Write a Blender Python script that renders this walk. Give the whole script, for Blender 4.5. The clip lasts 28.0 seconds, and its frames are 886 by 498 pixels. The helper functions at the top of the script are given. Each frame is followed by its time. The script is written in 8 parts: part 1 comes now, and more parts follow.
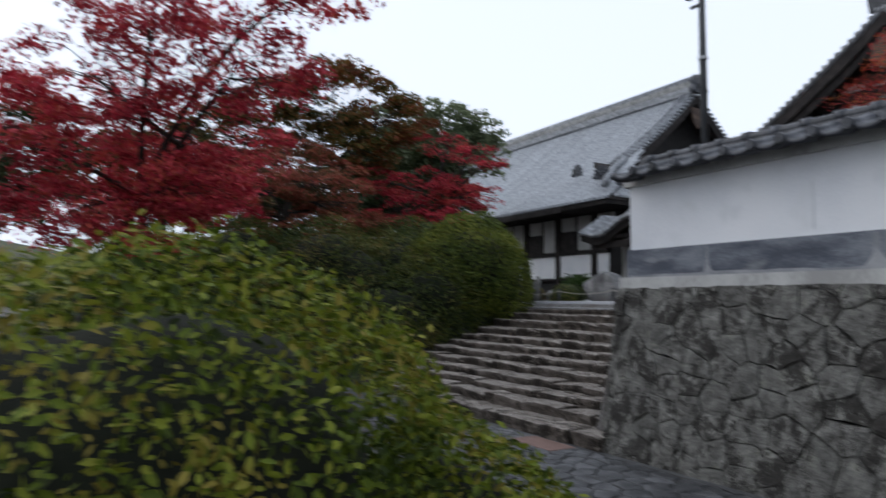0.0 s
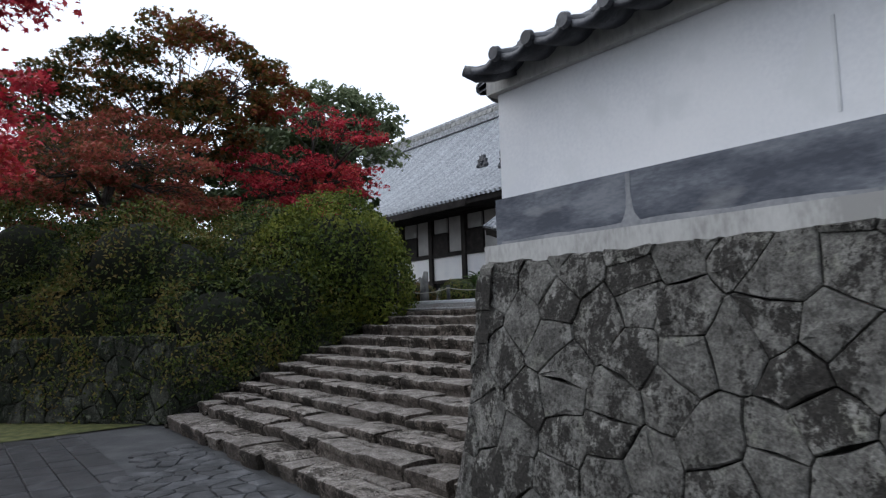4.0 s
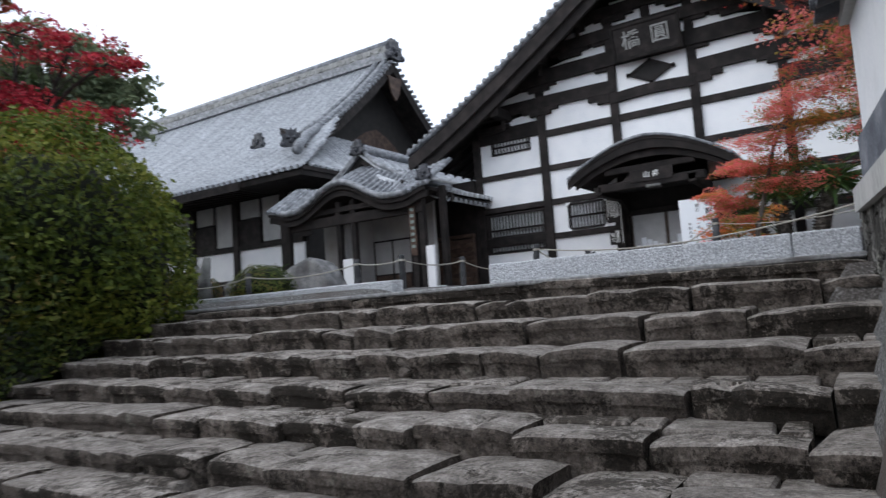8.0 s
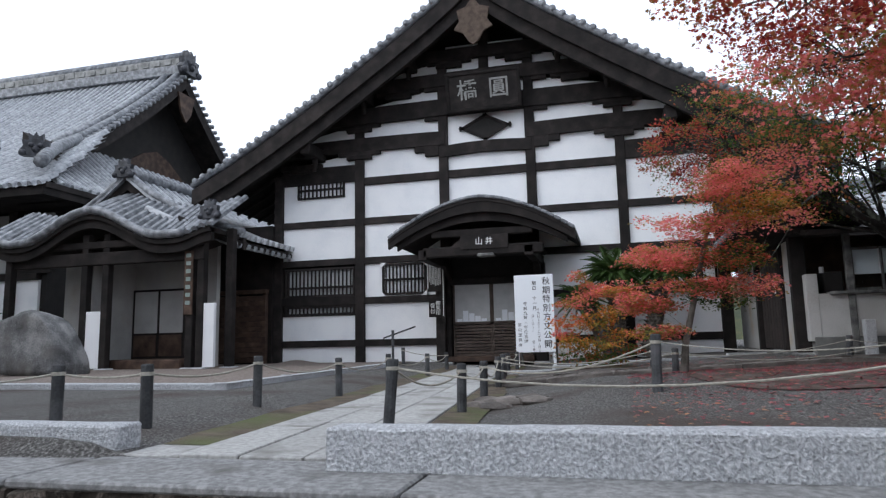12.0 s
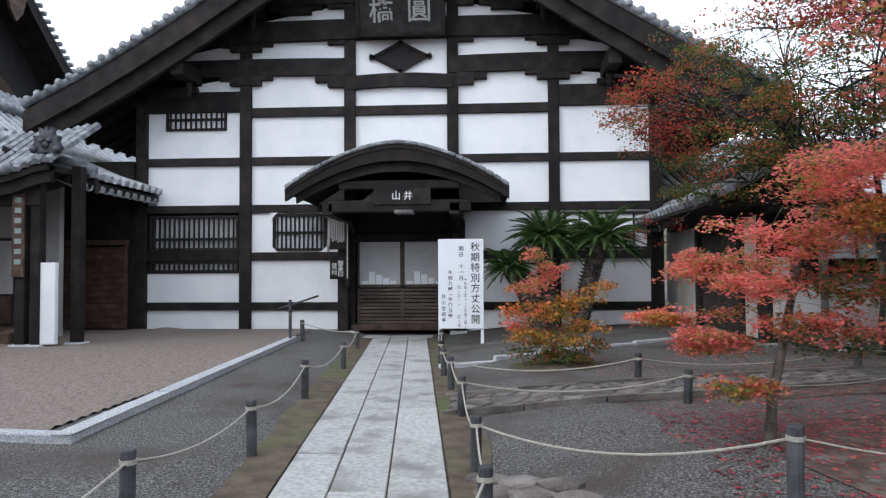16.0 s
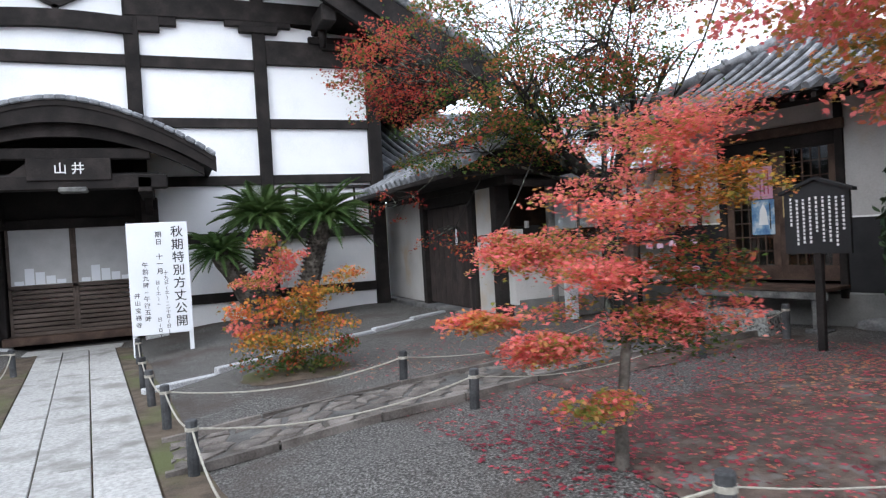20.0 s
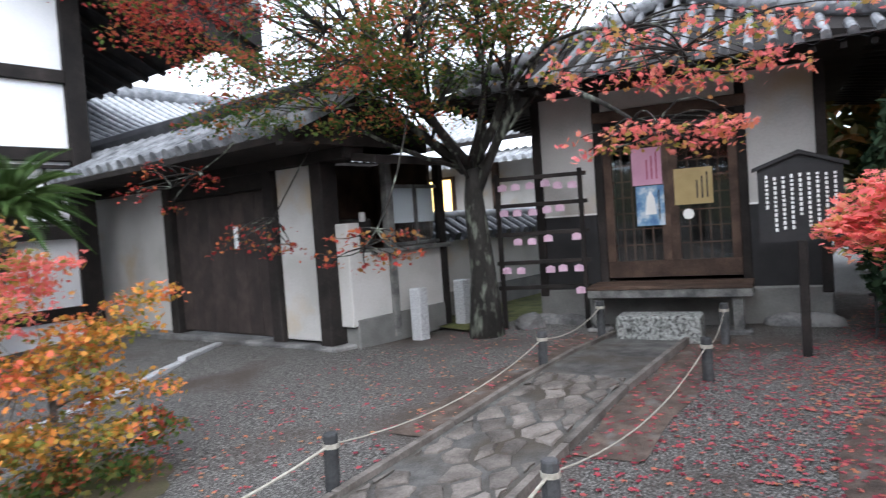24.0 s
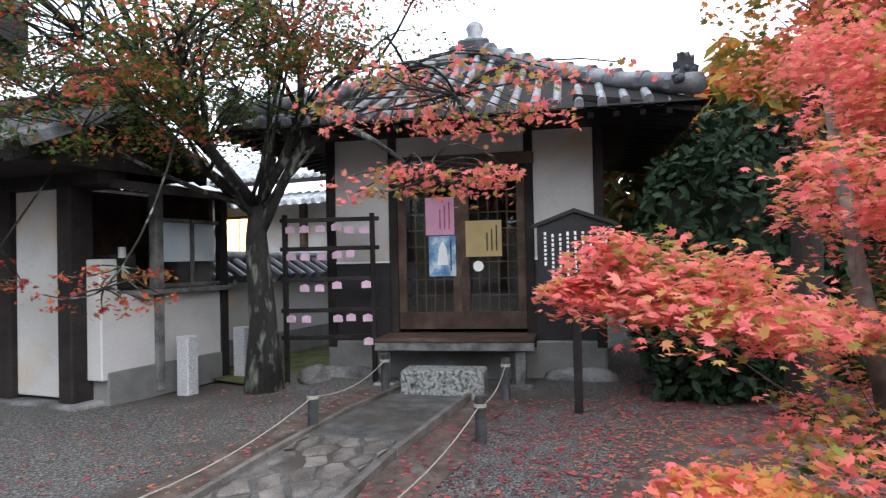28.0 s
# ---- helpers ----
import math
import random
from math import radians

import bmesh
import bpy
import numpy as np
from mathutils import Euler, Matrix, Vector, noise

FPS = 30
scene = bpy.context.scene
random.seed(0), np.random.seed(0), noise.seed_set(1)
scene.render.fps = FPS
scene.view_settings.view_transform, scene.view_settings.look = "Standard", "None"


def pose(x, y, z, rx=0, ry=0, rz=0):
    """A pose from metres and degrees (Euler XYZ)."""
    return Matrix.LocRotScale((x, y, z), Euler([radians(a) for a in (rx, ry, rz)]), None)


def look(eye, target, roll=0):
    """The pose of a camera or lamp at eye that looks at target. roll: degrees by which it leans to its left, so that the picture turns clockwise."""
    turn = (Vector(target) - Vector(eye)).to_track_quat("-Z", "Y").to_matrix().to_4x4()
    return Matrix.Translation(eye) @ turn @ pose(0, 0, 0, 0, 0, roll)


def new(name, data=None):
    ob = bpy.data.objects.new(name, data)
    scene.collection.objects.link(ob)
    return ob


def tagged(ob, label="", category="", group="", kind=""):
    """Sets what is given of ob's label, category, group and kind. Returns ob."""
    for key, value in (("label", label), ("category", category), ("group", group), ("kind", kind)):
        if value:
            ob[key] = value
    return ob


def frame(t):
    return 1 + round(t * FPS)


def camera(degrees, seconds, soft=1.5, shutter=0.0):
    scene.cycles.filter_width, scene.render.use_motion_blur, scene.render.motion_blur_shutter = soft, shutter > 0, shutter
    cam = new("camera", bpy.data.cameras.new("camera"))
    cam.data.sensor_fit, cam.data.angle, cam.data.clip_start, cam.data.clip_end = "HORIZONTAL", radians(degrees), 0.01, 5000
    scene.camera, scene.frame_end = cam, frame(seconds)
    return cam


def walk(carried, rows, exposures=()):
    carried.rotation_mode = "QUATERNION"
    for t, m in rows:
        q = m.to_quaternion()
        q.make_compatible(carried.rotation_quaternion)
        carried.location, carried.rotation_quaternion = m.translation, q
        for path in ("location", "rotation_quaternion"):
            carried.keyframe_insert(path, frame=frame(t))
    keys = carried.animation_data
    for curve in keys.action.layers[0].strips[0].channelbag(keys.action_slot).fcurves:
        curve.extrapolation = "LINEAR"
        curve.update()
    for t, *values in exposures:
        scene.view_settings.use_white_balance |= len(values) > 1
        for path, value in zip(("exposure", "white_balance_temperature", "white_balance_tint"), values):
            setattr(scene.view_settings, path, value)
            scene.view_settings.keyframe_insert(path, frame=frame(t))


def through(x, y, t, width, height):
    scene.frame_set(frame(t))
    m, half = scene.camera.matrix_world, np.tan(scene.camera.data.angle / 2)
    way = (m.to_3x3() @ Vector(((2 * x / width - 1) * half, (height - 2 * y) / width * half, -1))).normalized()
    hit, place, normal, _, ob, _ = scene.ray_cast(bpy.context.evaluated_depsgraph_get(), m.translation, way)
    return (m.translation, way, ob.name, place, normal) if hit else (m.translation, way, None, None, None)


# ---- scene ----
cam = camera(67.0, 28.0, 1.25, 0.3)
PATH = [
    (0, (11.412, -24.89, 0.069), (9.689, -23.887, 0.229), 0.5),
    (0.5, (11.237, -24.432, 0.051), (9.824, -23.017, 0.102), 0.4),
    (1, (11.075, -24.06, 0.036), (9.827, -22.5, 0.13), -0.2),
    (1.5, (10.904, -23.708, 0.016), (9.634, -22.166, 0.099), 0.5),
    (2, (10.637, -23.403, 0.011), (9.299, -21.921, 0.14), -1.0),
    (2.5, (10.379, -23.006, -0.033), (8.907, -21.661, 0.12), -0.2),
    (3, (10.047, -22.672, -0.062), (8.483, -21.438, 0.116), 0.3),
    (3.5, (9.562, -22.312, -0.046), (7.99, -21.087, 0.13), -2.1),
    (4, (9.025, -21.968, -0.048), (7.434, -20.77, 0.13), -1.8),
    (4.5, (8.483, -21.702, -0.055), (6.879, -20.52, 0.126), -2.8),
    (6.5, (6.371, -20.545, -0.109), (4.81, -19.311, 0.09), -0.3),
    (7, (5.844, -20.266, -0.138), (4.329, -18.977, 0.067), -1.3),
    (7.5, (5.362, -19.975, -0.163), (3.958, -18.565, 0.039), -2.1),
    (8, (4.887, -19.627, -0.176), (3.814, -17.947, -0.011), -4.1),
    (8.5, (4.499, -19.261, -0.192), (3.638, -17.462, -0.042), -3.5),
    (9, (4.147, -18.877, -0.166), (3.5, -16.99, -0.026), -4.0),
    (9.5, (4.017, -18.522, -0.078), (3.372, -16.635, 0.069), -3.4),
    (10, (3.775, -18.182, 0.059), (3.122, -16.3, 0.241), -1.9),
    (10.5, (3.57, -17.873, 0.202), (3.007, -15.969, 0.437), -1.0),
    (11, (3.454, -17.622, 0.347), (2.888, -15.721, 0.607), -0.6),
    (11.5, (3.301, -17.352, 0.432), (2.742, -15.451, 0.7), -1.4),
    (12, (3.135, -16.946, 0.555), (2.641, -15.028, 0.832), -1.2),
    (12.5, (3.023, -16.655, 0.682), (2.525, -14.736, 0.949), -0.5),
    (14.5, (2.373, -15.611, 1.141), (2.008, -13.648, 1.252), -2.6),
    (15, (2.244, -15.386, 1.206), (1.952, -13.41, 1.312), -1.1),
    (15.5, (2.108, -15.164, 1.281), (1.837, -13.184, 1.346), 0.7),
    (16, (1.874, -14.913, 1.365), (1.749, -12.918, 1.431), -0.3),
    (16.5, (1.744, -14.732, 1.387), (1.622, -12.736, 1.418), 0.6),
    (17, (1.646, -14.483, 1.451), (1.629, -12.483, 1.44), 0.0),
    (17.5, (1.571, -14.349, 1.513), (1.968, -12.389, 1.488), 0.4),
    (18, (1.511, -14.216, 1.563), (2.242, -12.355, 1.534), 0.0),
    (18.5, (1.482, -14.243, 1.596), (2.328, -12.432, 1.558), 1.4),
    (19, (1.548, -14.132, 1.56), (2.375, -12.311, 1.517), 0.6),
    (19.5, (1.613, -13.83, 1.536), (2.398, -11.99, 1.5), -0.9),
    (20, (1.574, -13.335, 1.504), (2.331, -11.484, 1.467), -3.3),
    (20.5, (1.556, -12.837, 1.47), (2.318, -10.988, 1.428), -2.8),
    (22.5, (1.328, -10.952, 1.423), (2.355, -9.236, 1.389), -3.2),
    (23, (1.319, -10.563, 1.434), (2.389, -8.873, 1.388), -3.0),
    (23.5, (1.296, -10.258, 1.439), (2.602, -8.744, 1.383), -3.3),
    (24, (1.312, -9.922, 1.472), (2.873, -8.675, 1.398), -4.0),
    (24.5, (1.529, -9.794, 1.395), (3.258, -8.791, 1.343), -3.2),
    (25, (1.768, -9.815, 1.385), (3.583, -8.975, 1.393), -1.7),
    (25.5, (1.892, -9.927, 1.35), (3.737, -9.154, 1.388), -0.3),
    (26, (1.934, -9.958, 1.334), (3.772, -9.17, 1.39), -0.1),
    (26.5, (1.928, -9.961, 1.341), (3.773, -9.192, 1.41), -0.4),
    (27, (1.934, -9.989, 1.368), (3.786, -9.237, 1.438), -0.5),
    (27.5, (1.896, -9.993, 1.392), (3.763, -9.277, 1.453), -1.0),
    (28, (1.853, -9.994, 1.466), (3.69, -9.204, 1.501), -1.3),
]
EXPOSURE = [(0.0, -.45), (2.0, -.32), (4.5, -.25), (6.5, -.10), (9.0, .06), (12.5, -.08), (14.5, .05), (17.0, .34), (20.5, .72), (23.0, 1.05), (25.0, 1.04), (28.0, .95)]
walk(cam, [(t, look(eye, target, roll)) for t, eye, target, roll in PATH], EXPOSURE)

# ---- world and light ----
world = bpy.data.worlds.new("overcast_sky")
scene.world = world
world.use_nodes = True
wn, wl = world.node_tree.nodes, world.node_tree.links
sky = wn.new("ShaderNodeTexSky")
sky.sky_type, sky.sun_disc = "NISHITA", False
sky.sun_elevation, sky.sun_rotation = radians(42), radians(231)
sky.dust_density, sky.air_density, sky.ozone_density = 3.0, 1.0, 1.0
pale = wn.new("ShaderNodeHueSaturation")
pale.inputs["Saturation"].default_value = 0.10
cloud = wn.new("ShaderNodeMixRGB")
cloud.inputs["Fac"].default_value = 0.72
cloud.inputs["Color2"].default_value = (10.0, 11.1, 13.1, 1)
wl.new(sky.outputs["Color"], pale.inputs["Color"])
wl.new(pale.outputs["Color"], cloud.inputs["Color1"])
wl.new(cloud.outputs["Color"], wn["Background"].inputs["Color"])
wn["Background"].inputs["Strength"].default_value = 0.15
sun_data = bpy.data.lights.new("sun", "SUN")
sun_data.energy, sun_data.angle, sun_data.color = 1.1, radians(60), (.98, 0.99, 1.0)
sun = new("sun", sun_data)
sun.matrix_world = look((-33, -38, 40), (2, -10, 0))

# ---- materials ----
MATS = {}


def mat(name, cols, scale=6.0, fine=60.0, rough=0.8, bump=0.2, metal=0.0, stretch=(1, 1, 1), island=0.0, stain=None, stain_scale=1.5, stain_at=0.6, sheen=0.5, obj=0.0, detail=6):
    """Two scales of colour variation with fine relief; cols are blended from dark to light. island and obj vary brightness from piece to piece."""
    m = bpy.data.materials.new(name)
    MATS[name] = m
    m.use_nodes = True
    n, l = m.node_tree.nodes, m.node_tree.links
    b = n["Principled BSDF"]
    b.inputs["Roughness"].default_value, b.inputs["Metallic"].default_value = rough, metal
    b.inputs["Specular IOR Level"].default_value = sheen
    co = n.new("ShaderNodeTexCoord")
    mp = n.new("ShaderNodeMapping")
    mp.inputs["Scale"].default_value = stretch
    l.new(co.outputs["Object"], mp.inputs["Vector"])
    vec = mp.outputs["Vector"]
    if obj:
        oi = n.new("ShaderNodeObjectInfo")
        off = n.new("ShaderNodeVectorMath")
        off.operation = "ADD"
        sc = n.new("ShaderNodeMath")
        sc.operation = "MULTIPLY"
        sc.inputs[1].default_value = 37.0
        l.new(oi.outputs["Random"], sc.inputs[0])
        l.new(vec, off.inputs[0])
        l.new(sc.outputs[0], off.inputs[1])
        vec = off.outputs["Vector"]
    big = n.new("ShaderNodeTexNoise")
    big.inputs["Scale"].default_value, big.inputs["Detail"].default_value = scale, detail
    small = n.new("ShaderNodeTexNoise")
    small.inputs["Scale"].default_value, small.inputs["Detail"].default_value = fine, 3
    l.new(vec, big.inputs["Vector"])
    l.new(vec, small.inputs["Vector"])
    add = n.new("ShaderNodeMath")
    add.operation = "MULTIPLY_ADD"
    add.inputs[1].default_value = 0.35
    l.new(small.outputs["Fac"], add.inputs[0])
    l.new(big.outputs["Fac"], add.inputs[2])
    ramp = n.new("ShaderNodeValToRGB")
    e = ramp.color_ramp.elements
    lo, hi = 0.50, 0.86
    e[0].position, e[0].color = lo, (*cols[0], 1)
    e[1].position, e[1].color = hi, (*cols[-1], 1)
    for i, c in enumerate(cols[1:-1]):
        x = e.new(lo + (hi - lo) * (i + 1) / (len(cols) - 1))
        x.color = (*c, 1)
    l.new(add.outputs[0], ramp.inputs["Fac"])
    col = ramp.outputs["Color"]
    if stain:
        sn = n.new("ShaderNodeTexNoise")
        sn.inputs["Scale"].default_value, sn.inputs["Detail"].default_value = stain_scale, 8
        l.new(vec, sn.inputs["Vector"])
        sr = n.new("ShaderNodeValToRGB")
        sr.color_ramp.elements[0].position, sr.color_ramp.elements[1].position = stain_at - 0.08, stain_at + 0.08
        l.new(sn.outputs["Fac"], sr.inputs["Fac"])
        mx = n.new("ShaderNodeMixRGB")
        mx.inputs["Color2"].default_value = (*stain, 1)
        l.new(sr.outputs["Color"], mx.inputs["Fac"])
        l.new(col, mx.inputs["Color1"])
        col = mx.outputs["Color"]
    for amount, node, out in ((island, "ShaderNodeNewGeometry", "Random Per Island"), (obj, "ShaderNodeObjectInfo", "Random")):
        if amount:
            g = n.new(node)
            mr = n.new("ShaderNodeMapRange")
            mr.inputs["To Min"].default_value, mr.inputs["To Max"].default_value = 1 - amount, 1 + amount
            hs = n.new("ShaderNodeHueSaturation")
            l.new(g.outputs[out], mr.inputs["Value"])
            l.new(mr.outputs["Result"], hs.inputs["Value"])
            l.new(col, hs.inputs["Color"])
            col = hs.outputs["Color"]
    l.new(col, b.inputs["Base Color"])
    if bump:
        bp = n.new("ShaderNodeBump")
        bp.inputs["Strength"].default_value, bp.inputs["Distance"].default_value = bump, 0.02
        l.new(add.outputs[0], bp.inputs["Height"])
        l.new(bp.outputs["Normal"], b.inputs["Normal"])
    return m


def leaf_mat(name, cols, zone=0.8, through=0.25):
    """Leaves: one colour from a range for each leaf, drifting slowly through the crown."""
    m = bpy.data.materials.new(name)
    MATS[name] = m
    m.use_nodes = True
    n, l = m.node_tree.nodes, m.node_tree.links
    b = n["Principled BSDF"]
    b.inputs["Roughness"].default_value = 0.55
    b.inputs["Specular IOR Level"].default_value = 0.16
    g, co, nz = n.new("ShaderNodeNewGeometry"), n.new("ShaderNodeTexCoord"), n.new("ShaderNodeTexNoise")
    nz.inputs["Scale"].default_value, nz.inputs["Detail"].default_value = zone, 2
    l.new(co.outputs["Object"], nz.inputs["Vector"])
    mix = n.new("ShaderNodeMath")
    mix.operation = "MULTIPLY_ADD"
    mix.inputs[1].default_value = 0.42
    sub = n.new("ShaderNodeMath")
    sub.operation = "SUBTRACT"
    sub.inputs[1].default_value = 0.21
    l.new(g.outputs["Random Per Island"], mix.inputs[0])
    l.new(nz.outputs["Fac"], mix.inputs[2])
    l.new(mix.outputs[0], sub.inputs[0])
    ramp = n.new("ShaderNodeValToRGB")
    e = ramp.color_ramp.elements
    lo, hi = 0.27, 0.73
    e[0].position, e[0].color = lo, (*cols[0], 1)
    e[1].position, e[1].color = hi, (*cols[-1], 1)
    for i, c in enumerate(cols[1:-1]):
        x = e.new(lo + (hi - lo) * (i + 1) / (len(cols) - 1))
        x.color = (*c, 1)
    l.new(sub.outputs[0], ramp.inputs["Fac"])
    l.new(ramp.outputs["Color"], b.inputs["Base Color"])
    if through:
        t = n.new("ShaderNodeBsdfTranslucent")
        ms = n.new("ShaderNodeMixShader")
        ms.inputs["Fac"].default_value = through
        l.new(ramp.outputs["Color"], t.inputs["Color"])
        l.new(b.outputs["BSDF"], ms.inputs[1])
        l.new(t.outputs["BSDF"], ms.inputs[2])
        l.new(ms.outputs["Shader"], n["Material Output"].inputs["Surface"])
    return m


def rock_mat(name, cols, dark, lichen, dark_at=.56, dark_scale=2.6, lichen_at=.60, spread=.3, bump=.6, rust=None, soft=.12, grain_low=.62):
    """Weathered stone: soft mottling, black growth in ragged patches and fine specks, pale lichen, rusty stains; each piece differs."""
    m = bpy.data.materials.new(name)
    MATS[name] = m
    m.use_nodes = True
    n, l = m.node_tree.nodes, m.node_tree.links
    b = n["Principled BSDF"]
    b.inputs["Roughness"].default_value = .9
    b.inputs["Specular IOR Level"].default_value = .25
    co, oi = n.new("ShaderNodeTexCoord"), n.new("ShaderNodeObjectInfo")
    sc, off = n.new("ShaderNodeMath"), n.new("ShaderNodeVectorMath")
    sc.operation, off.operation = "MULTIPLY", "ADD"
    sc.inputs[1].default_value = 23.0
    l.new(oi.outputs["Random"], sc.inputs[0])
    l.new(co.outputs["Object"], off.inputs[0])
    l.new(sc.outputs[0], off.inputs[1])
    runs = n.new("ShaderNodeMapping")
    runs.inputs["Scale"].default_value = (1, 1, .55)
    l.new(co.outputs["Object"], runs.inputs["Vector"])

    def nz(scale, detail, rough=.6, vec=None):
        t = n.new("ShaderNodeTexNoise")
        t.inputs["Scale"].default_value, t.inputs["Detail"].default_value, t.inputs["Roughness"].default_value = scale, detail, rough
        l.new(vec or off.outputs["Vector"], t.inputs["Vector"])
        return t.outputs["Fac"]

    def ramp(fac, stops):
        r = n.new("ShaderNodeValToRGB")
        e = r.color_ramp.elements
        e[0].position, e[0].color = stops[0][0], (*stops[0][1], 1)
        e[1].position, e[1].color = stops[-1][0], (*stops[-1][1], 1)
        for p, c in stops[1:-1]:
            x = e.new(p)
            x.color = (*c, 1)
        l.new(fac, r.inputs["Fac"])
        return r.outputs["Color"]

    def mix(fac, a, c):
        x = n.new("ShaderNodeMixRGB")
        l.new(fac, x.inputs["Fac"])
        l.new(a, x.inputs["Color1"])
        x.inputs["Color2"].default_value = (*c, 1)
        return x.outputs["Color"]

    def summed(a, b_, k):
        x = n.new("ShaderNodeMath")
        x.operation = "MULTIPLY_ADD"
        x.inputs[1].default_value = k
        l.new(a, x.inputs[0])
        l.new(b_, x.inputs[2])
        return x.outputs[0]
    grain, mid = nz(55, 6, .78), nz(8, 10, .74)
    k = len(cols) - 1
    col = ramp(mid, [(.50 - soft + 2 * soft * i / k, c) for i, c in enumerate(cols)])
    hv = n.new("ShaderNodeHueSaturation")
    mr = n.new("ShaderNodeMapRange")
    mr.inputs["To Min"].default_value, mr.inputs["To Max"].default_value = 1 - spread, 1 + spread
    l.new(oi.outputs["Random"], mr.inputs["Value"])
    l.new(mr.outputs["Result"], hv.inputs["Value"])
    l.new(col, hv.inputs["Color"])
    col = mix(ramp(nz(4.5, 9, .72), [(lichen_at, (0, 0, 0)), (lichen_at + .10, (.75, .75, .75))]), hv.outputs["Color"], lichen)
    if rust:
        col = mix(ramp(nz(2.2, 8, .7, runs.outputs["Vector"]), [(.645, (0, 0, 0)), (.70, (.7, .7, .7))]), col, rust)
    patches = summed(oi.outputs["Random"], summed(nz(34, 6, .8), nz(dark_scale, 12, .8, runs.outputs["Vector"]), .45), .13)
    col = mix(ramp(patches, [(dark_at + .28, (0, 0, 0)), (dark_at + .33, (.92, .92, .92))]), col, dark)
    gm = n.new("ShaderNodeMixRGB")
    gm.blend_type = "MULTIPLY"
    gm.inputs["Fac"].default_value = 1
    l.new(col, gm.inputs["Color1"])
    l.new(ramp(grain, [(.40, (grain_low,) * 3), (.60, (1.15, 1.15, 1.15))]), gm.inputs["Color2"])
    l.new(gm.outputs["Color"], b.inputs["Base Color"])
    bp = n.new("ShaderNodeBump")
    bp.inputs["Strength"].default_value, bp.inputs["Distance"].default_value = bump, .03
    l.new(summed(grain, nz(11, 8, .7), .2), bp.inputs["Height"])
    l.new(bp.outputs["Normal"], b.inputs["Normal"])
    return m


WALL_STONE = rock_mat("wall_stone", [(.094, .090, .082), (.142, .137, .125), (.19, .184, .168), (.255, .248, .227)], (.026, .023, .020), (.285, .283, .235), .50, 6.5, .57, .24, .9, (.16, .075, .05), grain_low=.50)
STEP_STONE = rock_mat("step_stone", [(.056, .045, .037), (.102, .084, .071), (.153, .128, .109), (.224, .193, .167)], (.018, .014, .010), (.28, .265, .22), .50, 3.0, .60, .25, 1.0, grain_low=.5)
# Treads paler than risers: sky light from above put into the colour, plus wear.
STEP_TREAD = rock_mat("lit_worn_step_tread", [(.130, .112, .097), (.207, .182, .160), (.28, .25, .222), (.38, .346, .312)], (.04, .032, .024), (.37, .35, .31), .545, 3.0, .58, .18, .8, grain_low=.55)
COBBLE = mat("cobble", [(.018, .019, .021), (.046, .047, .050), (.095, .095, .10)], 5, 50, .6, .6, obj=.3)
LOWER_SLAB = mat("dark_slab", [(.014, .014, .015), (.03, .03, .032), (.06, .06, .063)], 4, 70, .6, .4, obj=.25)
COBBLE_STUFF = mat("cobble_stuff", [(.018, .019, .021), (.046, .047, .050), (.095, .095, .10)], 5, 50, .65, .5, island=.25)
JOINT = mat("joint_soil", [(.018, .017, .015), (.04, .037, .032)], 8, 60, .95, .4)
KERB = mat("kerb_granite", [(.34, .35, .37), (.52, .535, .56), (.76, .77, .79)], 62, 190, .85, 1.4, obj=.06)
GRANITE = mat("granite", [(.26, .27, .285), (.43, .44, .455), (.62, .63, .645)], 80, 260, .8, .6, obj=.06)
SLAB = mat("path_slab", [(.27, .268, .258), (.35, .347, .336), (.43, .427, .415)], 26, 170, .85, .45, obj=.10, stain=(.20, .195, .18), stain_scale=2.6, stain_at=.60)
PLASTER = mat("white_plaster", [(.74, .755, .78), (.81, .815, .83), (.84, .845, .855)], 1.2, 50, .9, .06)
WALL_PLASTER = mat("aged_white_plaster", [(.58, .59, .615), (.66, .665, .68), (.70, .70, .71)], .9, 40, .9, .06, stain=(.60, .61, .62), stain_scale=3.5, stain_at=.64)
CREAM = mat("cream_plaster", [(.40, .39, .37), (.475, .465, .45), (.53, .52, .505)], 1.5, 50, .9, .1, stain=(.46, .36, .24), stain_scale=1.3, stain_at=.62)
# Darker plaster copy: the shade of porch and eaves put into the colour.
SHADE_PLASTER = mat("shaded_plaster", [(.31, .306, .30), (.37, .366, .358), (.42, .415, .408)], 1.5, 50, .9, .1, stain=(.36, .34, .31), stain_scale=1.2, stain_at=.64)
GREY_BAND = mat("grey_plaster", [(.055, .061, .078), (.10, .109, .13), (.18, .19, .21)], 3.4, 40, .9, .2, stretch=(.5, 1, 1.6), stain=(.30, .305, .31), stain_scale=2.2, stain_at=.70)
PALE_BAND = mat("pale_render", [(.27, .265, .255), (.40, .395, .38), (.47, .465, .45)], 2.5, 40, .9, .3, stretch=(1, 1, .4))
WOOD = mat("dark_timber", [(.012, .0102, .0100), (.020, .0168, .0160), (.034, .028, .026)], 3, 50, .8, .3, stretch=(1, 1, 1), obj=.25, sheen=.22)
BROWN = mat("brown_timber", [(.035, .021, .015), (.062, .038, .028), (.10, .064, .047)], 4, 60, .7, .25, obj=.12, sheen=.3)
TILE = mat("roof_tile", [(.08, .085, .095), (.17, .18, .195), (.30, .31, .33)], 6, 50, .5, .3, island=.09)
TILE_PALE = mat("pale_roof_tile", [(.22, .23, .245), (.34, .355, .375), (.46, .475, .50)], 7, 60, .5, .3, island=.12)
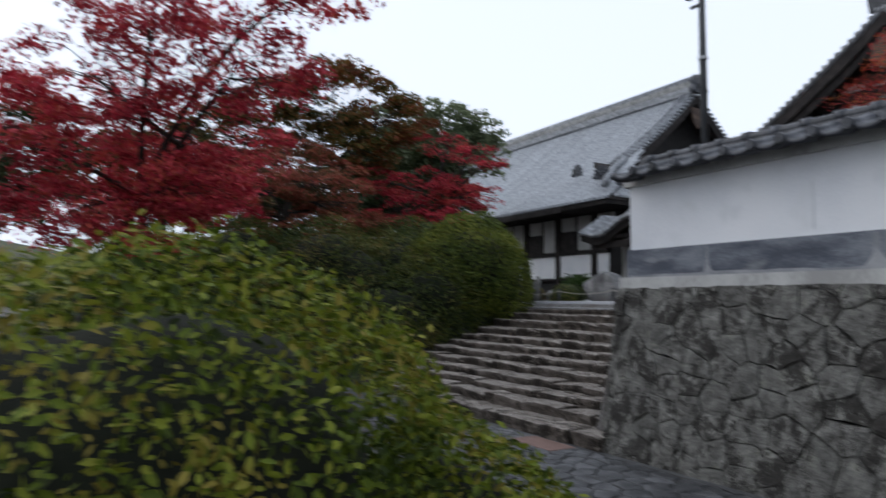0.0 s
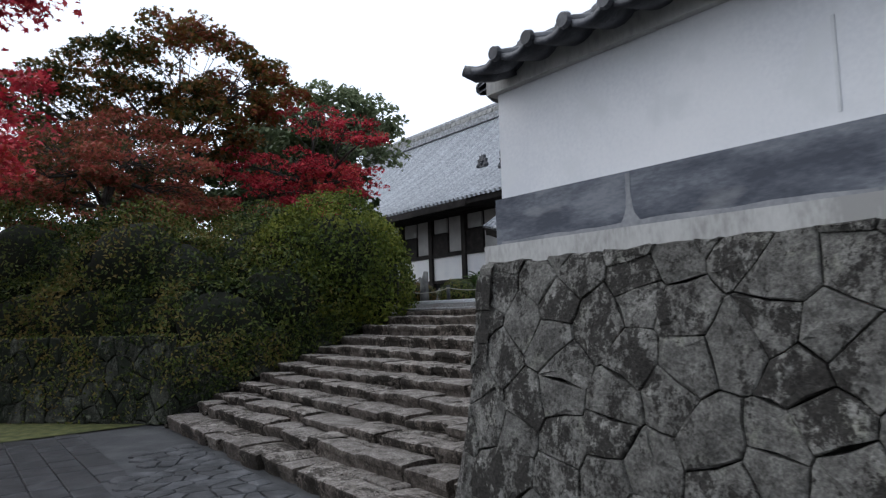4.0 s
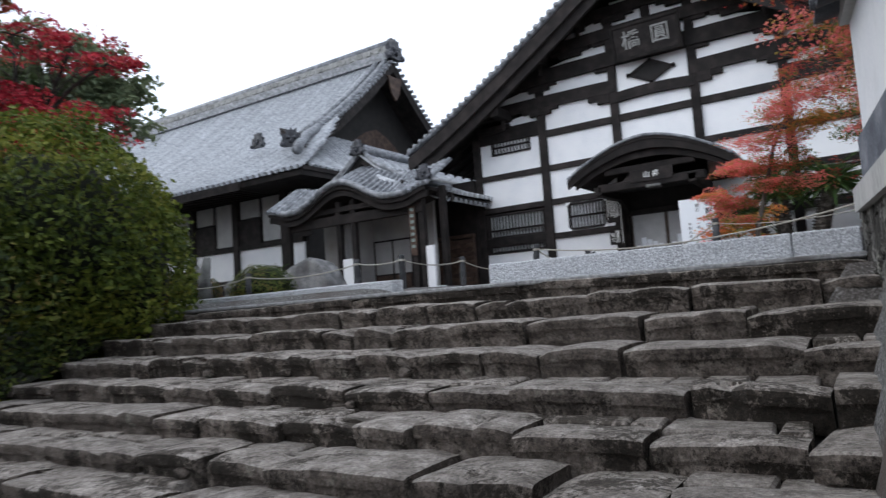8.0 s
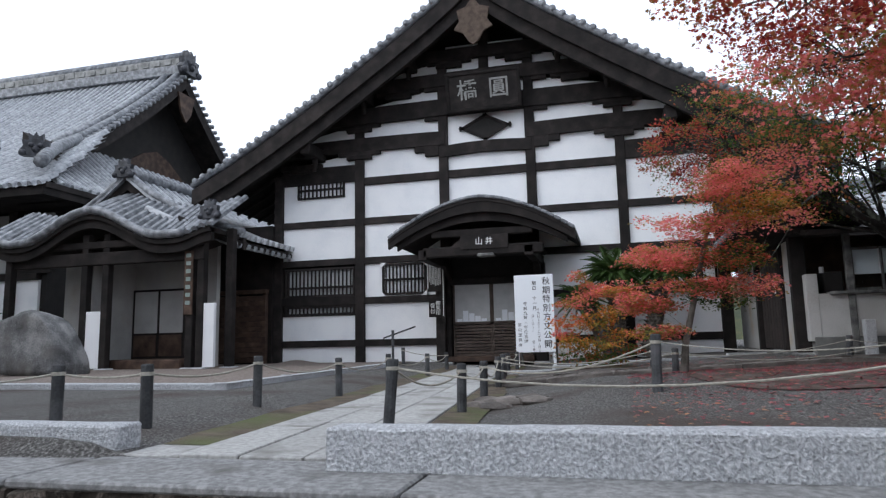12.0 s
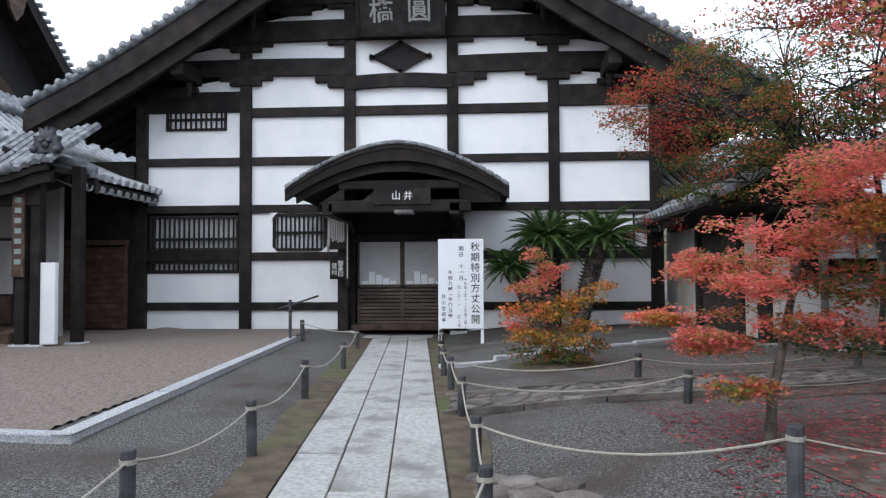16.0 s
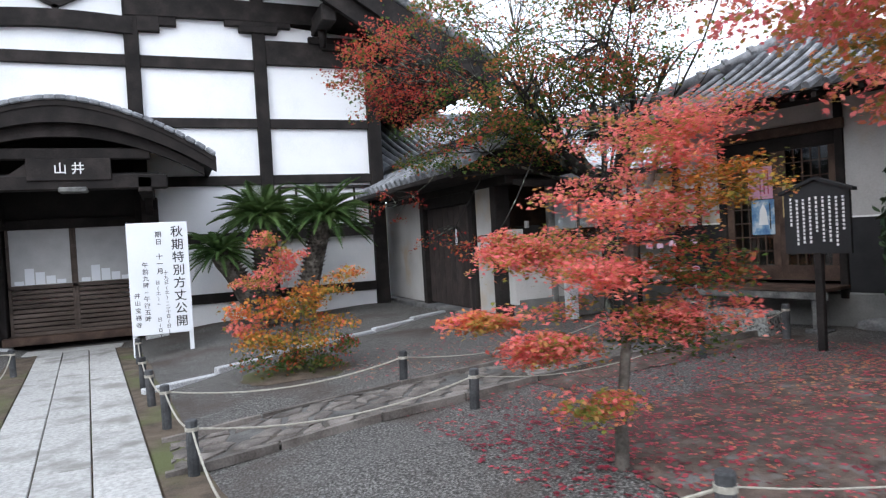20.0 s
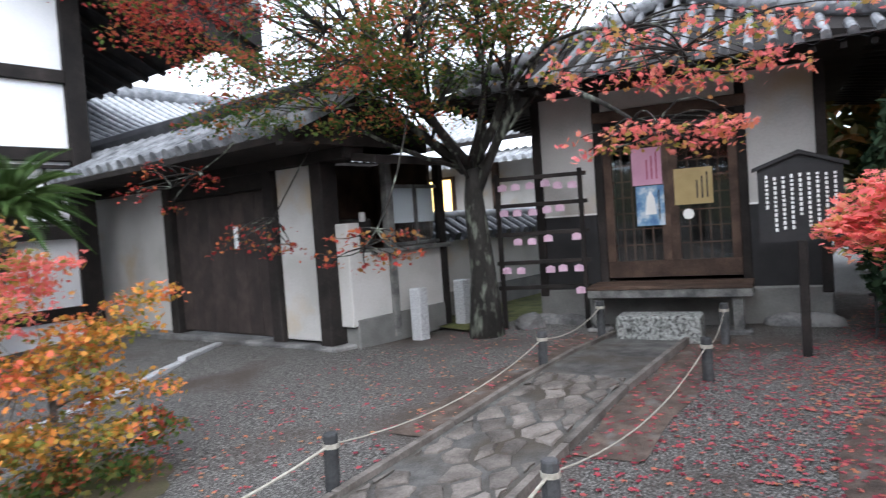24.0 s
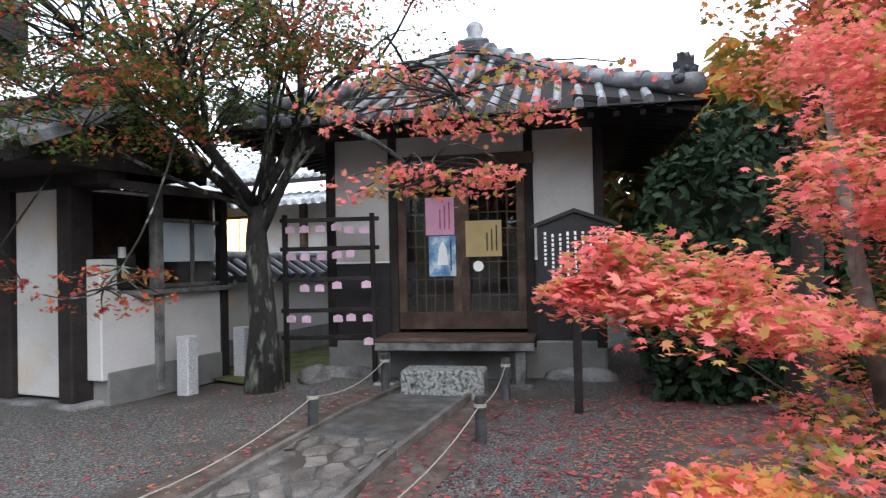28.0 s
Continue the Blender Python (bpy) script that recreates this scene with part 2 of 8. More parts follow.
TILE_DARK = mat("dark_tile", [(.018, .020, .024), (.04, .042, .050), (.085, .088, .10)], 5, 50, .42, .25, obj=.25, sheen=.35)
SHOJI = mat("paper_screen", [(.42, .42, .42), (.50, .50, .50)], 4, 60, .7, .05)
GRAVEL = mat("gravel", [(.026, .024, .022), (.088, .084, .079), (.25, .243, .232)], 60, 190, .95, 1.0, stain=(.062, .048, .040), stain_scale=.8, stain_at=.585)
SAND = mat("raked_sand", [(.12, .095, .08), (.18, .148, .128), (.24, .20, .175)], 30, 200, .95, .5)
EARTH = mat("earth", [(.045, .033, .023), (.085, .063, .044), (.12, .092, .066)], 5, 80, .95, .6, stain=(.075, .085, .03), stain_scale=1.1, stain_at=.56)
ASPHALT = mat("worn_asphalt", [(.035, .036, .038), (.06, .061, .063), (.09, .09, .09)], 2, 90, .85, .4)
MOSS = mat("moss", [(.04, .05, .012), (.085, .095, .02), (.13, .13, .04)], 6, 90, .95, .6)
BARK = mat("bark", [(.014, .012, .010), (.032, .027, .023), (.06, .053, .046)], 6, 45, .95, .9, stretch=(1, 1, .3))
BARK_LICHEN = mat("lichened_bark", [(.009, .008, .007), (.018, .016, .014), (.034, .031, .028)], 6, 45, .95, .9, stretch=(1, 1, .35), stain=(.22, .245, .20), stain_scale=10, stain_at=.615)
BARK_PALE = mat("pale_bark", [(.05, .043, .036), (.11, .098, .085), (.20, .182, .16)], 6, 50, .9, .5)
METAL = mat("dark_metal", [(.02, .022, .025), (.04, .042, .045)], 4, 60, .5, .1, metal=.6)
STAKE = mat("stake_wood", [(.020, .021, .023), (.045, .047, .05), (.08, .08, .085)], 5, 60, .85, .4, obj=.2)
ROPE = mat("rope", [(.27, .255, .215), (.39, .37, .32)], 40, 200, .9, .3)
SIGN_WHITE = mat("sign_board", [(.76, .79, .83), (.82, .84, .87)], 1, 30, .5, .02)
INK = mat("ink", [(.01, .01, .012), (.016, .016, .018)], 5, 50, .6, 0)
CHALK = mat("white_letters", [(.70, .70, .68), (.80, .80, .78)], 5, 50, .7, 0)
# Near-black for rooms, soffit and gable recess: their shade is in the colour.
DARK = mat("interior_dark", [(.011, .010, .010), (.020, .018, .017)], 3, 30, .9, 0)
ROCK = mat("garden_rock", [(.05, .05, .05), (.12, .12, .122), (.24, .237, .232)], 2.5, 35, .9, .9, stain=(.09, .085, .08), stain_scale=1.4, stain_at=.62)
SPECKLED = mat("speckled_stone", [(.03, .03, .03), (.22, .23, .22), (.33, .34, .33)], 32, 120, .9, .7)
LEAF_RED = leaf_mat("maple_red", [(.19, .014, .022), (.37, .026, .045), (.60, .06, .09), (.48, .09, .06)])
LEAF_PINK = leaf_mat("maple_pink", [(.20, .22, .05), (.50, .28, .09), (.74, .18, .165), (.82, .21, .225), (.80, .28, .21)], 2.2, .5)
LEAF_ORANGE = leaf_mat("maple_orange", [(.15, .17, .035), (.40, .25, .05), (.68, .27, .06), (.70, .17, .10)], 1.6, .35)
LEAF_MIX = leaf_mat("maple_mixed", [(.03, .08, .02), (.045, .10, .024), (.06, .12, .028), (.085, .135, .03), (.13, .145, .034), (.36, .17, .05), (.60, .15, .09)], .8, .55)
LEAF_TURN = leaf_mat("maple_turning", [(.045, .09, .025), (.065, .12, .03), (.09, .14, .034), (.13, .15, .04), (.34, .14, .05), (.44, .09, .06), (.50, .085, .07)], .7, .6)
LEAF_LATE = leaf_mat("maple_late_green", [(.03, .06, .018), (.05, .09, .025), (.09, .13, .03), (.15, .15, .035)], .8, .55)
LEAF_COURT = leaf_mat("maple_court", [(.13, .022, .02), (.27, .03, .03), (.40, .05, .047), (.42, .10, .04), (.26, .14, .045)], .5, .4)
LEAF_DULL = leaf_mat("maple_dull_red", [(.07, .065, .025), (.16, .075, .035), (.27, .07, .05), (.38, .085, .07), (.23, .11, .045)], .45, .35)
LEAF_BRONZE = leaf_mat("bronze_leaf", [(.03, .042, .012), (.06, .065, .018), (.12, .085, .022), (.22, .10, .03), (.20, .05, .03)], .4)
LEAF_GREEN = leaf_mat("evergreen_leaf", [(.018, .032, .014), (.04, .06, .025), (.075, .095, .04)], .4, .15)
# Distance haze is painted into this paler leaf colour.
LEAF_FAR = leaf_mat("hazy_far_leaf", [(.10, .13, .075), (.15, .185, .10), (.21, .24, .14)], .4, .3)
LEAF_FLAME = leaf_mat("maple_flame", [(.42, .32, .08), (.70, .30, .10), (.80, .20, .16), (.82, .22, .23)], 2.0, .5)
LEAF_HEDGE = leaf_mat("azalea_leaf", [(.014, .025, .008), (.031, .050, .012), (.062, .084, .018), (.112, .13, .028), (.16, .12, .035)], .8, .24)
# Lighter than the hedge leaf: skylight on the dome put into the colour.
LEAF_DOME = leaf_mat("skylit_dome_leaf", [(.034, .054, .011), (.074, .104, .018), (.128, .158, .027), (.20, .21, .038)], .9, .3)
LEAF_NEAR = leaf_mat("bright_azalea_leaf", [(.025, .042, .006), (.06, .088, .009), (.125, .165, .016), (.20, .225, .025), (.21, .17, .03)], 1.5, .3)
LEAF_DARK = leaf_mat("glossy_leaf", [(.010, .022, .012), (.022, .045, .022), (.05, .08, .04)], .9, .1)
LEAF_CYCAD = leaf_mat("cycad_leaf", [(.025, .055, .018), (.05, .095, .028), (.10, .16, .05)], 2, .2)
LEAF_FALLEN = leaf_mat("fallen_leaf", [(.12, .018, .028), (.26, .03, .05), (.38, .07, .085), (.38, .17, .08)], .4, 0)
# Near-black bush cores: the shade between the leaves is in their colour.
CORE = mat("shaded_inside", [(.004, .006, .002), (.010, .012, .004)], 6, 40, 1, .5)
PLAQUE_INK = mat("weathered_letters", [(.22, .22, .21), (.34, .34, .33)], 8, 50, .8, .1)

# ---- tools ----
def thing(name, at, label, category, group="", kind="", rz=0):
    ob = new(name)
    ob.matrix_world = pose(*at, 0, 0, rz)
    ob.empty_display_size = 0.2
    return tagged(ob, label, category, group, kind)


def mesh_of(name, bm, material, smooth=False):
    me = bpy.data.meshes.new(name)
    if smooth:
        for f in bm.faces:
            f.smooth = True
    bm.to_mesh(me)
    bm.free()
    me.materials.append(material)
    return me


def base_of(parent):
    m = Matrix.Identity(4)
    while parent:
        m = parent.matrix_basis @ m
        parent = parent.parent
    return m


def part(name, bm, material, parent=None, label="", smooth=False, local=False):
    """Links a bmesh as one mesh object; its points are in the world's metres unless local."""
    me = bm if isinstance(bm, bpy.types.Mesh) else mesh_of(name, bm, material, smooth)
    ob = new(name, me)
    if parent:
        ob.parent = parent
        if not local:
            root = parent
            while root.parent:
                root = root.parent
            if root is parent:
                ob.matrix_parent_inverse = root.matrix_basis.inverted()
    if label:
        ob["label"] = label
    return ob


def single(name, bm, material, label, category, group="", kind="", smooth=False):
    return tagged(part(name, bm, material, smooth=smooth), label, category, group, kind)


def box(x0, y0, z0, x1, y1, z1, bevel=0.0, bm=None, rot=None):
    own = bmesh.new()
    r = bmesh.ops.create_cube(own, size=1)
    for v in own.verts:
        v.co = Vector(((x0 + x1) / 2 + v.co.x * (x1 - x0), (y0 + y1) / 2 + v.co.y * (y1 - y0), (z0 + z1) / 2 + v.co.z * (z1 - z0)))
    if bevel:
        bmesh.ops.bevel(own, geom=own.edges[:], offset=bevel, segments=1, affect="EDGES")
    if rot:
        own.transform(rot)
    return own if bm is None else join(bm, own)


def join(bm, other):
    me = bpy.data.meshes.new("tmp")
    other.to_mesh(me)
    other.free()
    bm.from_mesh(me)
    bpy.data.meshes.remove(me)
    return bm


def raw(name, verts, faces, material, smooth=False):
    me = bpy.data.meshes.new(name)
    me.from_pydata([tuple(v) for v in verts], [], faces)
    me.materials.append(material)
    if smooth:
        me.polygons.foreach_set("use_smooth", [True] * len(me.polygons))
    me.update()
    return me


def tube(pts, radii, sides=8, caps=True, bm=None):
    """A tapered tube along points."""
    bm = bm or bmesh.new()
    pts = [Vector(p) for p in pts]
    rings, up = [], None
    for i, p in enumerate(pts):
        d = (pts[min(i + 1, len(pts) - 1)] - pts[max(i - 1, 0)]).normalized()
        if up is None:
            up = d.orthogonal().normalized()
        up = (up - d * up.dot(d)).normalized()
        side = d.cross(up)
        r = radii[i] if isinstance(radii, (list, tuple)) else radii
        rings.append([bm.verts.new(p + (up * math.cos(a) + side * math.sin(a)) * r) for a in [2 * math.pi * k / sides for k in range(sides)]])
    for a, b in zip(rings, rings[1:]):
        for k in range(sides):
            bm.faces.new((a[k], a[(k + 1) % sides], b[(k + 1) % sides], b[k]))
    if caps:
        bm.faces.new(rings[0][::-1])
        bm.faces.new(rings[-1])
    return bm


def extruded(outline, axis, a, b):
    """A prism: a 2D outline swept along an axis from a to b. axis y: outline in x,z; axis x: outline in y,z; axis z: outline in x,y."""
    bm = bmesh.new()
    put = {"y": lambda u, v, w: (u, w, v), "x": lambda u, v, w: (w, u, v), "z": lambda u, v, w: (u, v, w)}[axis]
    lo = [bm.verts.new(put(u, v, a)) for u, v in outline]
    hi = [bm.verts.new(put(u, v, b)) for u, v in outline]
    n = len(outline)
    for i in range(n):
        bm.faces.new((lo[i], lo[(i + 1) % n], hi[(i + 1) % n], hi[i]))
    bm.faces.new(lo[::-1])
    bm.faces.new(hi)
    bmesh.ops.recalc_face_normals(bm, faces=bm.faces[:])
    return bm


def cells(x0, x1, y0, y1, size, rng, jitter=0.38, aspect=1.0):
    """Irregular fitted pieces that fill a rectangle: a list of convex outlines."""
    nx, ny = max(1, round((x1 - x0) / (size * aspect))), max(1, round((y1 - y0) / size))
    dx, dy = (x1 - x0) / nx, (y1 - y0) / ny
    seeds = {}
    for i in range(-1, nx + 1):
        for j in range(-1, ny + 1):
            shift = 0.5 * (j % 2)
            seeds[i, j] = (x0 + (i + .5 + shift * .8 + rng.uniform(-jitter, jitter)) * dx, y0 + (j + .5 + rng.uniform(-jitter, jitter)) * dy)
    out = []
    for i in range(-1, nx + 1):
        for j in range(-1, ny + 1):
            sx, sy = seeds[i, j]
            poly = [(x0, y0), (x1, y0), (x1, y1), (x0, y1)]
            for di in range(-2, 3):
                for dj in range(-2, 3):
                    o = seeds.get((i + di, j + dj))
                    if o is None or (di == 0 and dj == 0) or not poly:
                        continue
                    mx, my, vx, vy = (sx + o[0]) / 2, (sy + o[1]) / 2, o[0] - sx, o[1] - sy
                    cut = []
                    for k in range(len(poly)):
                        a, b = poly[k], poly[(k + 1) % len(poly)]
                        da, db = (a[0] - mx) * vx + (a[1] - my) * vy, (b[0] - mx) * vx + (b[1] - my) * vy
                        if da <= 0:
                            cut.append(a)
                        if (da < 0 < db) or (db < 0 < da):
                            s = da / (da - db)
                            cut.append((a[0] + (b[0] - a[0]) * s, a[1] + (b[1] - a[1]) * s))
                    poly = cut
            if len(poly) > 2:
                area = abs(sum(poly[k][0] * poly[(k + 1) % len(poly)][1] - poly[(k + 1) % len(poly)][0] * poly[k][1] for k in range(len(poly)))) / 2
                if area > size * size * .06:
                    out.append(poly)
    return out


def stone(poly, depth, gap, dome, rng, rough=0.012):
    """One fitted stone in the plane x,y with its face towards +z: recessed rim, proud uneven face. Returns points and faces."""
    cx, cy = sum(p[0] for p in poly) / len(poly), sum(p[1] for p in poly) / len(poly)
    pts = []
    for k in range(len(poly)):
        a, b = poly[k], poly[(k + 1) % len(poly)]
        pts.append(a)
        ln = math.hypot(b[0] - a[0], b[1] - a[1])
        if ln > .14:
            pts.append(((a[0] + b[0]) / 2 + rng.uniform(-.05, .05) * ln, (a[1] + b[1]) / 2 + rng.uniform(-.05, .05) * ln))

    def ring(inset, z, wob):
        o = []
        for x, y in pts:
            d = math.hypot(x - cx, y - cy) or 1
            f = max(.1, (d - inset) / d)
            o.append((cx + (x - cx) * f + rng.uniform(-wob, wob), cy + (y - cy) * f + rng.uniform(-wob, wob), z + rng.uniform(-wob, wob)))
        return o
    r = min(math.hypot(x - cx, y - cy) for x, y in pts)
    n = len(pts)
    tilt = rng.uniform(-.4, 1.0) * dome
    verts = ring(gap, -depth, 0) + ring(gap, 0, rough * .3) + ring(gap + min(.007, r * .06), dome * .7, rough * .5) + ring(r * .55, dome + tilt * .3, rough) + [(cx, cy, dome + tilt * .4)]
    faces = []
    for s in range(3):
        for k in range(n):
            a, b = s * n + k, s * n + (k + 1) % n
            faces.append((a, b, b + n, a + n))
    for k in range(n):
        faces.append((3 * n + k, 3 * n + (k + 1) % n, 4 * n))
    return verts, faces


def placed(verts, fn):
    return [fn(*v) for v in verts]


def leaf_shape(kind):
    if kind == "maple":
        tips = []
        for k in range(7):
            a = math.radians(-135 + 45 * k)
            ln = (.42, .72, .92, 1.0, .92, .72, .42)[k]
            tips.append((math.sin(a) * ln, math.cos(a) * ln))
            if k < 6:
                a2 = a + math.radians(22.5)
                tips.append((math.sin(a2) * .38, math.cos(a2) * .38))
        v = [(x * .5, y * .5, -.10 * (abs(x) ** 1.5)) for x, y in tips]
        return np.array(v), [tuple(range(len(v)))]
    if kind == "star":
        v = []
        for k in range(5):
            a = math.radians(-110 + 55 * k)
            ln = (.62, .9, 1.0, .9, .62)[k]
            v.append((math.sin(a) * ln * .5, math.cos(a) * ln * .5, -.04))
            if k < 4:
                a2 = a + math.radians(27)
                v.append((math.sin(a2) * .2, math.cos(a2) * .2, 0))
        return np.array(v), [tuple(range(len(v)))]
    v = [(0, -.5, 0), (.24, -.1, .05), (.16, .3, .03), (0, .5, -.05), (-.16, .3, .03), (-.24, -.1, .05)]
    return np.array(v), [(0, 1, 2, 3), (0, 3, 4, 5)]


def leaves(name, pos, size, material, kind="oval", flat=0.6, seed=1, spread=0.35, outward=None):
    """One mesh of many leaves at the given points; flat 1: all lie level."""
    rng = np.random.default_rng(seed)
    pos = np.asarray(pos, float)
    n = len(pos)
    tv, tf = leaf_shape(kind)
    nrm = rng.normal(size=(n, 3)) * (1 - flat)
    nrm[:, 2] += flat
    if outward is not None:
        nrm += outward
    nrm /= np.linalg.norm(nrm, axis=1)[:, None] + 1e-9
    t = rng.normal(size=(n, 3))
    t -= nrm * (t * nrm).sum(1)[:, None]
    t /= np.linalg.norm(t, axis=1)[:, None] + 1e-9
    b = np.cross(nrm, t)
    s = size * (1 + spread * rng.uniform(-1, 1, n))
    v = pos[:, None, :] + s[:, None, None] * (tv[None, :, 0:1] * t[:, None, :] + tv[None, :, 1:2] * b[:, None, :] + tv[None, :, 2:3] * nrm[:, None, :])
    k = len(tv)
    sizes = np.array([len(f) for f in tf])
    loops = (np.concatenate([np.array(f) for f in tf])[None, :] + (np.arange(n) * k)[:, None]).ravel()
    starts = (np.concatenate([[0], np.cumsum(sizes)[:-1]])[None, :] + (np.arange(n) * sizes.sum())[:, None]).ravel()
    me = bpy.data.meshes.new(name)
    me.vertices.add(n * k)
    me.vertices.foreach_set("co", v.astype(np.float32).ravel())
    me.loops.add(len(loops))
    me.loops.foreach_set("vertex_index", loops.astype(np.int32))
    me.polygons.add(len(starts))
    me.polygons.foreach_set("loop_start", starts.astype(np.int32))
    me.update(calc_edges=True)
    me.materials.append(material)
    return me


def pads(center, radii, count, per, pad, rng, shell=0.5, thin=0.28):
    """Leaf points in flat uneven layers inside an ellipsoid; also the middle of each layer."""
    c, r = np.array(center, float), np.array(radii, float)
    d = rng.normal(size=(count, 3))
    d /= np.linalg.norm(d, axis=1)[:, None]
    q = c + d * r * (rng.uniform(shell, 1.0, count) ** .6)[:, None]
    out = []
    for p in q:
        m = max(3, int(per * rng.uniform(.4, 1.6)))
        a, q1 = rng.uniform(0, 2 * math.pi, m), np.sqrt(rng.random(m)) * pad * rng.uniform(.9, 1.7)
        wide, turn = rng.uniform(.55, 1.0), rng.uniform(0, math.pi)
        u, w = np.cos(a) * q1, np.sin(a) * q1 * wide
        o = np.stack([u * math.cos(turn) - w * math.sin(turn), u * math.sin(turn) + w * math.cos(turn), rng.normal(size=m) * pad * thin * .6], 1)
        o[:, 2] -= .22 * q1 ** 2 / pad + u * rng.uniform(-.15, .15)
        out.append(p + o)
    return np.concatenate(out), q


def branch(bm, a, b, r0, r1, rng, sag=0.12, sides=6, steps=5):
    a, b = np.array(a, float), np.array(b, float)
    ln = np.linalg.norm(b - a)
    mid = (a + b) / 2 + rng.normal(size=3) * ln * sag
    mid[2] += ln * sag * .6
    pts, rad = [], []
    for i in range(steps + 1):
        s = i / steps
        pts.append(tuple((1 - s) ** 2 * a + 2 * s * (1 - s) * mid + s * s * b))
        rad.append(r0 + (r1 - r0) * s)
    tube(pts, rad, sides, True, bm)
    return pts


def tree(name, base, trunk, r0, masses, leaf, size, kind, label, category="tree", seed=1, bark=None, flat=.6, twigs=3, thin=.28, limb_r=.5, dense=1.0):
    """trunk: points up from the ground; masses: (centre, radii, layers, leaves a layer, layer radius)."""
    rng = np.random.default_rng(seed)
    root = thing(name, base, label, category)
    bark = bark or BARK
    tb = bmesh.new()
    n = len(trunk)
    radii = [r0 * (1.25 if i == 0 else 1) * (1 - .55 * i / max(1, n - 1)) for i in range(n)]
    tube(trunk, radii, 10, True, tb)
    part("trunk", tb, bark, root, smooth=True)
    pos = []
    top = np.array(trunk[-1], float)
    tw = bmesh.new()
    own = {}
    for c, r, count, per, pad, *extra in masses:
        p, mids = pads(c, r, count, per * dense, pad, rng, thin=thin)
        own.setdefault(extra[1] if len(extra) > 1 else leaf, []).append(p)
        lb = bmesh.new()
        k = int(rng.integers(max(0, n - 2), n))
        start = np.array(trunk[k], float)
        pts = branch(lb, start if not extra else extra[0], c, r0 * limb_r * (1 - .4 * k / n) * (1 if not extra else .14 if max(r[:2]) < .6 else .4), r0 * (.12 if not extra else .04), rng)
        part("limb", lb, bark, root, smooth=True)
        for m in mids[:: max(1, len(mids) // (twigs * 6))] if max(r[:2]) > .3 else ():
            s = pts[int(rng.integers(2 if not extra else len(pts) - 2, len(pts)))]
            branch(tw, s, m, r0 * (.09 if not extra else .05), r0 * .02, rng, .2, 4, 5)
    tagged(part("fine_branching", tw, bark, root, smooth=True), kind="stuff")
    for lm, p in own.items():
        part("crown", leaves("crown", np.concatenate(p), size, lm, kind, flat, seed), lm, root)
    return root


def shrub(name, base, lobes, leaf, size, n, label, category="shrub", seed=1, core=.86, flat=.25, floor=None):
    """A clipped or rounded shrub: leaves on overlapping lobes round a dark inside. lobes: (centre, radii)."""
    rng = np.random.default_rng(seed)
    root = thing(name, base, label, category)
    area = np.array([(r[0] * r[1] + r[0] * r[2] + r[1] * r[2]) for c, r in lobes])
    pos, nor = [], []
    for (c, r), share in zip(lobes, area / area.sum()):
        m = int(n * share * 1.5)
        d = rng.normal(size=(m, 3))
        d /= np.linalg.norm(d, axis=1)[:, None]
        bump = np.array([noise.noise(Vector(v) * 2.2 + Vector(c)) for v in d]) * .14 + np.array([noise.noise(Vector(v) * 6 + Vector(c)) for v in d]) * .07
        p = np.array(c) + d * np.array(r) * (1 + bump + rng.normal(size=m) * .035 - (rng.random(m) < .3) * rng.random(m) * .16)[:, None]
        keep = np.ones(m, bool)
        for c2, r2 in lobes:
            if c2 is not c:
                keep &= (((p - np.array(c2)) / np.array(r2)) ** 2).sum(1) > .72
        if floor is not None:
            keep &= p[:, 2] > floor
        pos.append(p[keep])
        nor.append((d / np.array(r) * min(r))[keep])
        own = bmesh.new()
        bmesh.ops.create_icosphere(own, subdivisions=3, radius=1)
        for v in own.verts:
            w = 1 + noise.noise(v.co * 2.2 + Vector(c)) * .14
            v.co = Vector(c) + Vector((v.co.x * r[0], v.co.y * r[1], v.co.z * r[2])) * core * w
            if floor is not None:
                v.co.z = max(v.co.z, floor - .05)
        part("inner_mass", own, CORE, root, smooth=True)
    part("foliage", leaves("foliage", np.concatenate(pos), size, leaf, "oval", flat, seed, .4, np.concatenate(nor) * .8), leaf, root)
    return root


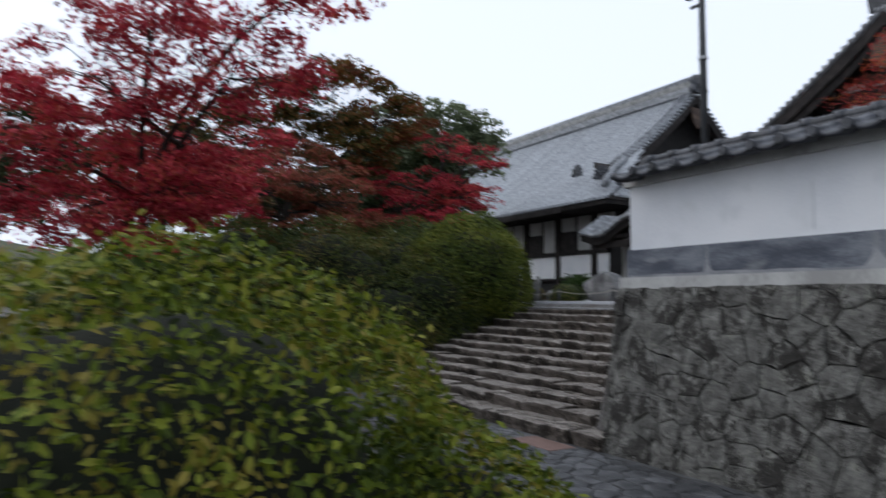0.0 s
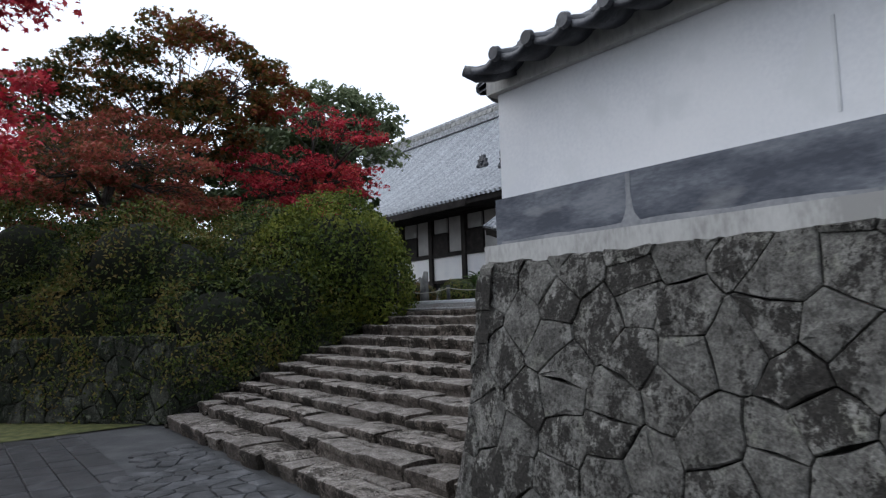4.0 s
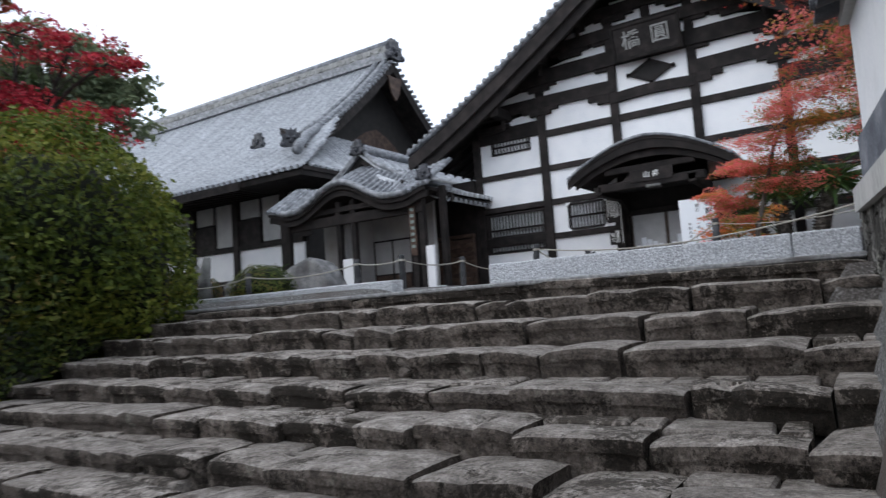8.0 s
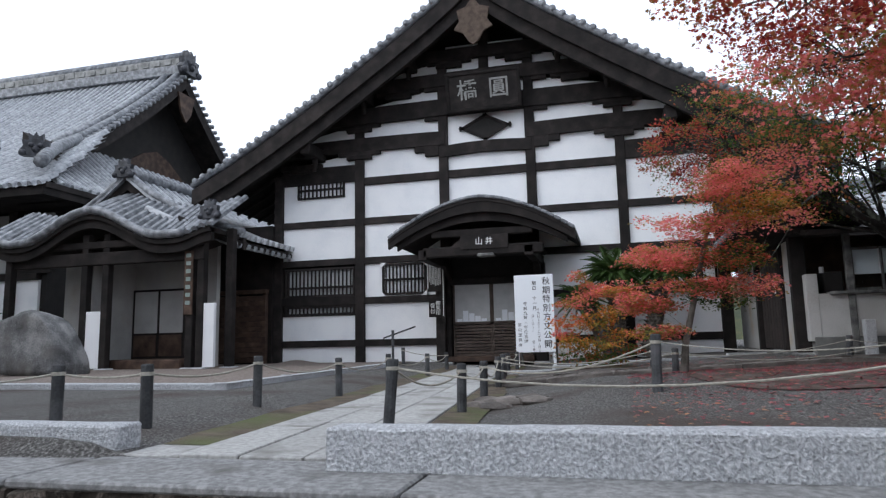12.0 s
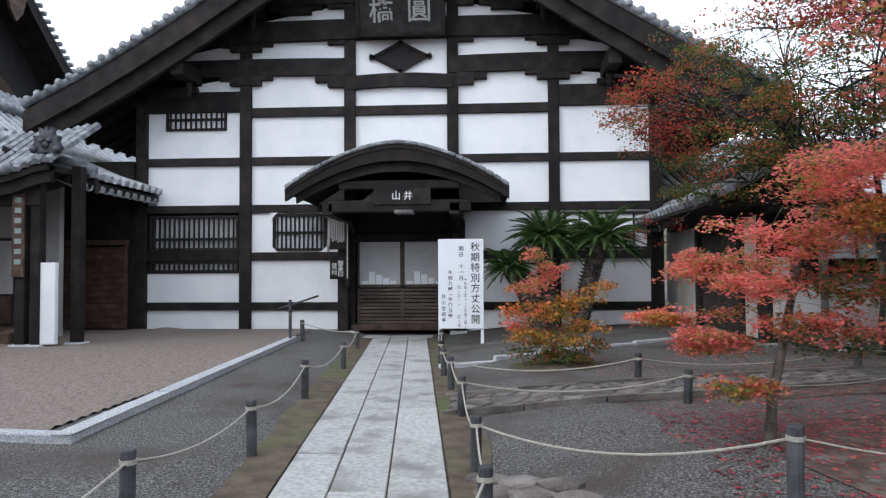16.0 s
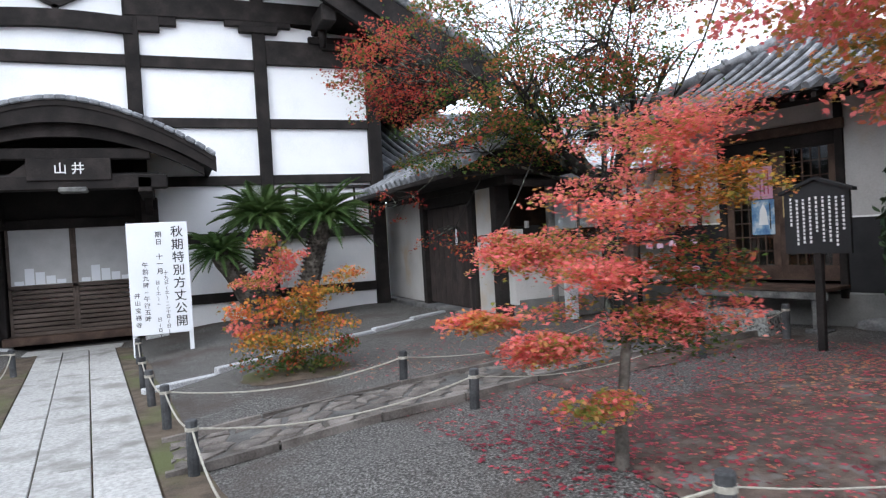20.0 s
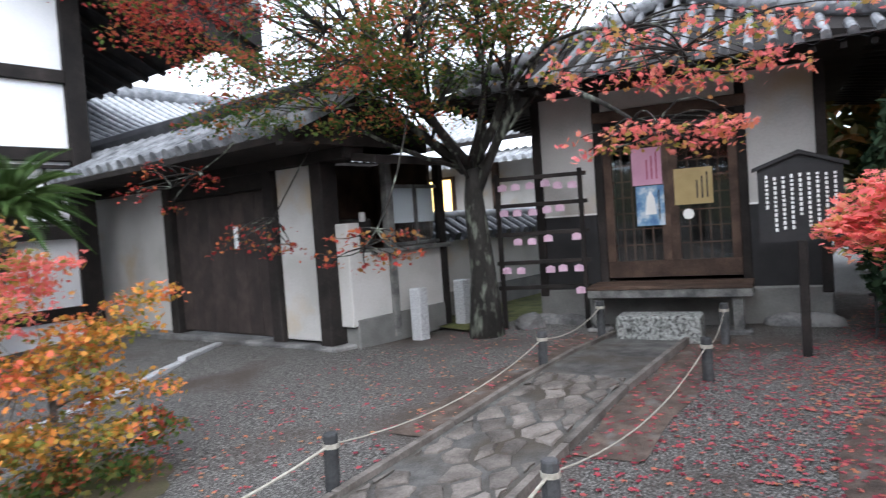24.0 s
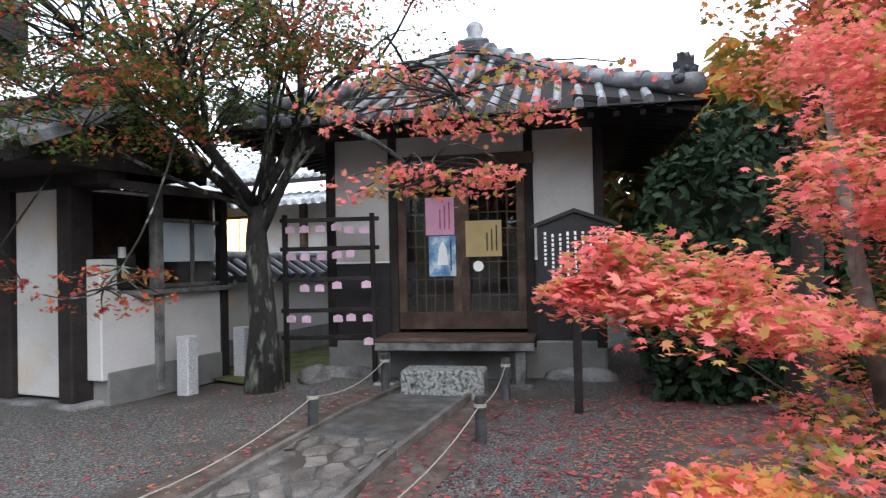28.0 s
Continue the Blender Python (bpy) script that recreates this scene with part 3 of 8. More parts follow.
def tiled_slope(name, parent, origin, along, down, length, profile, pitch, material, r=0.07, label="", trim=None, discs=True, step=.3):
    """Round-tile roofing: pans and cover rows down a curved slope. origin: the top's end; along: unit way of the ridge; down: unit level way to the eave;
    profile: (level distance, drop) from ridge to eave. trim(s) gives the first level distance that exists at s metres along."""
    o, al, dn = Vector(origin), Vector(along).normalized(), Vector(down).normalized()
    prof = []
    for (d0, z0), (d1, z1) in zip(profile, profile[1:]):
        k = max(1, int(round(math.hypot(d1 - d0, z1 - z0) / step)))
        prof += [(d0 + (d1 - d0) * i / k, z0 + (z1 - z0) * i / k) for i in range(k)]
    prof.append(profile[-1])
    rows = int(length / pitch)
    verts, faces = [], []

    def strip(sec, s, cap, d_min):
        pr = [p for p in prof if p[0] >= d_min - .01]
        if len(pr) < 2:
            return
        first = len(verts)
        for i, (d, z) in enumerate(pr):
            a, b = pr[max(0, i - 1)], pr[min(len(pr) - 1, i + 1)]
            t = Vector((b[0] - a[0], b[1] - a[1])).normalized()
            nx, nz = -t.y, t.x
            for u, h in sec:
                verts.append(o + al * (s + u) + dn * (d + nx * h) + Vector((0, 0, z + nz * h)))
        k = len(sec)
        for i in range(len(pr) - 1):
            for j in range(k - 1):
                q = first + i * k + j
                faces.append((q, q + 1, q + k + 1, q + k))
        if cap:
            e = first + (len(pr) - 1) * k
            faces.append(tuple(range(e, e + k)))
    for i in range(rows + 1):
        s = i * pitch
        d_min = trim(s) if trim else 0
        strip([(pitch * .08, -.02), (pitch * .3, -.06), (pitch * .5, -.075), (pitch * .7, -.06), (pitch * .92, -.02)], s, False, d_min) if i < rows else None
        strip([(-r, -.05), (-r * .8, r * .45), (-r * .35, r * .85), (r * .35, r * .85), (r * .8, r * .45), (r, -.05)], s, True, d_min)
    ob = part(name, raw(name, verts, faces, material), material, parent, label)
    return ob


def profile_curve(run, drop, sag, n=8):
    """A roof profile that hollows towards the eave."""
    return [(run * i / n, -drop * (i / n) - sag * math.sin(math.pi * i / n)) for i in range(n + 1)]


def text_mesh(s, height, material, name="lettering"):
    cu = bpy.data.curves.new(name, "FONT")
    cu.body, cu.size, cu.align_x, cu.align_y, cu.extrude = s, height, "CENTER", "CENTER", 0.002
    cu.offset = height * .009
    tmp = bpy.data.objects.new("tmp", cu)
    me = bpy.data.meshes.new_from_object(tmp)
    bpy.data.objects.remove(tmp)
    me.materials.append(material)
    return me


def sagging(a, b, sag, r=.012, n=10):
    a, b = Vector(a), Vector(b)
    return tube([a.lerp(b, i / n) - Vector((0, 0, sag * 4 * (i / n) * (1 - i / n))) for i in range(n + 1)], r, 6)

# ---- ground ----
def smooth(a, b, x):
    t = min(1, max(0, (x - a) / (b - a)))
    return t * t * (3 - 2 * t)


def path_x(y):
    """The middle of the granite path."""
    return -0.101 * y


LOW = -1.66
STEPS = [(-19.27, -1.49), (-18.82, -1.35), (-18.47, -1.25), (-18.11, -1.14), (-17.71, -1.02), (-17.30, -.90), (-16.88, -.77), (-16.45, -.645), (-15.92, -.486), (-15.39, -.327), (-14.86, -.168), (-14.40, -.03)]


def stair_left(y):
    return -1.45 - .24 * (y + 19.3)


def stair_right(y):
    return 5.30 - .098 * (y + 19.3)


def court_z(x, y):
    """The upper court: gravel beds that rise gently away from the path."""
    d = x - path_x(y)
    if d > 0:
        z = smooth(.75, 2.3, d) * .14 + smooth(3.2, 5.6, x) * .11
        z += .05 * math.exp(-((x - 2.75) ** 2 + (y + 6.0) ** 2) / 1.2)
        z += .13 * math.exp(-((x - 3.95) ** 2 / 1.1 + (y + 10.6) ** 2 / .8)) + .10 * math.exp(-((x - 6.8) ** 2 / 1.6 + (y + 10.3) ** 2 / .9)) + .07 * math.exp(-((x - 3.0) ** 2 / .5 + (y + 9.3) ** 2 / .12))
        z += .05 * noise.noise(Vector((x * .55, y * .55, 4))) * smooth(1.2, 2.6, d)
    else:
        z = smooth(.7, 1.3, -d) * .10
    return z - .035 + .012 * noise.noise(Vector((x * .8, y * .8, 0)))


def ground_z(x, y):
    left_wall = x < -1.9 + min(0, (y + 18.3)) * 1.0
    if y < -19.3 and not left_wall:
        return LOW - .03 + .012 * noise.noise(Vector((x, y, 3)))
    if x > 5.0 - .098 * (y + 19.3) + .18:
        return LOW - .03 if y < -18.75 else (court_z(x, max(y, -13.5)) if y > -13.8 else -.1)
    if y >= -14.35:
        return court_z(x, y) if y > -13.8 else -.13
    if x > stair_left(y) - .1 and y < -14.3:
        return -1.5 + .3 * (y + 19.3) - .40
    edge = max(0, stair_left(y) - x) if y > -19.2 else max(0, (-1.75 + (y + 19.15) * 1.114) - x)
    if edge < .75:
        return min(LOW - .03, -1.9) if y < -17 else -1.5 + .3 * (y + 19.3) - .45
    t = smooth(-21, -14.6, y)
    return -.75 + .68 * t


def axis_steps(a, b, d, far):
    mid = [a + (b - a) * i / round((b - a) / d) for i in range(round((b - a) / d) + 1)]
    return [-far, -150, -70, a - 12, a - 4, a - 1.5] + mid + [b + 1.5, b + 4, b + 12, 70, 150, far]


gx, gy = axis_steps(-13.5, 15, .25, 900), axis_steps(-29, 2, .25, 900)
gv = [(x, y, ground_z(x, y)) for y in gy for x in gx]
gf = [(j * len(gx) + i, j * len(gx) + i + 1, (j + 1) * len(gx) + i + 1, (j + 1) * len(gx) + i) for j in range(len(gy) - 1) for i in range(len(gx) - 1)]
tagged(part("ground", raw("ground", gv, gf, GRAVEL, True), GRAVEL), "grey gravel ground with bare earth patches", "ground", kind="structure")

# lower court: worn paving
rng = random.Random(4)
lower = thing("pavement_lower", (2, -22, LOW), "worn dark stone paving at the foot of the steps", "paving", kind="structure")
part("bedding", raw("bedding", [(-8, -40, LOW - .012), (30, -40, LOW - .012), (30, -19.2, LOW - .012), (-2.2, -19.2, LOW - .012), (-2.2, -18.6, LOW - .012), (-8, -24, LOW - .012)], [(0, 1, 2, 3, 4, 5)], ASPHALT), ASPHALT, lower)


def cobble_bed(x0, x1, y0, y1, size, parent, limit, keep, material, stuff, seed, dome=.012, aspect=1.5, gap=.012):
    r = random.Random(seed)
    made, rest_v, rest_f = 0, [], []
    polys = [p for p in cells(x0, x1, y0, y1, size, r, .36, aspect) if keep(sum(q[0] for q in p) / len(p), sum(q[1] for q in p) / len(p))]
    polys.sort(key=lambda p: (p[0][0] - 5.2) ** 2 + (p[0][1] + 20.2) ** 2)
    for p in polys:
        v, f = stone(p, .05, gap, dome, r, .004)
        v = placed(v, lambda x, y, z: (x, y, LOW + z))
        if made < limit:
            part("cobble", raw("cobble", v, f, material), material, parent)
            made += 1
        else:
            k = len(rest_v)
            rest_v += v
            rest_f += [tuple(i + k for i in q) for q in f]
    if rest_v:
        tagged(part("far_cobbles", raw("far_cobbles", rest_v, rest_f, stuff), stuff, parent), kind="stuff")


# gutter strip and mossy corner
part("gutter", box(5.5, -19.62, LOW - .05, 16, -19.30, LOW - .006, .004), JOINT, lower, "dark wet gutter along the wall")
part("moss_strip", raw("moss_strip", [(-2.0, -19.4, LOW + .01), (-1.9, -21.6, LOW + .01), (-4.4, -23.4, LOW + .01), (-5.2, -21.9, LOW + .012), (-2.6, -19.1, LOW + .012)], [(0, 4, 3, 2, 1)], MOSS), MOSS, lower, "mossy green strip")
part("iron_lid", box(4.35, -19.78, LOW - .01, 5.15, -19.38, LOW + .018, .006), mat("rusty_stone", [(.13, .075, .06), (.20, .12, .10)], 5, 60, .85, .4), lower, "reddish flat stone")

# ---- stone steps ----
stairs = thing("stone_steps", (1.5, -17, LOW), "wide old flight of worn rough stone steps", "steps", kind="structure")
rng = random.Random(11)
part("step_core", extruded([(-19.22, LOW - .05)] + [q for (y, z), (y2, _) in zip(STEPS, STEPS[1:] + [(-13.9, 0)]) for q in ((y + .17, z - .09), (y2 + .17, z - .09))] + [(-13.86, LOW)], "x", -1.9, 5.05), JOINT, stairs)


def step_block(x0, x1, y, z, depth, height, skew=0.0):
    """A rough block with a worn, chipped nose and an undercut face."""
    nx = max(3, int((x1 - x0) / .075))
    prof = [(.040, -height - .06), (.034, -height * .75), (.020, -height * .45), (.008, -.07), (.003, -.030), (.007, -.009), (.020, -.001), (.06, .003), (depth * .45, .004), (depth * .75, .0), (depth, -.014)]
    v, f = [], []
    tilt, proud, lift = rng.uniform(-.018, .018), rng.uniform(-.045, .03), rng.uniform(-.018, .016)
    seed = rng.uniform(0, 90)
    for i in range(nx + 1):
        u = i / nx
        x = x0 + (x1 - x0) * u
        edge = .030 * max(0, 1 - min(i, nx - i) / 1.3)
        for j, (d, h) in enumerate(prof):
            n1 = noise.noise(Vector((x * 2.3, d * 3 + h * 3, seed)))
            n2 = noise.noise(Vector((x * 9, d * 9 + h * 9, seed + 5)))
            n3 = noise.noise(Vector((x * 22, d * 20 + h * 20, seed)))
            chip = max(0, noise.noise(Vector((x * 5.5, y * 7, seed))) - .18) * .16 if j in (3, 4, 5, 6, 7) else 0
            v.append((x + skew * (d - .1) * (1 - u) + n2 * .006, y + proud + d + edge + n1 * .024 + n2 * .007 + n3 * .003 + chip, z + h + lift - edge * .7 + tilt * (u - .5) * 2 + n1 * .009 + n2 * .004 + n3 * .0015 - chip * .4))
    k = len(prof)
    for i in range(nx):
        for j in range(k - 1):
            f.append((i * k + j, (i + 1) * k + j, (i + 1) * k + j + 1, i * k + j + 1))
    for i in (0, nx):
        f.append(tuple(range(i * k, i * k + k)) if i == 0 else tuple(range(i * k + k - 1, i * k - 1, -1)))
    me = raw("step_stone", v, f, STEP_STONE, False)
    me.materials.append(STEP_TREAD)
    # Upward faces take the tread colour, lightened for the sky above.
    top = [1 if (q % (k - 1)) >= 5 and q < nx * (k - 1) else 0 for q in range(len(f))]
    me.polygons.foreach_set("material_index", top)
    return me


for i, (y, z) in enumerate(STEPS[:-1]):
    y2 = STEPS[i + 1][0]
    below = STEPS[i - 1][1] if i else LOW
    x, end = stair_left(y) - .12, stair_right(y) + .12
    while x < end - .05:
        w = rng.choice((rng.uniform(.28, .6), rng.uniform(.45, 1.0), rng.uniform(.6, .95)))
        if end - x - w < .3:
            w = end - x
        whole = rng.random() < .55
        depth = (y2 - y) + .12 if whole else rng.uniform(.26, .34)
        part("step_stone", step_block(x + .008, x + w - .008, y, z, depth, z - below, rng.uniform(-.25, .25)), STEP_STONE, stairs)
        if not whole:
            bx = x
            while bx < x + w - .04:
                bw = min(rng.uniform(.2, .5), x + w - bx)
                ya, yb = y + depth - .02 + rng.uniform(-.02, .02), y2 + .14
                if bw > .08 and yb - ya > .06:
                    zz = z - rng.uniform(.0, .02)
                    bm = extruded([(bx + .006, ya + .006 + rng.uniform(0, .03)), (bx + bw - .006, ya + .006 + rng.uniform(0, .03)), (bx + bw - .006 + rng.uniform(-.03, .01), yb), (bx + .006, yb)], "z", zz - .12, zz)
                    bmesh.ops.bevel(bm, geom=bm.edges[:], offset=.012, segments=1, affect="EDGES")
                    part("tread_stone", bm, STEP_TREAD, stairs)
                bx += bw
        if rng.random() < .22:
            r2 = rng.uniform(.03, .065)
            own = bmesh.new()
            bmesh.ops.create_icosphere(own, subdivisions=1, radius=1)
            at = x + rng.uniform(0, w)
            for q in own.verts:
                q.co = Vector((at + q.co.x * r2 * 1.5, y + .01 + q.co.y * r2 * .7, below + r2 * .6 + q.co.z * r2 * .8 + rng.uniform(-.01, .01)))
            part("wedge_stone", own, STEP_STONE, stairs)
        x += w
# long dressed top step
LIT_WORN_TREAD = mat("lit_worn_tread", [(.13, .13, .13), (.20, .20, .20), (.29, .29, .288)], 30, 160, .85, .35, stain=(.09, .085, .08), stain_scale=2.4, stain_at=.64)
x = stair_left(-14.4) - .1
for w in (3.1, 1.9, 2.6):
    x1 = min(x + w, stair_right(-14.4) + .1)
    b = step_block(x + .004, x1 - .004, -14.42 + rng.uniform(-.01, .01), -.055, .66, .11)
    # Thin pale sheet on the stone: wear, and top light painted in.
    part("worn_top", box(x + .010, -14.39, -.06, x1 - .010, -13.75, -.020, .010), LIT_WORN_TREAD, stairs, "worn tread of the top step, paler for the light from above")
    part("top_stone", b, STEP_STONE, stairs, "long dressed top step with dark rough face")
    x = x1


def kerb(name, x0, y0, x1, y1, z0, z1, width, label, joints=(), material=None):
    a, b = Vector((x0, y0, 0)), Vector((x1, y1, 0))
    ln, ang = (b - a).length, math.degrees(math.atan2(y1 - y0, x1 - x0))
    root = thing(name, (x0, y0, z0), label, "kerb", "granite kerbs", rz=ang)
    cuts = [0, *joints, ln]
    for c0, c1 in zip(cuts, cuts[1:]):
        bm = box(c0 + .003, 0, 0, c1 - .003, width, z1 - z0, .012)
        bmesh.ops.subdivide_edges(bm, edges=[e for e in bm.edges if e.calc_length() > .5], cuts=max(1, int((c1 - c0) / .12)), use_grid_fill=True)
        for v in bm.verts:
            v.co += Vector((0, noise.noise(v.co * 9 + Vector((x0, 0, 0))) * .010, noise.noise(v.co * 7) * .005))
        part("block", bm, material or KERB, root, local=True)
    return root


kerb("granite_kerb", 1.79, -14.0, 4.84, -13.98, -.03, .175, .20, "long pale rough granite kerb at the head of the steps", (2.6,))
kerb("granite_kerb", -3.7, -13.55, .42, -13.72, -.03, .135, .20, "pale rough granite kerb beside the path", (2.0,))
kerb("granite_kerb", -1.42, -9.98, -1.83, -2.45, -.0, .14, -.14, "thin white granite edging of the raked sand", (1.8, 3.7, 5.6))
kerb("granite_kerb", -7.5, -9.5, -1.42, -9.98, -.0, .14, .14, "thin white granite edging of the raked sand", (2.0, 4.0))

# ---- granite path ----
path = thing("granite_path", (.7, -7, 0), "pale granite slab path with three rows of slabs", "path", kind="structure")
rng = random.Random(3)
part("path_bed", raw("path_bed", [(path_x(y) + s, y, -.028) for y, s in ((-13.75, -.64), (-13.75, .64), (-.9, .64), (-.9, -.64))], [(0, 1, 2, 3)], EARTH), EARTH, path)
for c, (u0, u1) in enumerate(((-.56, -.20), (-.20, .17), (.17, .56))):
    y = -13.75
    while y < -1.2:
        ln = rng.uniform(1.0, 1.7)
        y1 = min(y + ln, -1.0)
        bm = extruded([(path_x(y) + u0 + .006, y + .005), (path_x(y) + u1 - .006, y + .005), (path_x(y1) + u1 - .006, y1 - .005), (path_x(y1) + u0 + .006, y1 - .005)], "z", -.06, rng.uniform(-.006, .004))
        bmesh.ops.bevel(bm, geom=bm.edges[:], offset=.006, segments=1, affect="EDGES")
        part("slab", bm, SLAB, path)
        y = y1
# side slabs to the raked court and a threshold
for x0, x1, y0, y1 in ((-2.3, -.9, -12.55, -11.9), (-.88, .40, -12.66, -11.95), (.45, 1.0, -13.74, -12.7), (-.7, .75, -.95, -.45)):
    bm = box(x0, y0, -.05, x1, y1, -.012, .006)
    part("slab", bm, SLAB, path)
# earth verges
for side in (-1, 1):
    v = []
    for i in range(28):
        y = -13.4 + i * .45
        for u in (.57, .72, .90 + .08 * noise.noise(Vector((side * 3, y, 0)))):
            x = path_x(y) + side * u
            v.append((x, y, max(court_z(x, y) + .008, -.02) + (.012 if u < .8 else .004)))
    f = [(i * 3 + j, i * 3 + j + 1, i * 3 + j + 4, i * 3 + j + 3) for i in range(27) for j in range(2)]
    tagged(part("verge", raw("verge", v, f, EARTH, True), EARTH), "brown earth verge with moss along the path", "verge", kind="structure")

# raked sand court
sv, sf = [], []
nx, ny = 90, 220
for j in range(ny + 1):
    for i in range(nx + 1):
        x, y = -13.5 + 11.8 * i / nx, -9.7 + 9.6 * j / ny
        x = min(x, -1.47 - .0545 * (y + 9.9))
        z = .088 + .010 * math.sin((y * 1.0 + x * .25) * 2 * math.pi / .175) * smooth(-3.0, -4.2, y) + .01 * noise.noise(Vector((x, y, 5)))
        z += .10 * math.exp(-((x + 5.0) ** 2 + (y + .9) ** 2) / .18)
        sv.append((x, y, z))
sf = [(j * (nx + 1) + i, j * (nx + 1) + i + 1, (j + 1) * (nx + 1) + i + 1, (j + 1) * (nx + 1) + i) for j in range(ny) for i in range(nx)]
tagged(part("sand_court", raw("sand_court", sv, sf, SAND, True), SAND), "pale brown raked sand court with a small heap", "sand", kind="structure")

# ---- boundary wall on the stone retaining wall ----
def face_pt(u, v, w):
    """u along x, v height, w out of the battered face."""
    return (u, -19.16 + (v - LOW) * .165 - w, v)


wall = thing("wall_boundary", (9, -18.6, LOW), "tall white plastered wall on a retaining wall of fitted stones", "wall", kind="structure")
part("wall_fill", extruded([(-19.05, LOW - .1), (-18.78, .25), (-18.2, .25), (-18.2, LOW - .1)], "x", 5.42, 19), JOINT, wall)
rng = random.Random(21)
for p in cells(5.34, 17.0, LOW - .08, .27, .265, rng, .43, 1.22):
    v, f = stone(p, .12, .005, rng.uniform(.004, .024), rng, .011)
    part("stone", raw("stone", placed(v, face_pt), f, WALL_STONE), WALL_STONE, wall)


def ret_pt(u, v, w):
    """The side of the wall along the steps."""
    t = u / 4.5
    return (5.34 - .48 * t - w + .05 - (LOW - v) * 0 + (v - .25) * .02, -19.1 + u + (v - LOW) * .10 * (1 - t), v)


for p in cells(0.0, 4.85, LOW, .26, .27, rng, .42, 1.15):
    if max(q[1] for q in p) < -1.75 + .3 * min(q[0] for q in p):
        continue
    v, f = stone(p, .12, .008, rng.uniform(.01, .035), rng, .012)
    part("stone", raw("stone", placed(v, ret_pt)[::1], [tuple(reversed(q)) for q in f], WALL_STONE), WALL_STONE, wall)
part("side_fill", extruded([(5.42, -18.9), (5.02, -14.35), (5.5, -14.35), (5.9, -18.2)], "z", LOW, .24), JOINT, wall)


def wall_run(name, parent, pts, z0, z1, thick, material, label):
    """An L-shaped run: outer line pts, thickness to the inside."""
    (ax, ay), (bx, by), (cx, cy) = pts
    out = [(ax, ay), (bx, by), (cx, cy), (cx + thick, cy + .02), (bx + thick, by + thick), (ax, ay + thick)]
    part(name, extruded(out, "z", z0, z1), material, parent, label)


RUN = lambda o: [(19, -18.66 - o), (5.40 - o, -18.68 - o), (4.92 - o, -14.35)]
wall_run("pale_render", wall, RUN(.10), .24, .395, .55, PALE_BAND, "pale rendered footing with stains")
wall_run("grey_band", wall, RUN(.035), .39, .735, .42, GREY_BAND, "blue-grey plastered band with pale runs")
wall_run("white_face", wall, RUN(0), .73, 1.53, .36, WALL_PLASTER, "white plaster face with faint drip marks")
wall_run("eave_moulding", wall, RUN(.06), 1.525, 1.66, .46, PALE_BAND, "grey plaster moulding under the tiles")
DRIP = mat("drip_stain", [(.53, .54, .555), (.60, .61, .62)], 6, 50, .9, 0)
for x, z, h, w in ((7.72, 1.26, .46, .016), (9.9, 1.2, .4, .012)):
    part("drip_mark", box(x, -18.6835, z - h, x + w, -18.675, z, 0), DRIP, wall, "grey drip stain")
RUN_MAT = mat("pale_run", [(.15, .158, .17), (.22, .226, .238), (.29, .295, .30)], 3, 40, .9, .2)
for k, (x, w) in enumerate(((6.55, .045), (8.30, .08), (11.1, .06), (13.4, .08))):
    rr = random.Random(k)
    out = []
    for i in range(9):
        t = i / 8
        out.append((x - w * (.35 + rr.uniform(-.08, .08) + 1.6 * (1 - t) ** 5), .40 + t * .325))
    for i in range(9):
        t = 1 - i / 8
        out.append((x + w * (.35 + rr.uniform(-.08, .08) + 2.2 * (1 - t) ** 5), .40 + t * .325))
    part("pale_run", extruded(out, "y", -18.718, -18.708), RUN_MAT, wall, "pale lime run on the grey band")
lime = []
for i in range(121):
    x = 5.42 + i * .11
    lime.append((x, .43 + .022 * noise.noise(Vector((x * 1.7, 0, 1))) + .010 * noise.noise(Vector((x * 7, 0, 2)))))
part("lime_edge", extruded(lime + [(18.6, .385), (5.42, .385)], "y", -18.717, -18.707), RUN_MAT, wall, "pale lime edge along the foot of the band")
# tiled coping
coping = thing("wall_coping", (9, -18.6, 1.58), "dark glazed tile coping of the boundary wall", "roof tiles", kind="structure")


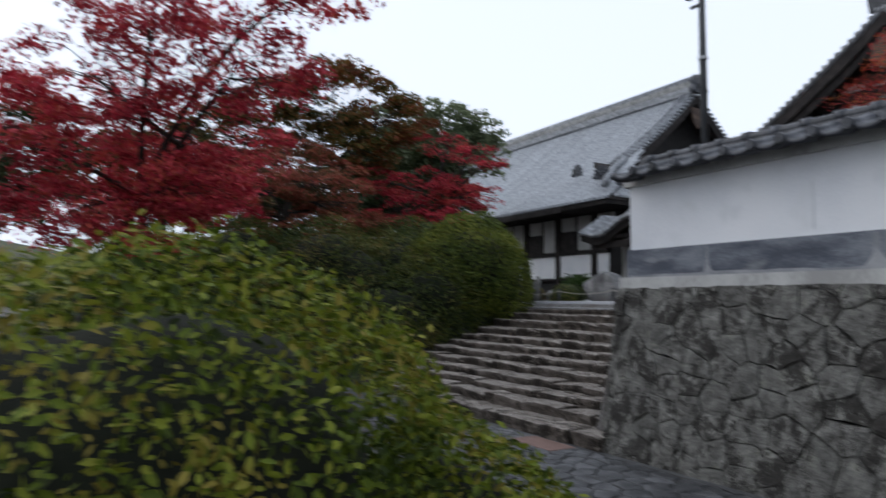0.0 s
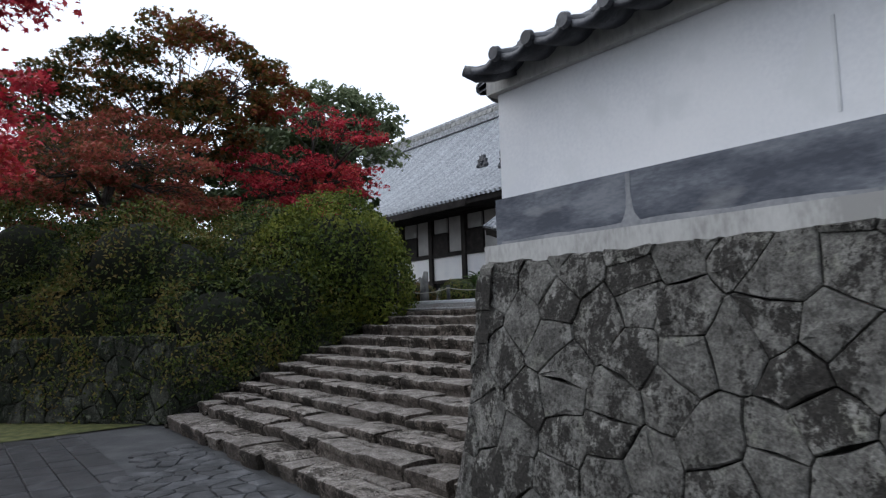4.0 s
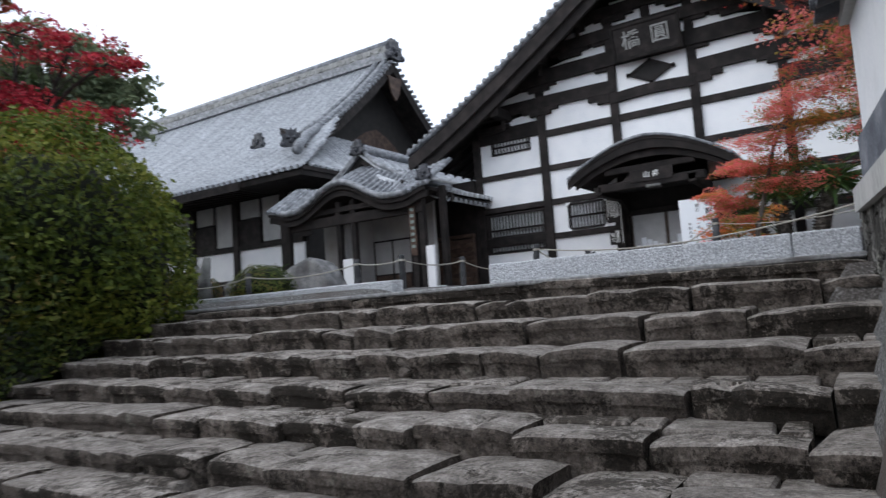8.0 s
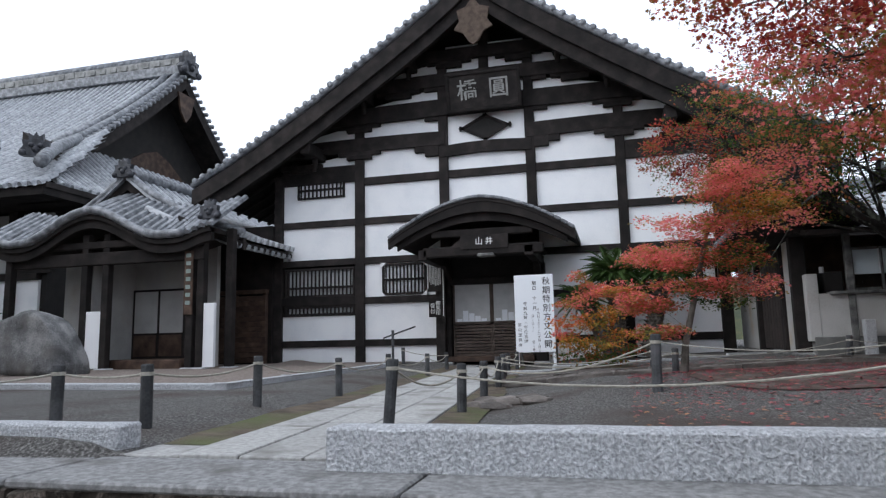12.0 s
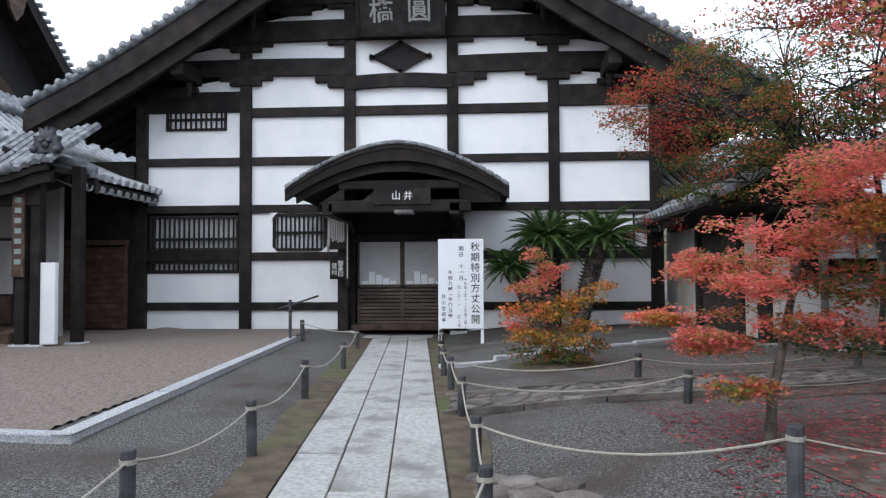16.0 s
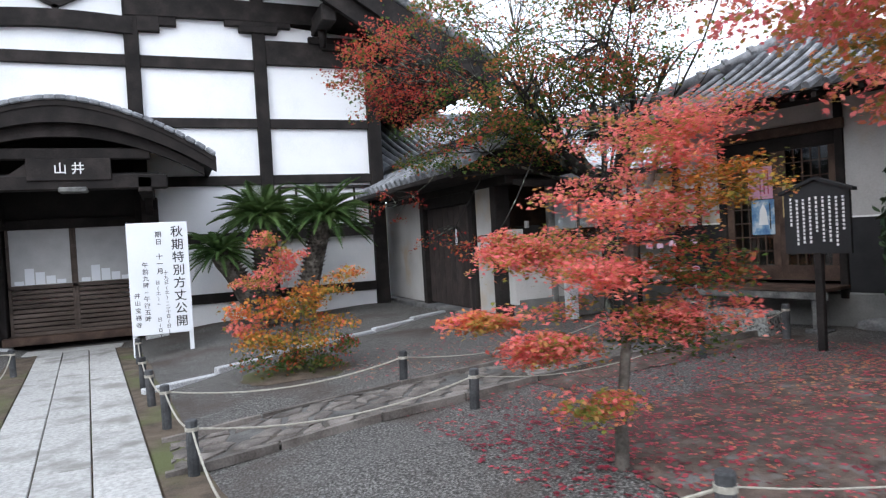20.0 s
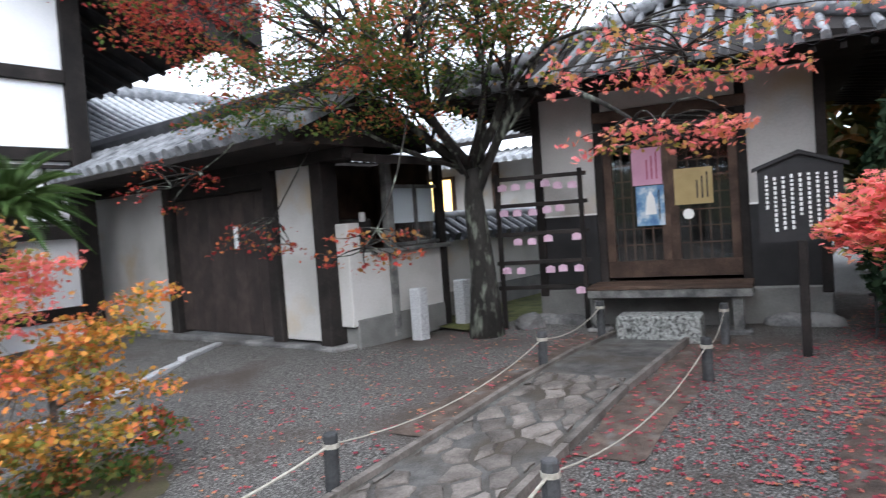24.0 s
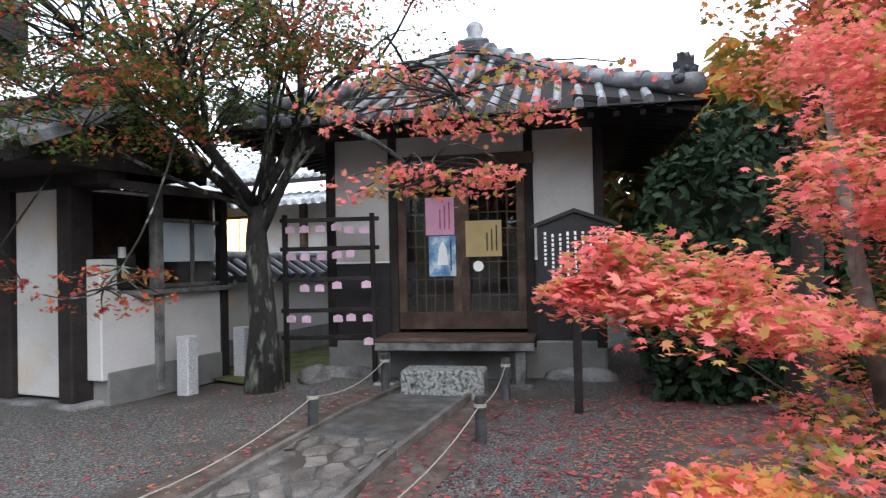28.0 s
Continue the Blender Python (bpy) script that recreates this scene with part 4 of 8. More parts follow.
def coping_run(a, b, inward, count):
    a, b = Vector(a), Vector(b)
    al = (b - a).normalized()
    out = Vector((-inward[0], -inward[1], 0))
    tiltm = []
    for i in range(count):
        o = a.lerp(b, (i + .5) / count)
        w = (b - a).length / count
        v, f = [], []
        sec = [(-.5, .03), (-.38, .012), (-.2, .0), (.0, .004), (.18, .03), (.28, .062), (.36, .070), (.44, .055), (.5, .03)]
        for d, z in ((-.02, .20), (.14, .145), (.33, .085)):
            for u, h in sec:
                p = o + al * (u * w * 1.02) + out * d + Vector((0, 0, z + h))
                v.append(p)
        for u, h in sec:
            v.append(o + al * (u * w * 1.02) + out * .33 + Vector((0, 0, .085 + h - .045)))
        for u, h in sec:
            v.append(o + al * (u * w * 1.02) + out * .02 + Vector((0, 0, .14 + h - .045)))
        k = len(sec)
        for r in range(4):
            for j in range(k - 1):
                f.append((r * k + j, r * k + j + 1, (r + 1) * k + j + 1, (r + 1) * k + j))
        v = [(q.x, q.y, q.z + 1.52) for q in v]
        part("coping_tile", raw("coping_tile", v, f, TILE_DARK, True), TILE_DARK, coping)
        c = o + al * (.34 * w) + out * .345
        own = bmesh.new()
        bmesh.ops.create_cone(own, cap_ends=True, segments=12, radius1=.055, radius2=.046, depth=.03)
        ang = math.atan2(out.y, out.x)
        own.transform(Matrix.Translation((c.x, c.y, 1.645)) @ Matrix.Rotation(ang, 4, "Z") @ Matrix.Rotation(math.pi / 2, 4, "Y"))
        part("end_disc", own, TILE_DARK, coping)
    mid = [a.lerp(b, i / 20) - out * .12 for i in range(21)]
    for z, r in ((1.765, .075), (1.83, .06)):
        part("ridge_course", tube([(p.x, p.y, z) for p in mid], r, 8), TILE_DARK, coping, smooth=True)
    n2 = int((b - a).length / .32)
    for i in range(n2):
        p = a.lerp(b, (i + .5) / n2) - out * .12
        own = tube([(p - al * .05) + Vector((0, 0, 1.842)), (p + al * .05) + Vector((0, 0, 1.842))], .066, 10)
        part("ridge_collar", own, TILE_DARK, coping, smooth=True)
    return


coping_run((5.52, -18.70, 0), (18.9, -18.68, 0), (0, 1), 43)
coping_run((5.04, -14.3, 0), (5.52, -18.66, 0), (1, .1), 14)
tip = tube([(5.66, -18.75, 1.66), (5.54, -18.86, 1.62), (5.46, -18.94, 1.615), (5.40, -19.0, 1.65)], [.08, .07, .058, .04], 8)
part("corner_tile", tip, TILE_DARK, coping, "upturned corner tile", smooth=True)

# slim dark pole behind the wall
pole = thing("utility_pole", (5.68, -17.6, .1), "slim dark metal pole with lamp brackets", "pole")
part("shaft", tube([(5.68, -17.6, .0), (5.68, -17.6, 3.0), (5.68, -17.6, 4.5)], [.052, .048, .04], 10), METAL, pole, smooth=True)
part("band", tube([(5.68, -17.6, 3.3), (5.68, -17.6, 3.34)], .062, 10), GRANITE, pole, "pale band")
for dz in (4.05, 4.25):
    part("bracket", box(5.50, -17.62, dz, 5.70, -17.58, dz + .04, .008), METAL, pole)
part("lamp_head", box(5.42, -17.66, 4.2, 5.54, -17.54, 4.32, .02), METAL, pole)

# ---- mossy retaining wall of the shrub bank ----
bank = thing("bank_retaining_wall", (-3.5, -20, LOW), "low mossy retaining wall of rough stones under the shrubs", "wall", kind="structure")
BANK_STONE = rock_mat("bank_stone", [(.026, .027, .02), (.054, .056, .043), (.105, .108, .088)], (.008, .011, .005), (.17, .185, .13), .47, 2.4, .57, .4)
rng = random.Random(8)
for (ax, ay, bx, by, h0, h1) in ((-1.75, -19.15, -7.6, -24.4, 1.35, 1.35), (-2.75, -14.5, -1.75, -19.15, .25, 1.0)):
    ln = math.hypot(bx - ax, by - ay)
    ux, uy = (bx - ax) / ln, (by - ay) / ln
    nx_, ny_ = -uy, ux
    if (nx_ * (3 - ax) + ny_ * (-20 - ay)) < 0:
        nx_, ny_ = -nx_, -ny_
    flip = (ux * ny_ - uy * nx_) > 0
    for p in cells(0, ln, 0, 1, .24, rng, .42, 1.25):
        def bank_pt(u, v, w):
            t = u / ln
            base = LOW if h0 == h1 else -1.5 + .3 * (ay + (by - ay) * t + 19.3) - .1
            z = base + v * (h0 + (h1 - h0) * t)
            return (ax + ux * u + nx_ * (w - v * .12), ay + uy * u + ny_ * (w - v * .12), z)
        v, f = stone(p, .1, .01, rng.uniform(.015, .05), rng, .015)
        part("stone", raw("stone", placed(v, bank_pt), f if not flip else [tuple(reversed(q)) for q in f], BANK_STONE), BANK_STONE, bank)

# ---- the gabled kitchen hall ----
kuri = thing("kitchen_hall", (0, 5, 0), "large temple kitchen hall with dark timber frame and white plaster panels", "temple building")
KW = 12.0
POSTS = [(-6.13, -5.87), (-3.69, -3.43), (-1.28, -1.03), (1.05, 1.30), (3.30, 3.54), (5.50, 5.77)]
KPROF = [(0, 0), (.55, -.47), (1.11, -.90), (2.2, -1.66), (3.3, -2.39), (4.42, -3.12), (5.6, -3.84), (6.8, -4.52), (8.0, -5.12)]
KTOP = 10.12


def roof_z(x):
    x = abs(x)
    for (a, za), (b, zb) in zip(KPROF, KPROF[1:]):
        if x <= b:
            return KTOP + za + (zb - za) * (x - a) / (b - a)
    return KTOP + KPROF[-1][1]


# posts rise to the roof; beams run between
for i, (a, b) in enumerate(POSTS):
    top = min(roof_z((a + b) / 2) - .75, 8.3)
    part("post", box(a, -.075, .0 if i else .0, b, .2, top, .012), WOOD, kuri)
    if i not in (2, 3):
        part("footing_stone", box(a - .06, -.16, -.06, b + .06, .2, .04, .02), GRANITE, kuri)
part("post", box(-.13, -.06, 6.9, .13, .2, 8.9, .012), WOOD, kuri)
BEAMS = [(.50, .68), (2.71, 2.89), (3.80, 3.98), (4.90, 5.11)]
for a, b in ((-5.88, -3.6), (3.5, 5.52)):
    part("rail", box(a, -.05, 5.03, b, .15, 5.50, .008), WOOD, kuri)
for z0, z1 in BEAMS:
    spans = [(-5.88, 5.52)] if z0 > 3.5 else [(-5.88, -1.2), (1.2, 5.52)]
    for a, b in spans:
        if z0 > 4.5:
            a, b = -3.45, 3.32
        part("rail", box(a, -.045, z0, b, .15, z1, .008), WOOD, kuri)
part("rail", box(-3.5, -.045, 1.63, -1.2, .15, 1.81, .008), WOOD, kuri)
part("rail", box(1.2, -.045, 1.63, 5.52, .15, 1.81, .008), WOOD, kuri)
part("sill", box(-6.1, -.04, -.02, -1.2, .15, .035, .005), WOOD, kuri)


def curved_beam(x0, x1, z0, z1, bow, y0=-.10, y1=.15):
    n = 16
    top = [(x0 + (x1 - x0) * i / n, z1 + bow * math.sin(math.pi * i / n)) for i in range(n + 1)]
    bot = [(x1 - (x1 - x0) * i / n, z0 + bow * math.sin(math.pi * i / n)) for i in range(n + 1)]
    return extruded(top + bot, "y", y0, y1)


part("tie_beam", curved_beam(-5.95, -1.1, 5.81, 6.19, .03), WOOD, kuri)
part("tie_beam", curved_beam(1.1, 5.6, 5.81, 6.19, .03), WOOD, kuri)
part("tie_beam", curved_beam(-1.2, 1.2, 5.47, 5.77, .06), WOOD, kuri)
part("tie_beam", curved_beam(-4.6, 4.6, 6.59, 7.04, .04, -.13), WOOD, kuri)
part("tie_beam", curved_beam(-3.0, 3.0, 7.42, 7.78, .04, -.12), WOOD, kuri)
part("tie_beam", curved_beam(-1.9, 1.9, 8.14, 8.45, .03, -.12), WOOD, kuri)
# stepped bracket blocks against the posts
for x, z in ((-3.56, 5.72), (3.42, 5.72), (-3.56, 6.50), (3.42, 6.50), (-5.3, 5.45), (5.0, 5.45), (-2.4, 7.33), (2.4, 7.33), (-.95, 8.06), (.95, 8.06)):
    part("bracket", box(x - .62, -.09, z + .02, x + .62, .14, z + .16, .008), WOOD, kuri)
    part("bracket", box(x - .36, -.11, z - .10, x + .36, .14, z + .03, .008), WOOD, kuri)
for sg in (-1, 1):
    for z in (5.52, 6.50, 7.33):
        a, b = sorted((sg * 1.28, sg * 1.66))
        part("bracket", box(a, -.09, z + .02, b, .14, z + .32, .008), WOOD, kuri)
        a, b = sorted((sg * 1.28, sg * 1.95))
        part("bracket", box(a, -.08, z + .14, b, .14, z + .32, .008), WOOD, kuri)
for x, z in ((-4.75, 5.2), (4.6, 5.2), (-3.3, 6.7), (3.2, 6.7), (-2.0, 7.5), (2.0, 7.5)):
    part("purlin_end", box(x - .14, -1.0, z + .45, x + .14, .1, z + .78, .02), WOOD, kuri)
    part("brace_drop", tube([(x, -.35, z + .5), (x, -.35, z + .12)], [.1, .06], 8), WOOD, kuri, smooth=True)
# white panels, bay by bay
ROWS = [(.03, .50), (.68, 1.63), (1.81, 2.71), (2.89, 3.80), (3.98, 4.90), (5.11, 5.85), (6.19, 6.62), (7.04, 7.45), (7.78, 8.16), (8.45, 8.95)]
EDGES = [b for _, b in POSTS[:-1]], [a for a, _ in POSTS[1:]]
for x0, x1 in zip(*EDGES):
    for z0, z1 in ROWS:
        if x0 == -1.03 and z0 > 5 and z0 < 7:
            z0, z1 = {5.11: (5.11, 5.52), 6.19: (5.72, 6.60)}[z0]
        if x0 in (-5.87, 3.54) and z0 in (3.98, 5.11):
            z0, z1 = {3.98: (3.98, 5.04), 5.11: (5.50, 5.83)}[z0]
        if x0 == -1.03 and z1 < 4:
            continue
        if x0 == -5.87 and .6 < z0 < 2.8:
            z0, z1 = ((.68, 1.32) if z0 < 1 else (0, 0))
        if z1 <= z0:
            continue
        zs = [roof_z(x) - .7 for x in (x0, x1)]
        if max(zs) < z0 + .1:
            continue
        if min(zs) >= z1:
            bm = box(x0 - .02, .03, z0 - .02, x1 + .02, .12, z1 + .02)
        else:
            out = [(x0 - .02, z0 - .02), (x1 + .02, z0 - .02), (x1 + .02, max(z0, min(z1, zs[1])) + .02), (x0 - .02, max(z0, min(z1, zs[0])) + .02)]
            bm = extruded(out, "y", .03, .12)
        part("plaster_panel", bm, PLASTER, kuri)
# latticed windows
SILVER = mat("lattice_grey", [(.05, .05, .05), (.12, .12, .115), (.19, .19, .18)], 6, 50, .8, .2)
PANE_DIM = mat("dim_paper", [(.42, .44, .44), (.54, .56, .56)], 3, 40, .6, .05)


def lattice(x0, z0, x1, z1, bars, rails, back, frame_w=.06, clip=0):
    w = part("window", box(x0, -.03, z0, x1, .06, z0 + frame_w, .005), WOOD, kuri, "dark latticed window")
    for a in ((x0, z1 - frame_w, x1, z1), (x0, z0 + frame_w, x0 + frame_w, z1 - frame_w), (x1 - frame_w, z0 + frame_w, x1, z1 - frame_w)):
        q = part("frame", box(a[0], -.03, a[1], a[2], .06, a[3], .005), WOOD, w)
    part("backing", box(x0, .062, z0, x1, .085, z1), back, w)
    for i in range(bars):
        x = x0 + frame_w + (x1 - x0 - 2 * frame_w) * (i + .5) / bars
        part("bar", box(x - .018, -.035, z0 + frame_w, x + .018, .0, z1 - frame_w), WOOD, w)
    for z in rails:
        part("rail_bar", box(x0 + frame_w, -.02, z - .03, x1 - frame_w, .02, z + .03), WOOD, w)
    if clip:
        for sx, xx in ((1, x0), (-1, x1)):
            for sz, zz in ((1, z0), (-1, z1)):
                own = extruded([(xx - sx * .03, zz - sz * .03), (xx + sx * clip, zz - sz * .03), (xx - sx * .03, zz + sz * clip)], "y", -.045, .09)
                part("corner_block", own, PLASTER, w)
    return w


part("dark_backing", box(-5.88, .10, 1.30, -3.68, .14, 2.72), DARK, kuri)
lattice(-5.80, 1.86, -3.72, 2.66, 17, (2.12,), PANE_DIM)
lattice(-5.80, 1.36, -3.72, 1.62, 17, (), PANE_DIM)
part("rail", box(-5.87, -.045, 1.62, -3.69, .15, 1.86, .008), WOOD, kuri)
lattice(-5.44, 4.62, -4.02, 5.12, 11, (4.87,), PANE_DIM, .05)
lattice(-2.93, 1.84, -1.70, 2.68, 11, (2.25,), PANE_DIM, .06, .12)
# louvred window behind the cycads
lattice(3.62, 1.84, 5.48, 2.66, 3, (), PANE_DIM, .05)
# diamond vent
dia = part("diamond_vent", extruded([(-.62, 6.215), (0, 5.90), (.62, 6.215), (0, 6.53)], "y", -.02, .03), DARK, kuri, "dark diamond vent with crossed ends")
for a, b in (((-.70, 6.17), (.05, 6.56)), ((-.05, 6.56), (.70, 6.17)), ((-.70, 6.26), (.05, 5.87)), ((-.05, 5.87), (.70, 6.26))):
    d = Vector((b[0] - a[0], 0, b[1] - a[1])).normalized()
    nrm = Vector((-d.z, 0, d.x)) * .035
    out = [(a[0] - nrm.x, a[1] - nrm.z), (b[0] - nrm.x, b[1] - nrm.z), (b[0] + nrm.x, b[1] + nrm.z), (a[0] + nrm.x, a[1] + nrm.z)]
    part("lath", extruded(out, "y", -.05, .0), WOOD, dia)
# gable plaque
plaque = thing("gable_plaque", (0, -.45, 6.6), "dark wooden plaque with two large pale characters high on the gable", "plaque")
tilt = Matrix.Translation((.05, -.30, 6.62)) @ Matrix.Rotation(radians(14), 4, "X")
part("board", box(-.95, -.04, 0, .95, .04, .95, .02, rot=tilt), WOOD, plaque)
for a in ((-.98, -.07, -.04, .98, .05, .05), (-.98, -.07, .90, .98, .05, .99), (-.99, -.07, -.04, -.9, .05, .99), (.9, -.07, -.04, .99, .05, .99)):
    part("frame", box(*a, .01, rot=tilt), WOOD, plaque)
for ch, dx in (("\u6a4b", -.42), ("\u5713", .42)):
    me = text_mesh(ch, .56, PLAQUE_INK)
    me.transform(tilt @ Matrix.Translation((dx, -.05, .48)) @ Matrix.Rotation(radians(90), 4, "X"))
    part("character", me, PLAQUE_INK, plaque)
# sliding doors
DOORWOOD = mat("door_board", [(.045, .032, .025), (.085, .062, .05), (.13, .10, .085)], 4, 60, .8, .3, stretch=(.2, 1, 1))
door = thing("door_1", (0, .02, .2), "pair of sliding doors with paper above and slatted boards below", "door", kind="structure")
part("lintel", box(-1.05, -.06, 2.03, 1.07, .16, 2.20, .01), WOOD, door)
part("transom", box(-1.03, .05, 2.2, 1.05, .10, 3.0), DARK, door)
part("threshold", box(-1.1, -.2, .06, 1.1, .16, .2, .015), BROWN, door)
for a, b in ((-1.0, .02), (.02, 1.04)):
    p = part("leaf", box(a, .03, .2, b, .07, .26, .004), DOORWOOD, door)
    for q in ((a, .26, a + .05, 2.03), (b - .05, .26, b, 2.03), (a, 1.0, b, 1.07)):
        part("stile", box(q[0], .03, q[1], q[2], .075, q[3], .004), DOORWOOD, p)
    part("paper", box(a + .05, .045, 1.07, b - .05, .055, 2.03), SHOJI, p)
    for i in range(5):
        part("patch", box(a + .1 + i * .16, .042, 1.08, a + .24 + i * .16, .046, 1.15 + .07 * ((i * 3) % 4)), SIGN_WHITE, p)
    for i in range(9):
        part("slat", box(a + .05, .035, .27 + i * .081, b - .05, .06, .335 + i * .081, .006), DOORWOOD, p)
part("upper_fill", box(-1.05, .02, 3.0, 1.07, .14, 3.82), DARK, kuri)
part("panel_right", box(1.28, .03, 0, 1.3, .12, 2.7), PLASTER, kuri)
# side and back walls
part("side_wall", box(-6.05, .2, 0, -5.9, KW, 5.2), PLASTER, kuri)
part("side_wall", box(5.55, .2, 0, 5.7, KW, 5.2), PLASTER, kuri)
part("back_wall", extruded([(-6, 0), (6, 0), (6, 5), (0, 9.2), (-6, 5)], "y", KW - .1, KW), PLASTER, kuri)
# roof: boarding, tiles, verge boards
FRONT = -1.25
out = [(-8.0, KTOP - 5.12 - .22)] + [(-d, KTOP + z - .22) for d, z in KPROF[::-1][1:]] + [(d, KTOP + z - .22) for d, z in KPROF[1:]]
low = [(x, z - .14) for x, z in out[::-1]]
part("roof_boarding", extruded(out + low, "y", FRONT + .12, KW + .8), WOOD, kuri)
for side in (-1, 1):
    tiled_slope("roof_tiles", kuri, (0, FRONT + .05, KTOP - .06), (0, 1, 0), (side, 0, 0), KW + 1.6, KPROF, .30, TILE, .075, "grey round-tile roof slope")
    prof = [(side * d, KTOP + z) for d, z in KPROF]
    for k, (y, z0, z1, w) in enumerate(((FRONT, -.16, -.62, .10), (FRONT + .12, -.50, -.98, .12))):
        o2 = [(x, z + z0) for x, z in prof] + [(x, z + z1) for x, z in prof[::-1]]
        part("verge_board", extruded(o2, "y", y, y + w), WOOD, kuri)
    # verge tiles along the gable edge
    n = 34
    for i in range(n):
        x = side * 8.0 * (i + .5) / n
        z = roof_z(x)
        own = tube([(x, FRONT - .07, z + .02), (x, FRONT + .35, z + .02)], .085, 10)
        part("verge_tile", own, TILE, kuri, smooth=True)
    part("verge_roll", tube([(side * d, FRONT + .02, KTOP + z - .03) for d, z in KPROF], .09, 8), TILE, kuri, smooth=True)
    # rafters under the eave overhang
    for i in range(20):
        y = FRONT + .45 + i * .62
        pr = [(side * d, KTOP + z - .42) for d, z in KPROF if d > 5.4]
        part("rafter", tube([(x, y, z) for x, z in pr], .06, 4), WOOD, kuri)
part("ridge", box(-.22, FRONT + .1, KTOP - .05, .22, KW + .8, KTOP + .62, .05), TILE, kuri, "stacked tile ridge")
part("ridge_ornament", extruded([(-.4, KTOP - .1), (.4, KTOP - .1), (.46, KTOP + .45), (.2, KTOP + .95), (-.2, KTOP + .95), (-.46, KTOP + .45)], "y", FRONT - .05, FRONT + .12), TILE_DARK, kuri)
geg = [(0, 9.25), (.18, 9.0), (.42, 8.92), (.36, 8.62), (.50, 8.42), (.26, 8.30), (.12, 8.06), (0, 7.98)]
part("gable_pendant", extruded(geg + [(-x, z) for x, z in geg[::-1][1:-1]], "y", FRONT - .03, FRONT + .04), mat("carved_wood", [(.05, .03, .02), (.10, .07, .05)], 8, 40, .8, .5), kuri, "carved brown gable pendant")

# ---- cusped porch canopy at the door ----
canopy = thing("entrance_canopy", (.2, -1.2, 2.9), "bow-shaped tiled entrance canopy on dark posts", "porch roof")
CX, CH = .20, 2.14


def bow_z(x):
    u = min(1, abs((x - CX) / CH))
    return 2.985 + .84 * (1 - u ** 1.75)


xs = [CX - CH + 2 * CH * i / 24 for i in range(25)]
part("bow_board", extruded([(x, bow_z(x) - .06) for x in xs] + [(x, bow_z(x) - .36 + .10 * abs((x - CX) / CH)) for x in xs[::-1]], "y", -2.36, -2.24), WOOD, canopy)
part("bow_board", extruded([(x, bow_z(x) - .30) for x in xs[1:-1]] + [(x, bow_z(x) - .55 + .15 * abs((x - CX) / CH)) for x in xs[::-1][1:-1]], "y", -2.22, -2.12), WOOD, canopy)
part("roof_deck", extruded([(x, bow_z(x) - .03) for x in xs] + [(x, bow_z(x) - .12) for x in xs[::-1]], "y", -2.38, .05), WOOD, canopy)
for i in range(30):
    x = CX - CH + 2 * CH * (i + .5) / 30
    z, sl = bow_z(x), math.atan2(bow_z(x + .05) - bow_z(x - .05), .1)
    rot = Matrix.Translation((x, 0, z)) @ Matrix.Rotation(-sl, 4, "Y")
    part("canopy_tile", box(-.078, -2.42, -.045, .078, .05, .03, .02, rot=rot), TILE, canopy)
part("beam", box(-1.15, -2.2, 2.50, 1.62, -2.02, 2.72, .02), WOOD, canopy)
part("beam", box(-.95, -2.16, 2.95, 1.40, -2.05, 3.12, .02), WOOD, canopy)
part("strut", extruded([(-.5, 2.72), (.9, 2.72), (.6, 2.95), (-.2, 2.95)], "y", -2.14, -2.06), WOOD, canopy)
for x in (-1.16, 1.30):
    part("side_beam", box(x - .10, -2.2, 2.45, x + .10, .0, 2.68, .01), WOOD, canopy)
    part("bracket_arm", extruded([(-.1, 2.1), (-.1, 2.45), (-.9, 2.45)], "x", x + (.10 if x < 0 else -.06), x + (.20 if x < 0 else .06)), WOOD, canopy)
    part("jamb_post", box(x - (.22 if x < 0 else .14), -.30, .04, x + (.02 if x < 0 else .14), -.06, 2.5, .015), WOOD, canopy)
    part("base_stone", box(x - .20, -.38, -.04, x + .20, -.02, .06, .02), GRANITE, canopy)
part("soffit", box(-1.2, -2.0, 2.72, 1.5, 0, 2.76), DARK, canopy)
me = text_mesh("\u5c71 \u4e95", .18, CHALK)
me.transform(Matrix.Translation((.30, -2.235, 2.80)) @ Matrix.Rotation(radians(90), 4, "X"))
name_board = thing("name_board", (.3, -2.21, 2.6), "small dark name board with two pale characters over the entrance", "plaque")
part("board", box(-.25, -2.225, 2.64, .85, -2.205, 2.96, .005), WOOD, name_board)
part("lettering", me, CHALK, name_board)
part("lamp", box(.14, -2.25, 2.46, .52, -2.0, 2.54, .02), SILVER, canopy, "pale lamp box under the beam")

# ---- the main hall with its hip-and-gable roof ----
hall = thing("main_hall", (-22, 6, 0), "large main hall with a sweeping grey tiled hip-and-gable roof", "temple building")
RY, RZ, RX = 8.8, 13.15, -15.75
EX, EY, EZ = -12.35, -2.0, 5.25


def lift(x):
    return .45 * smooth(-19, EX, x) ** 2


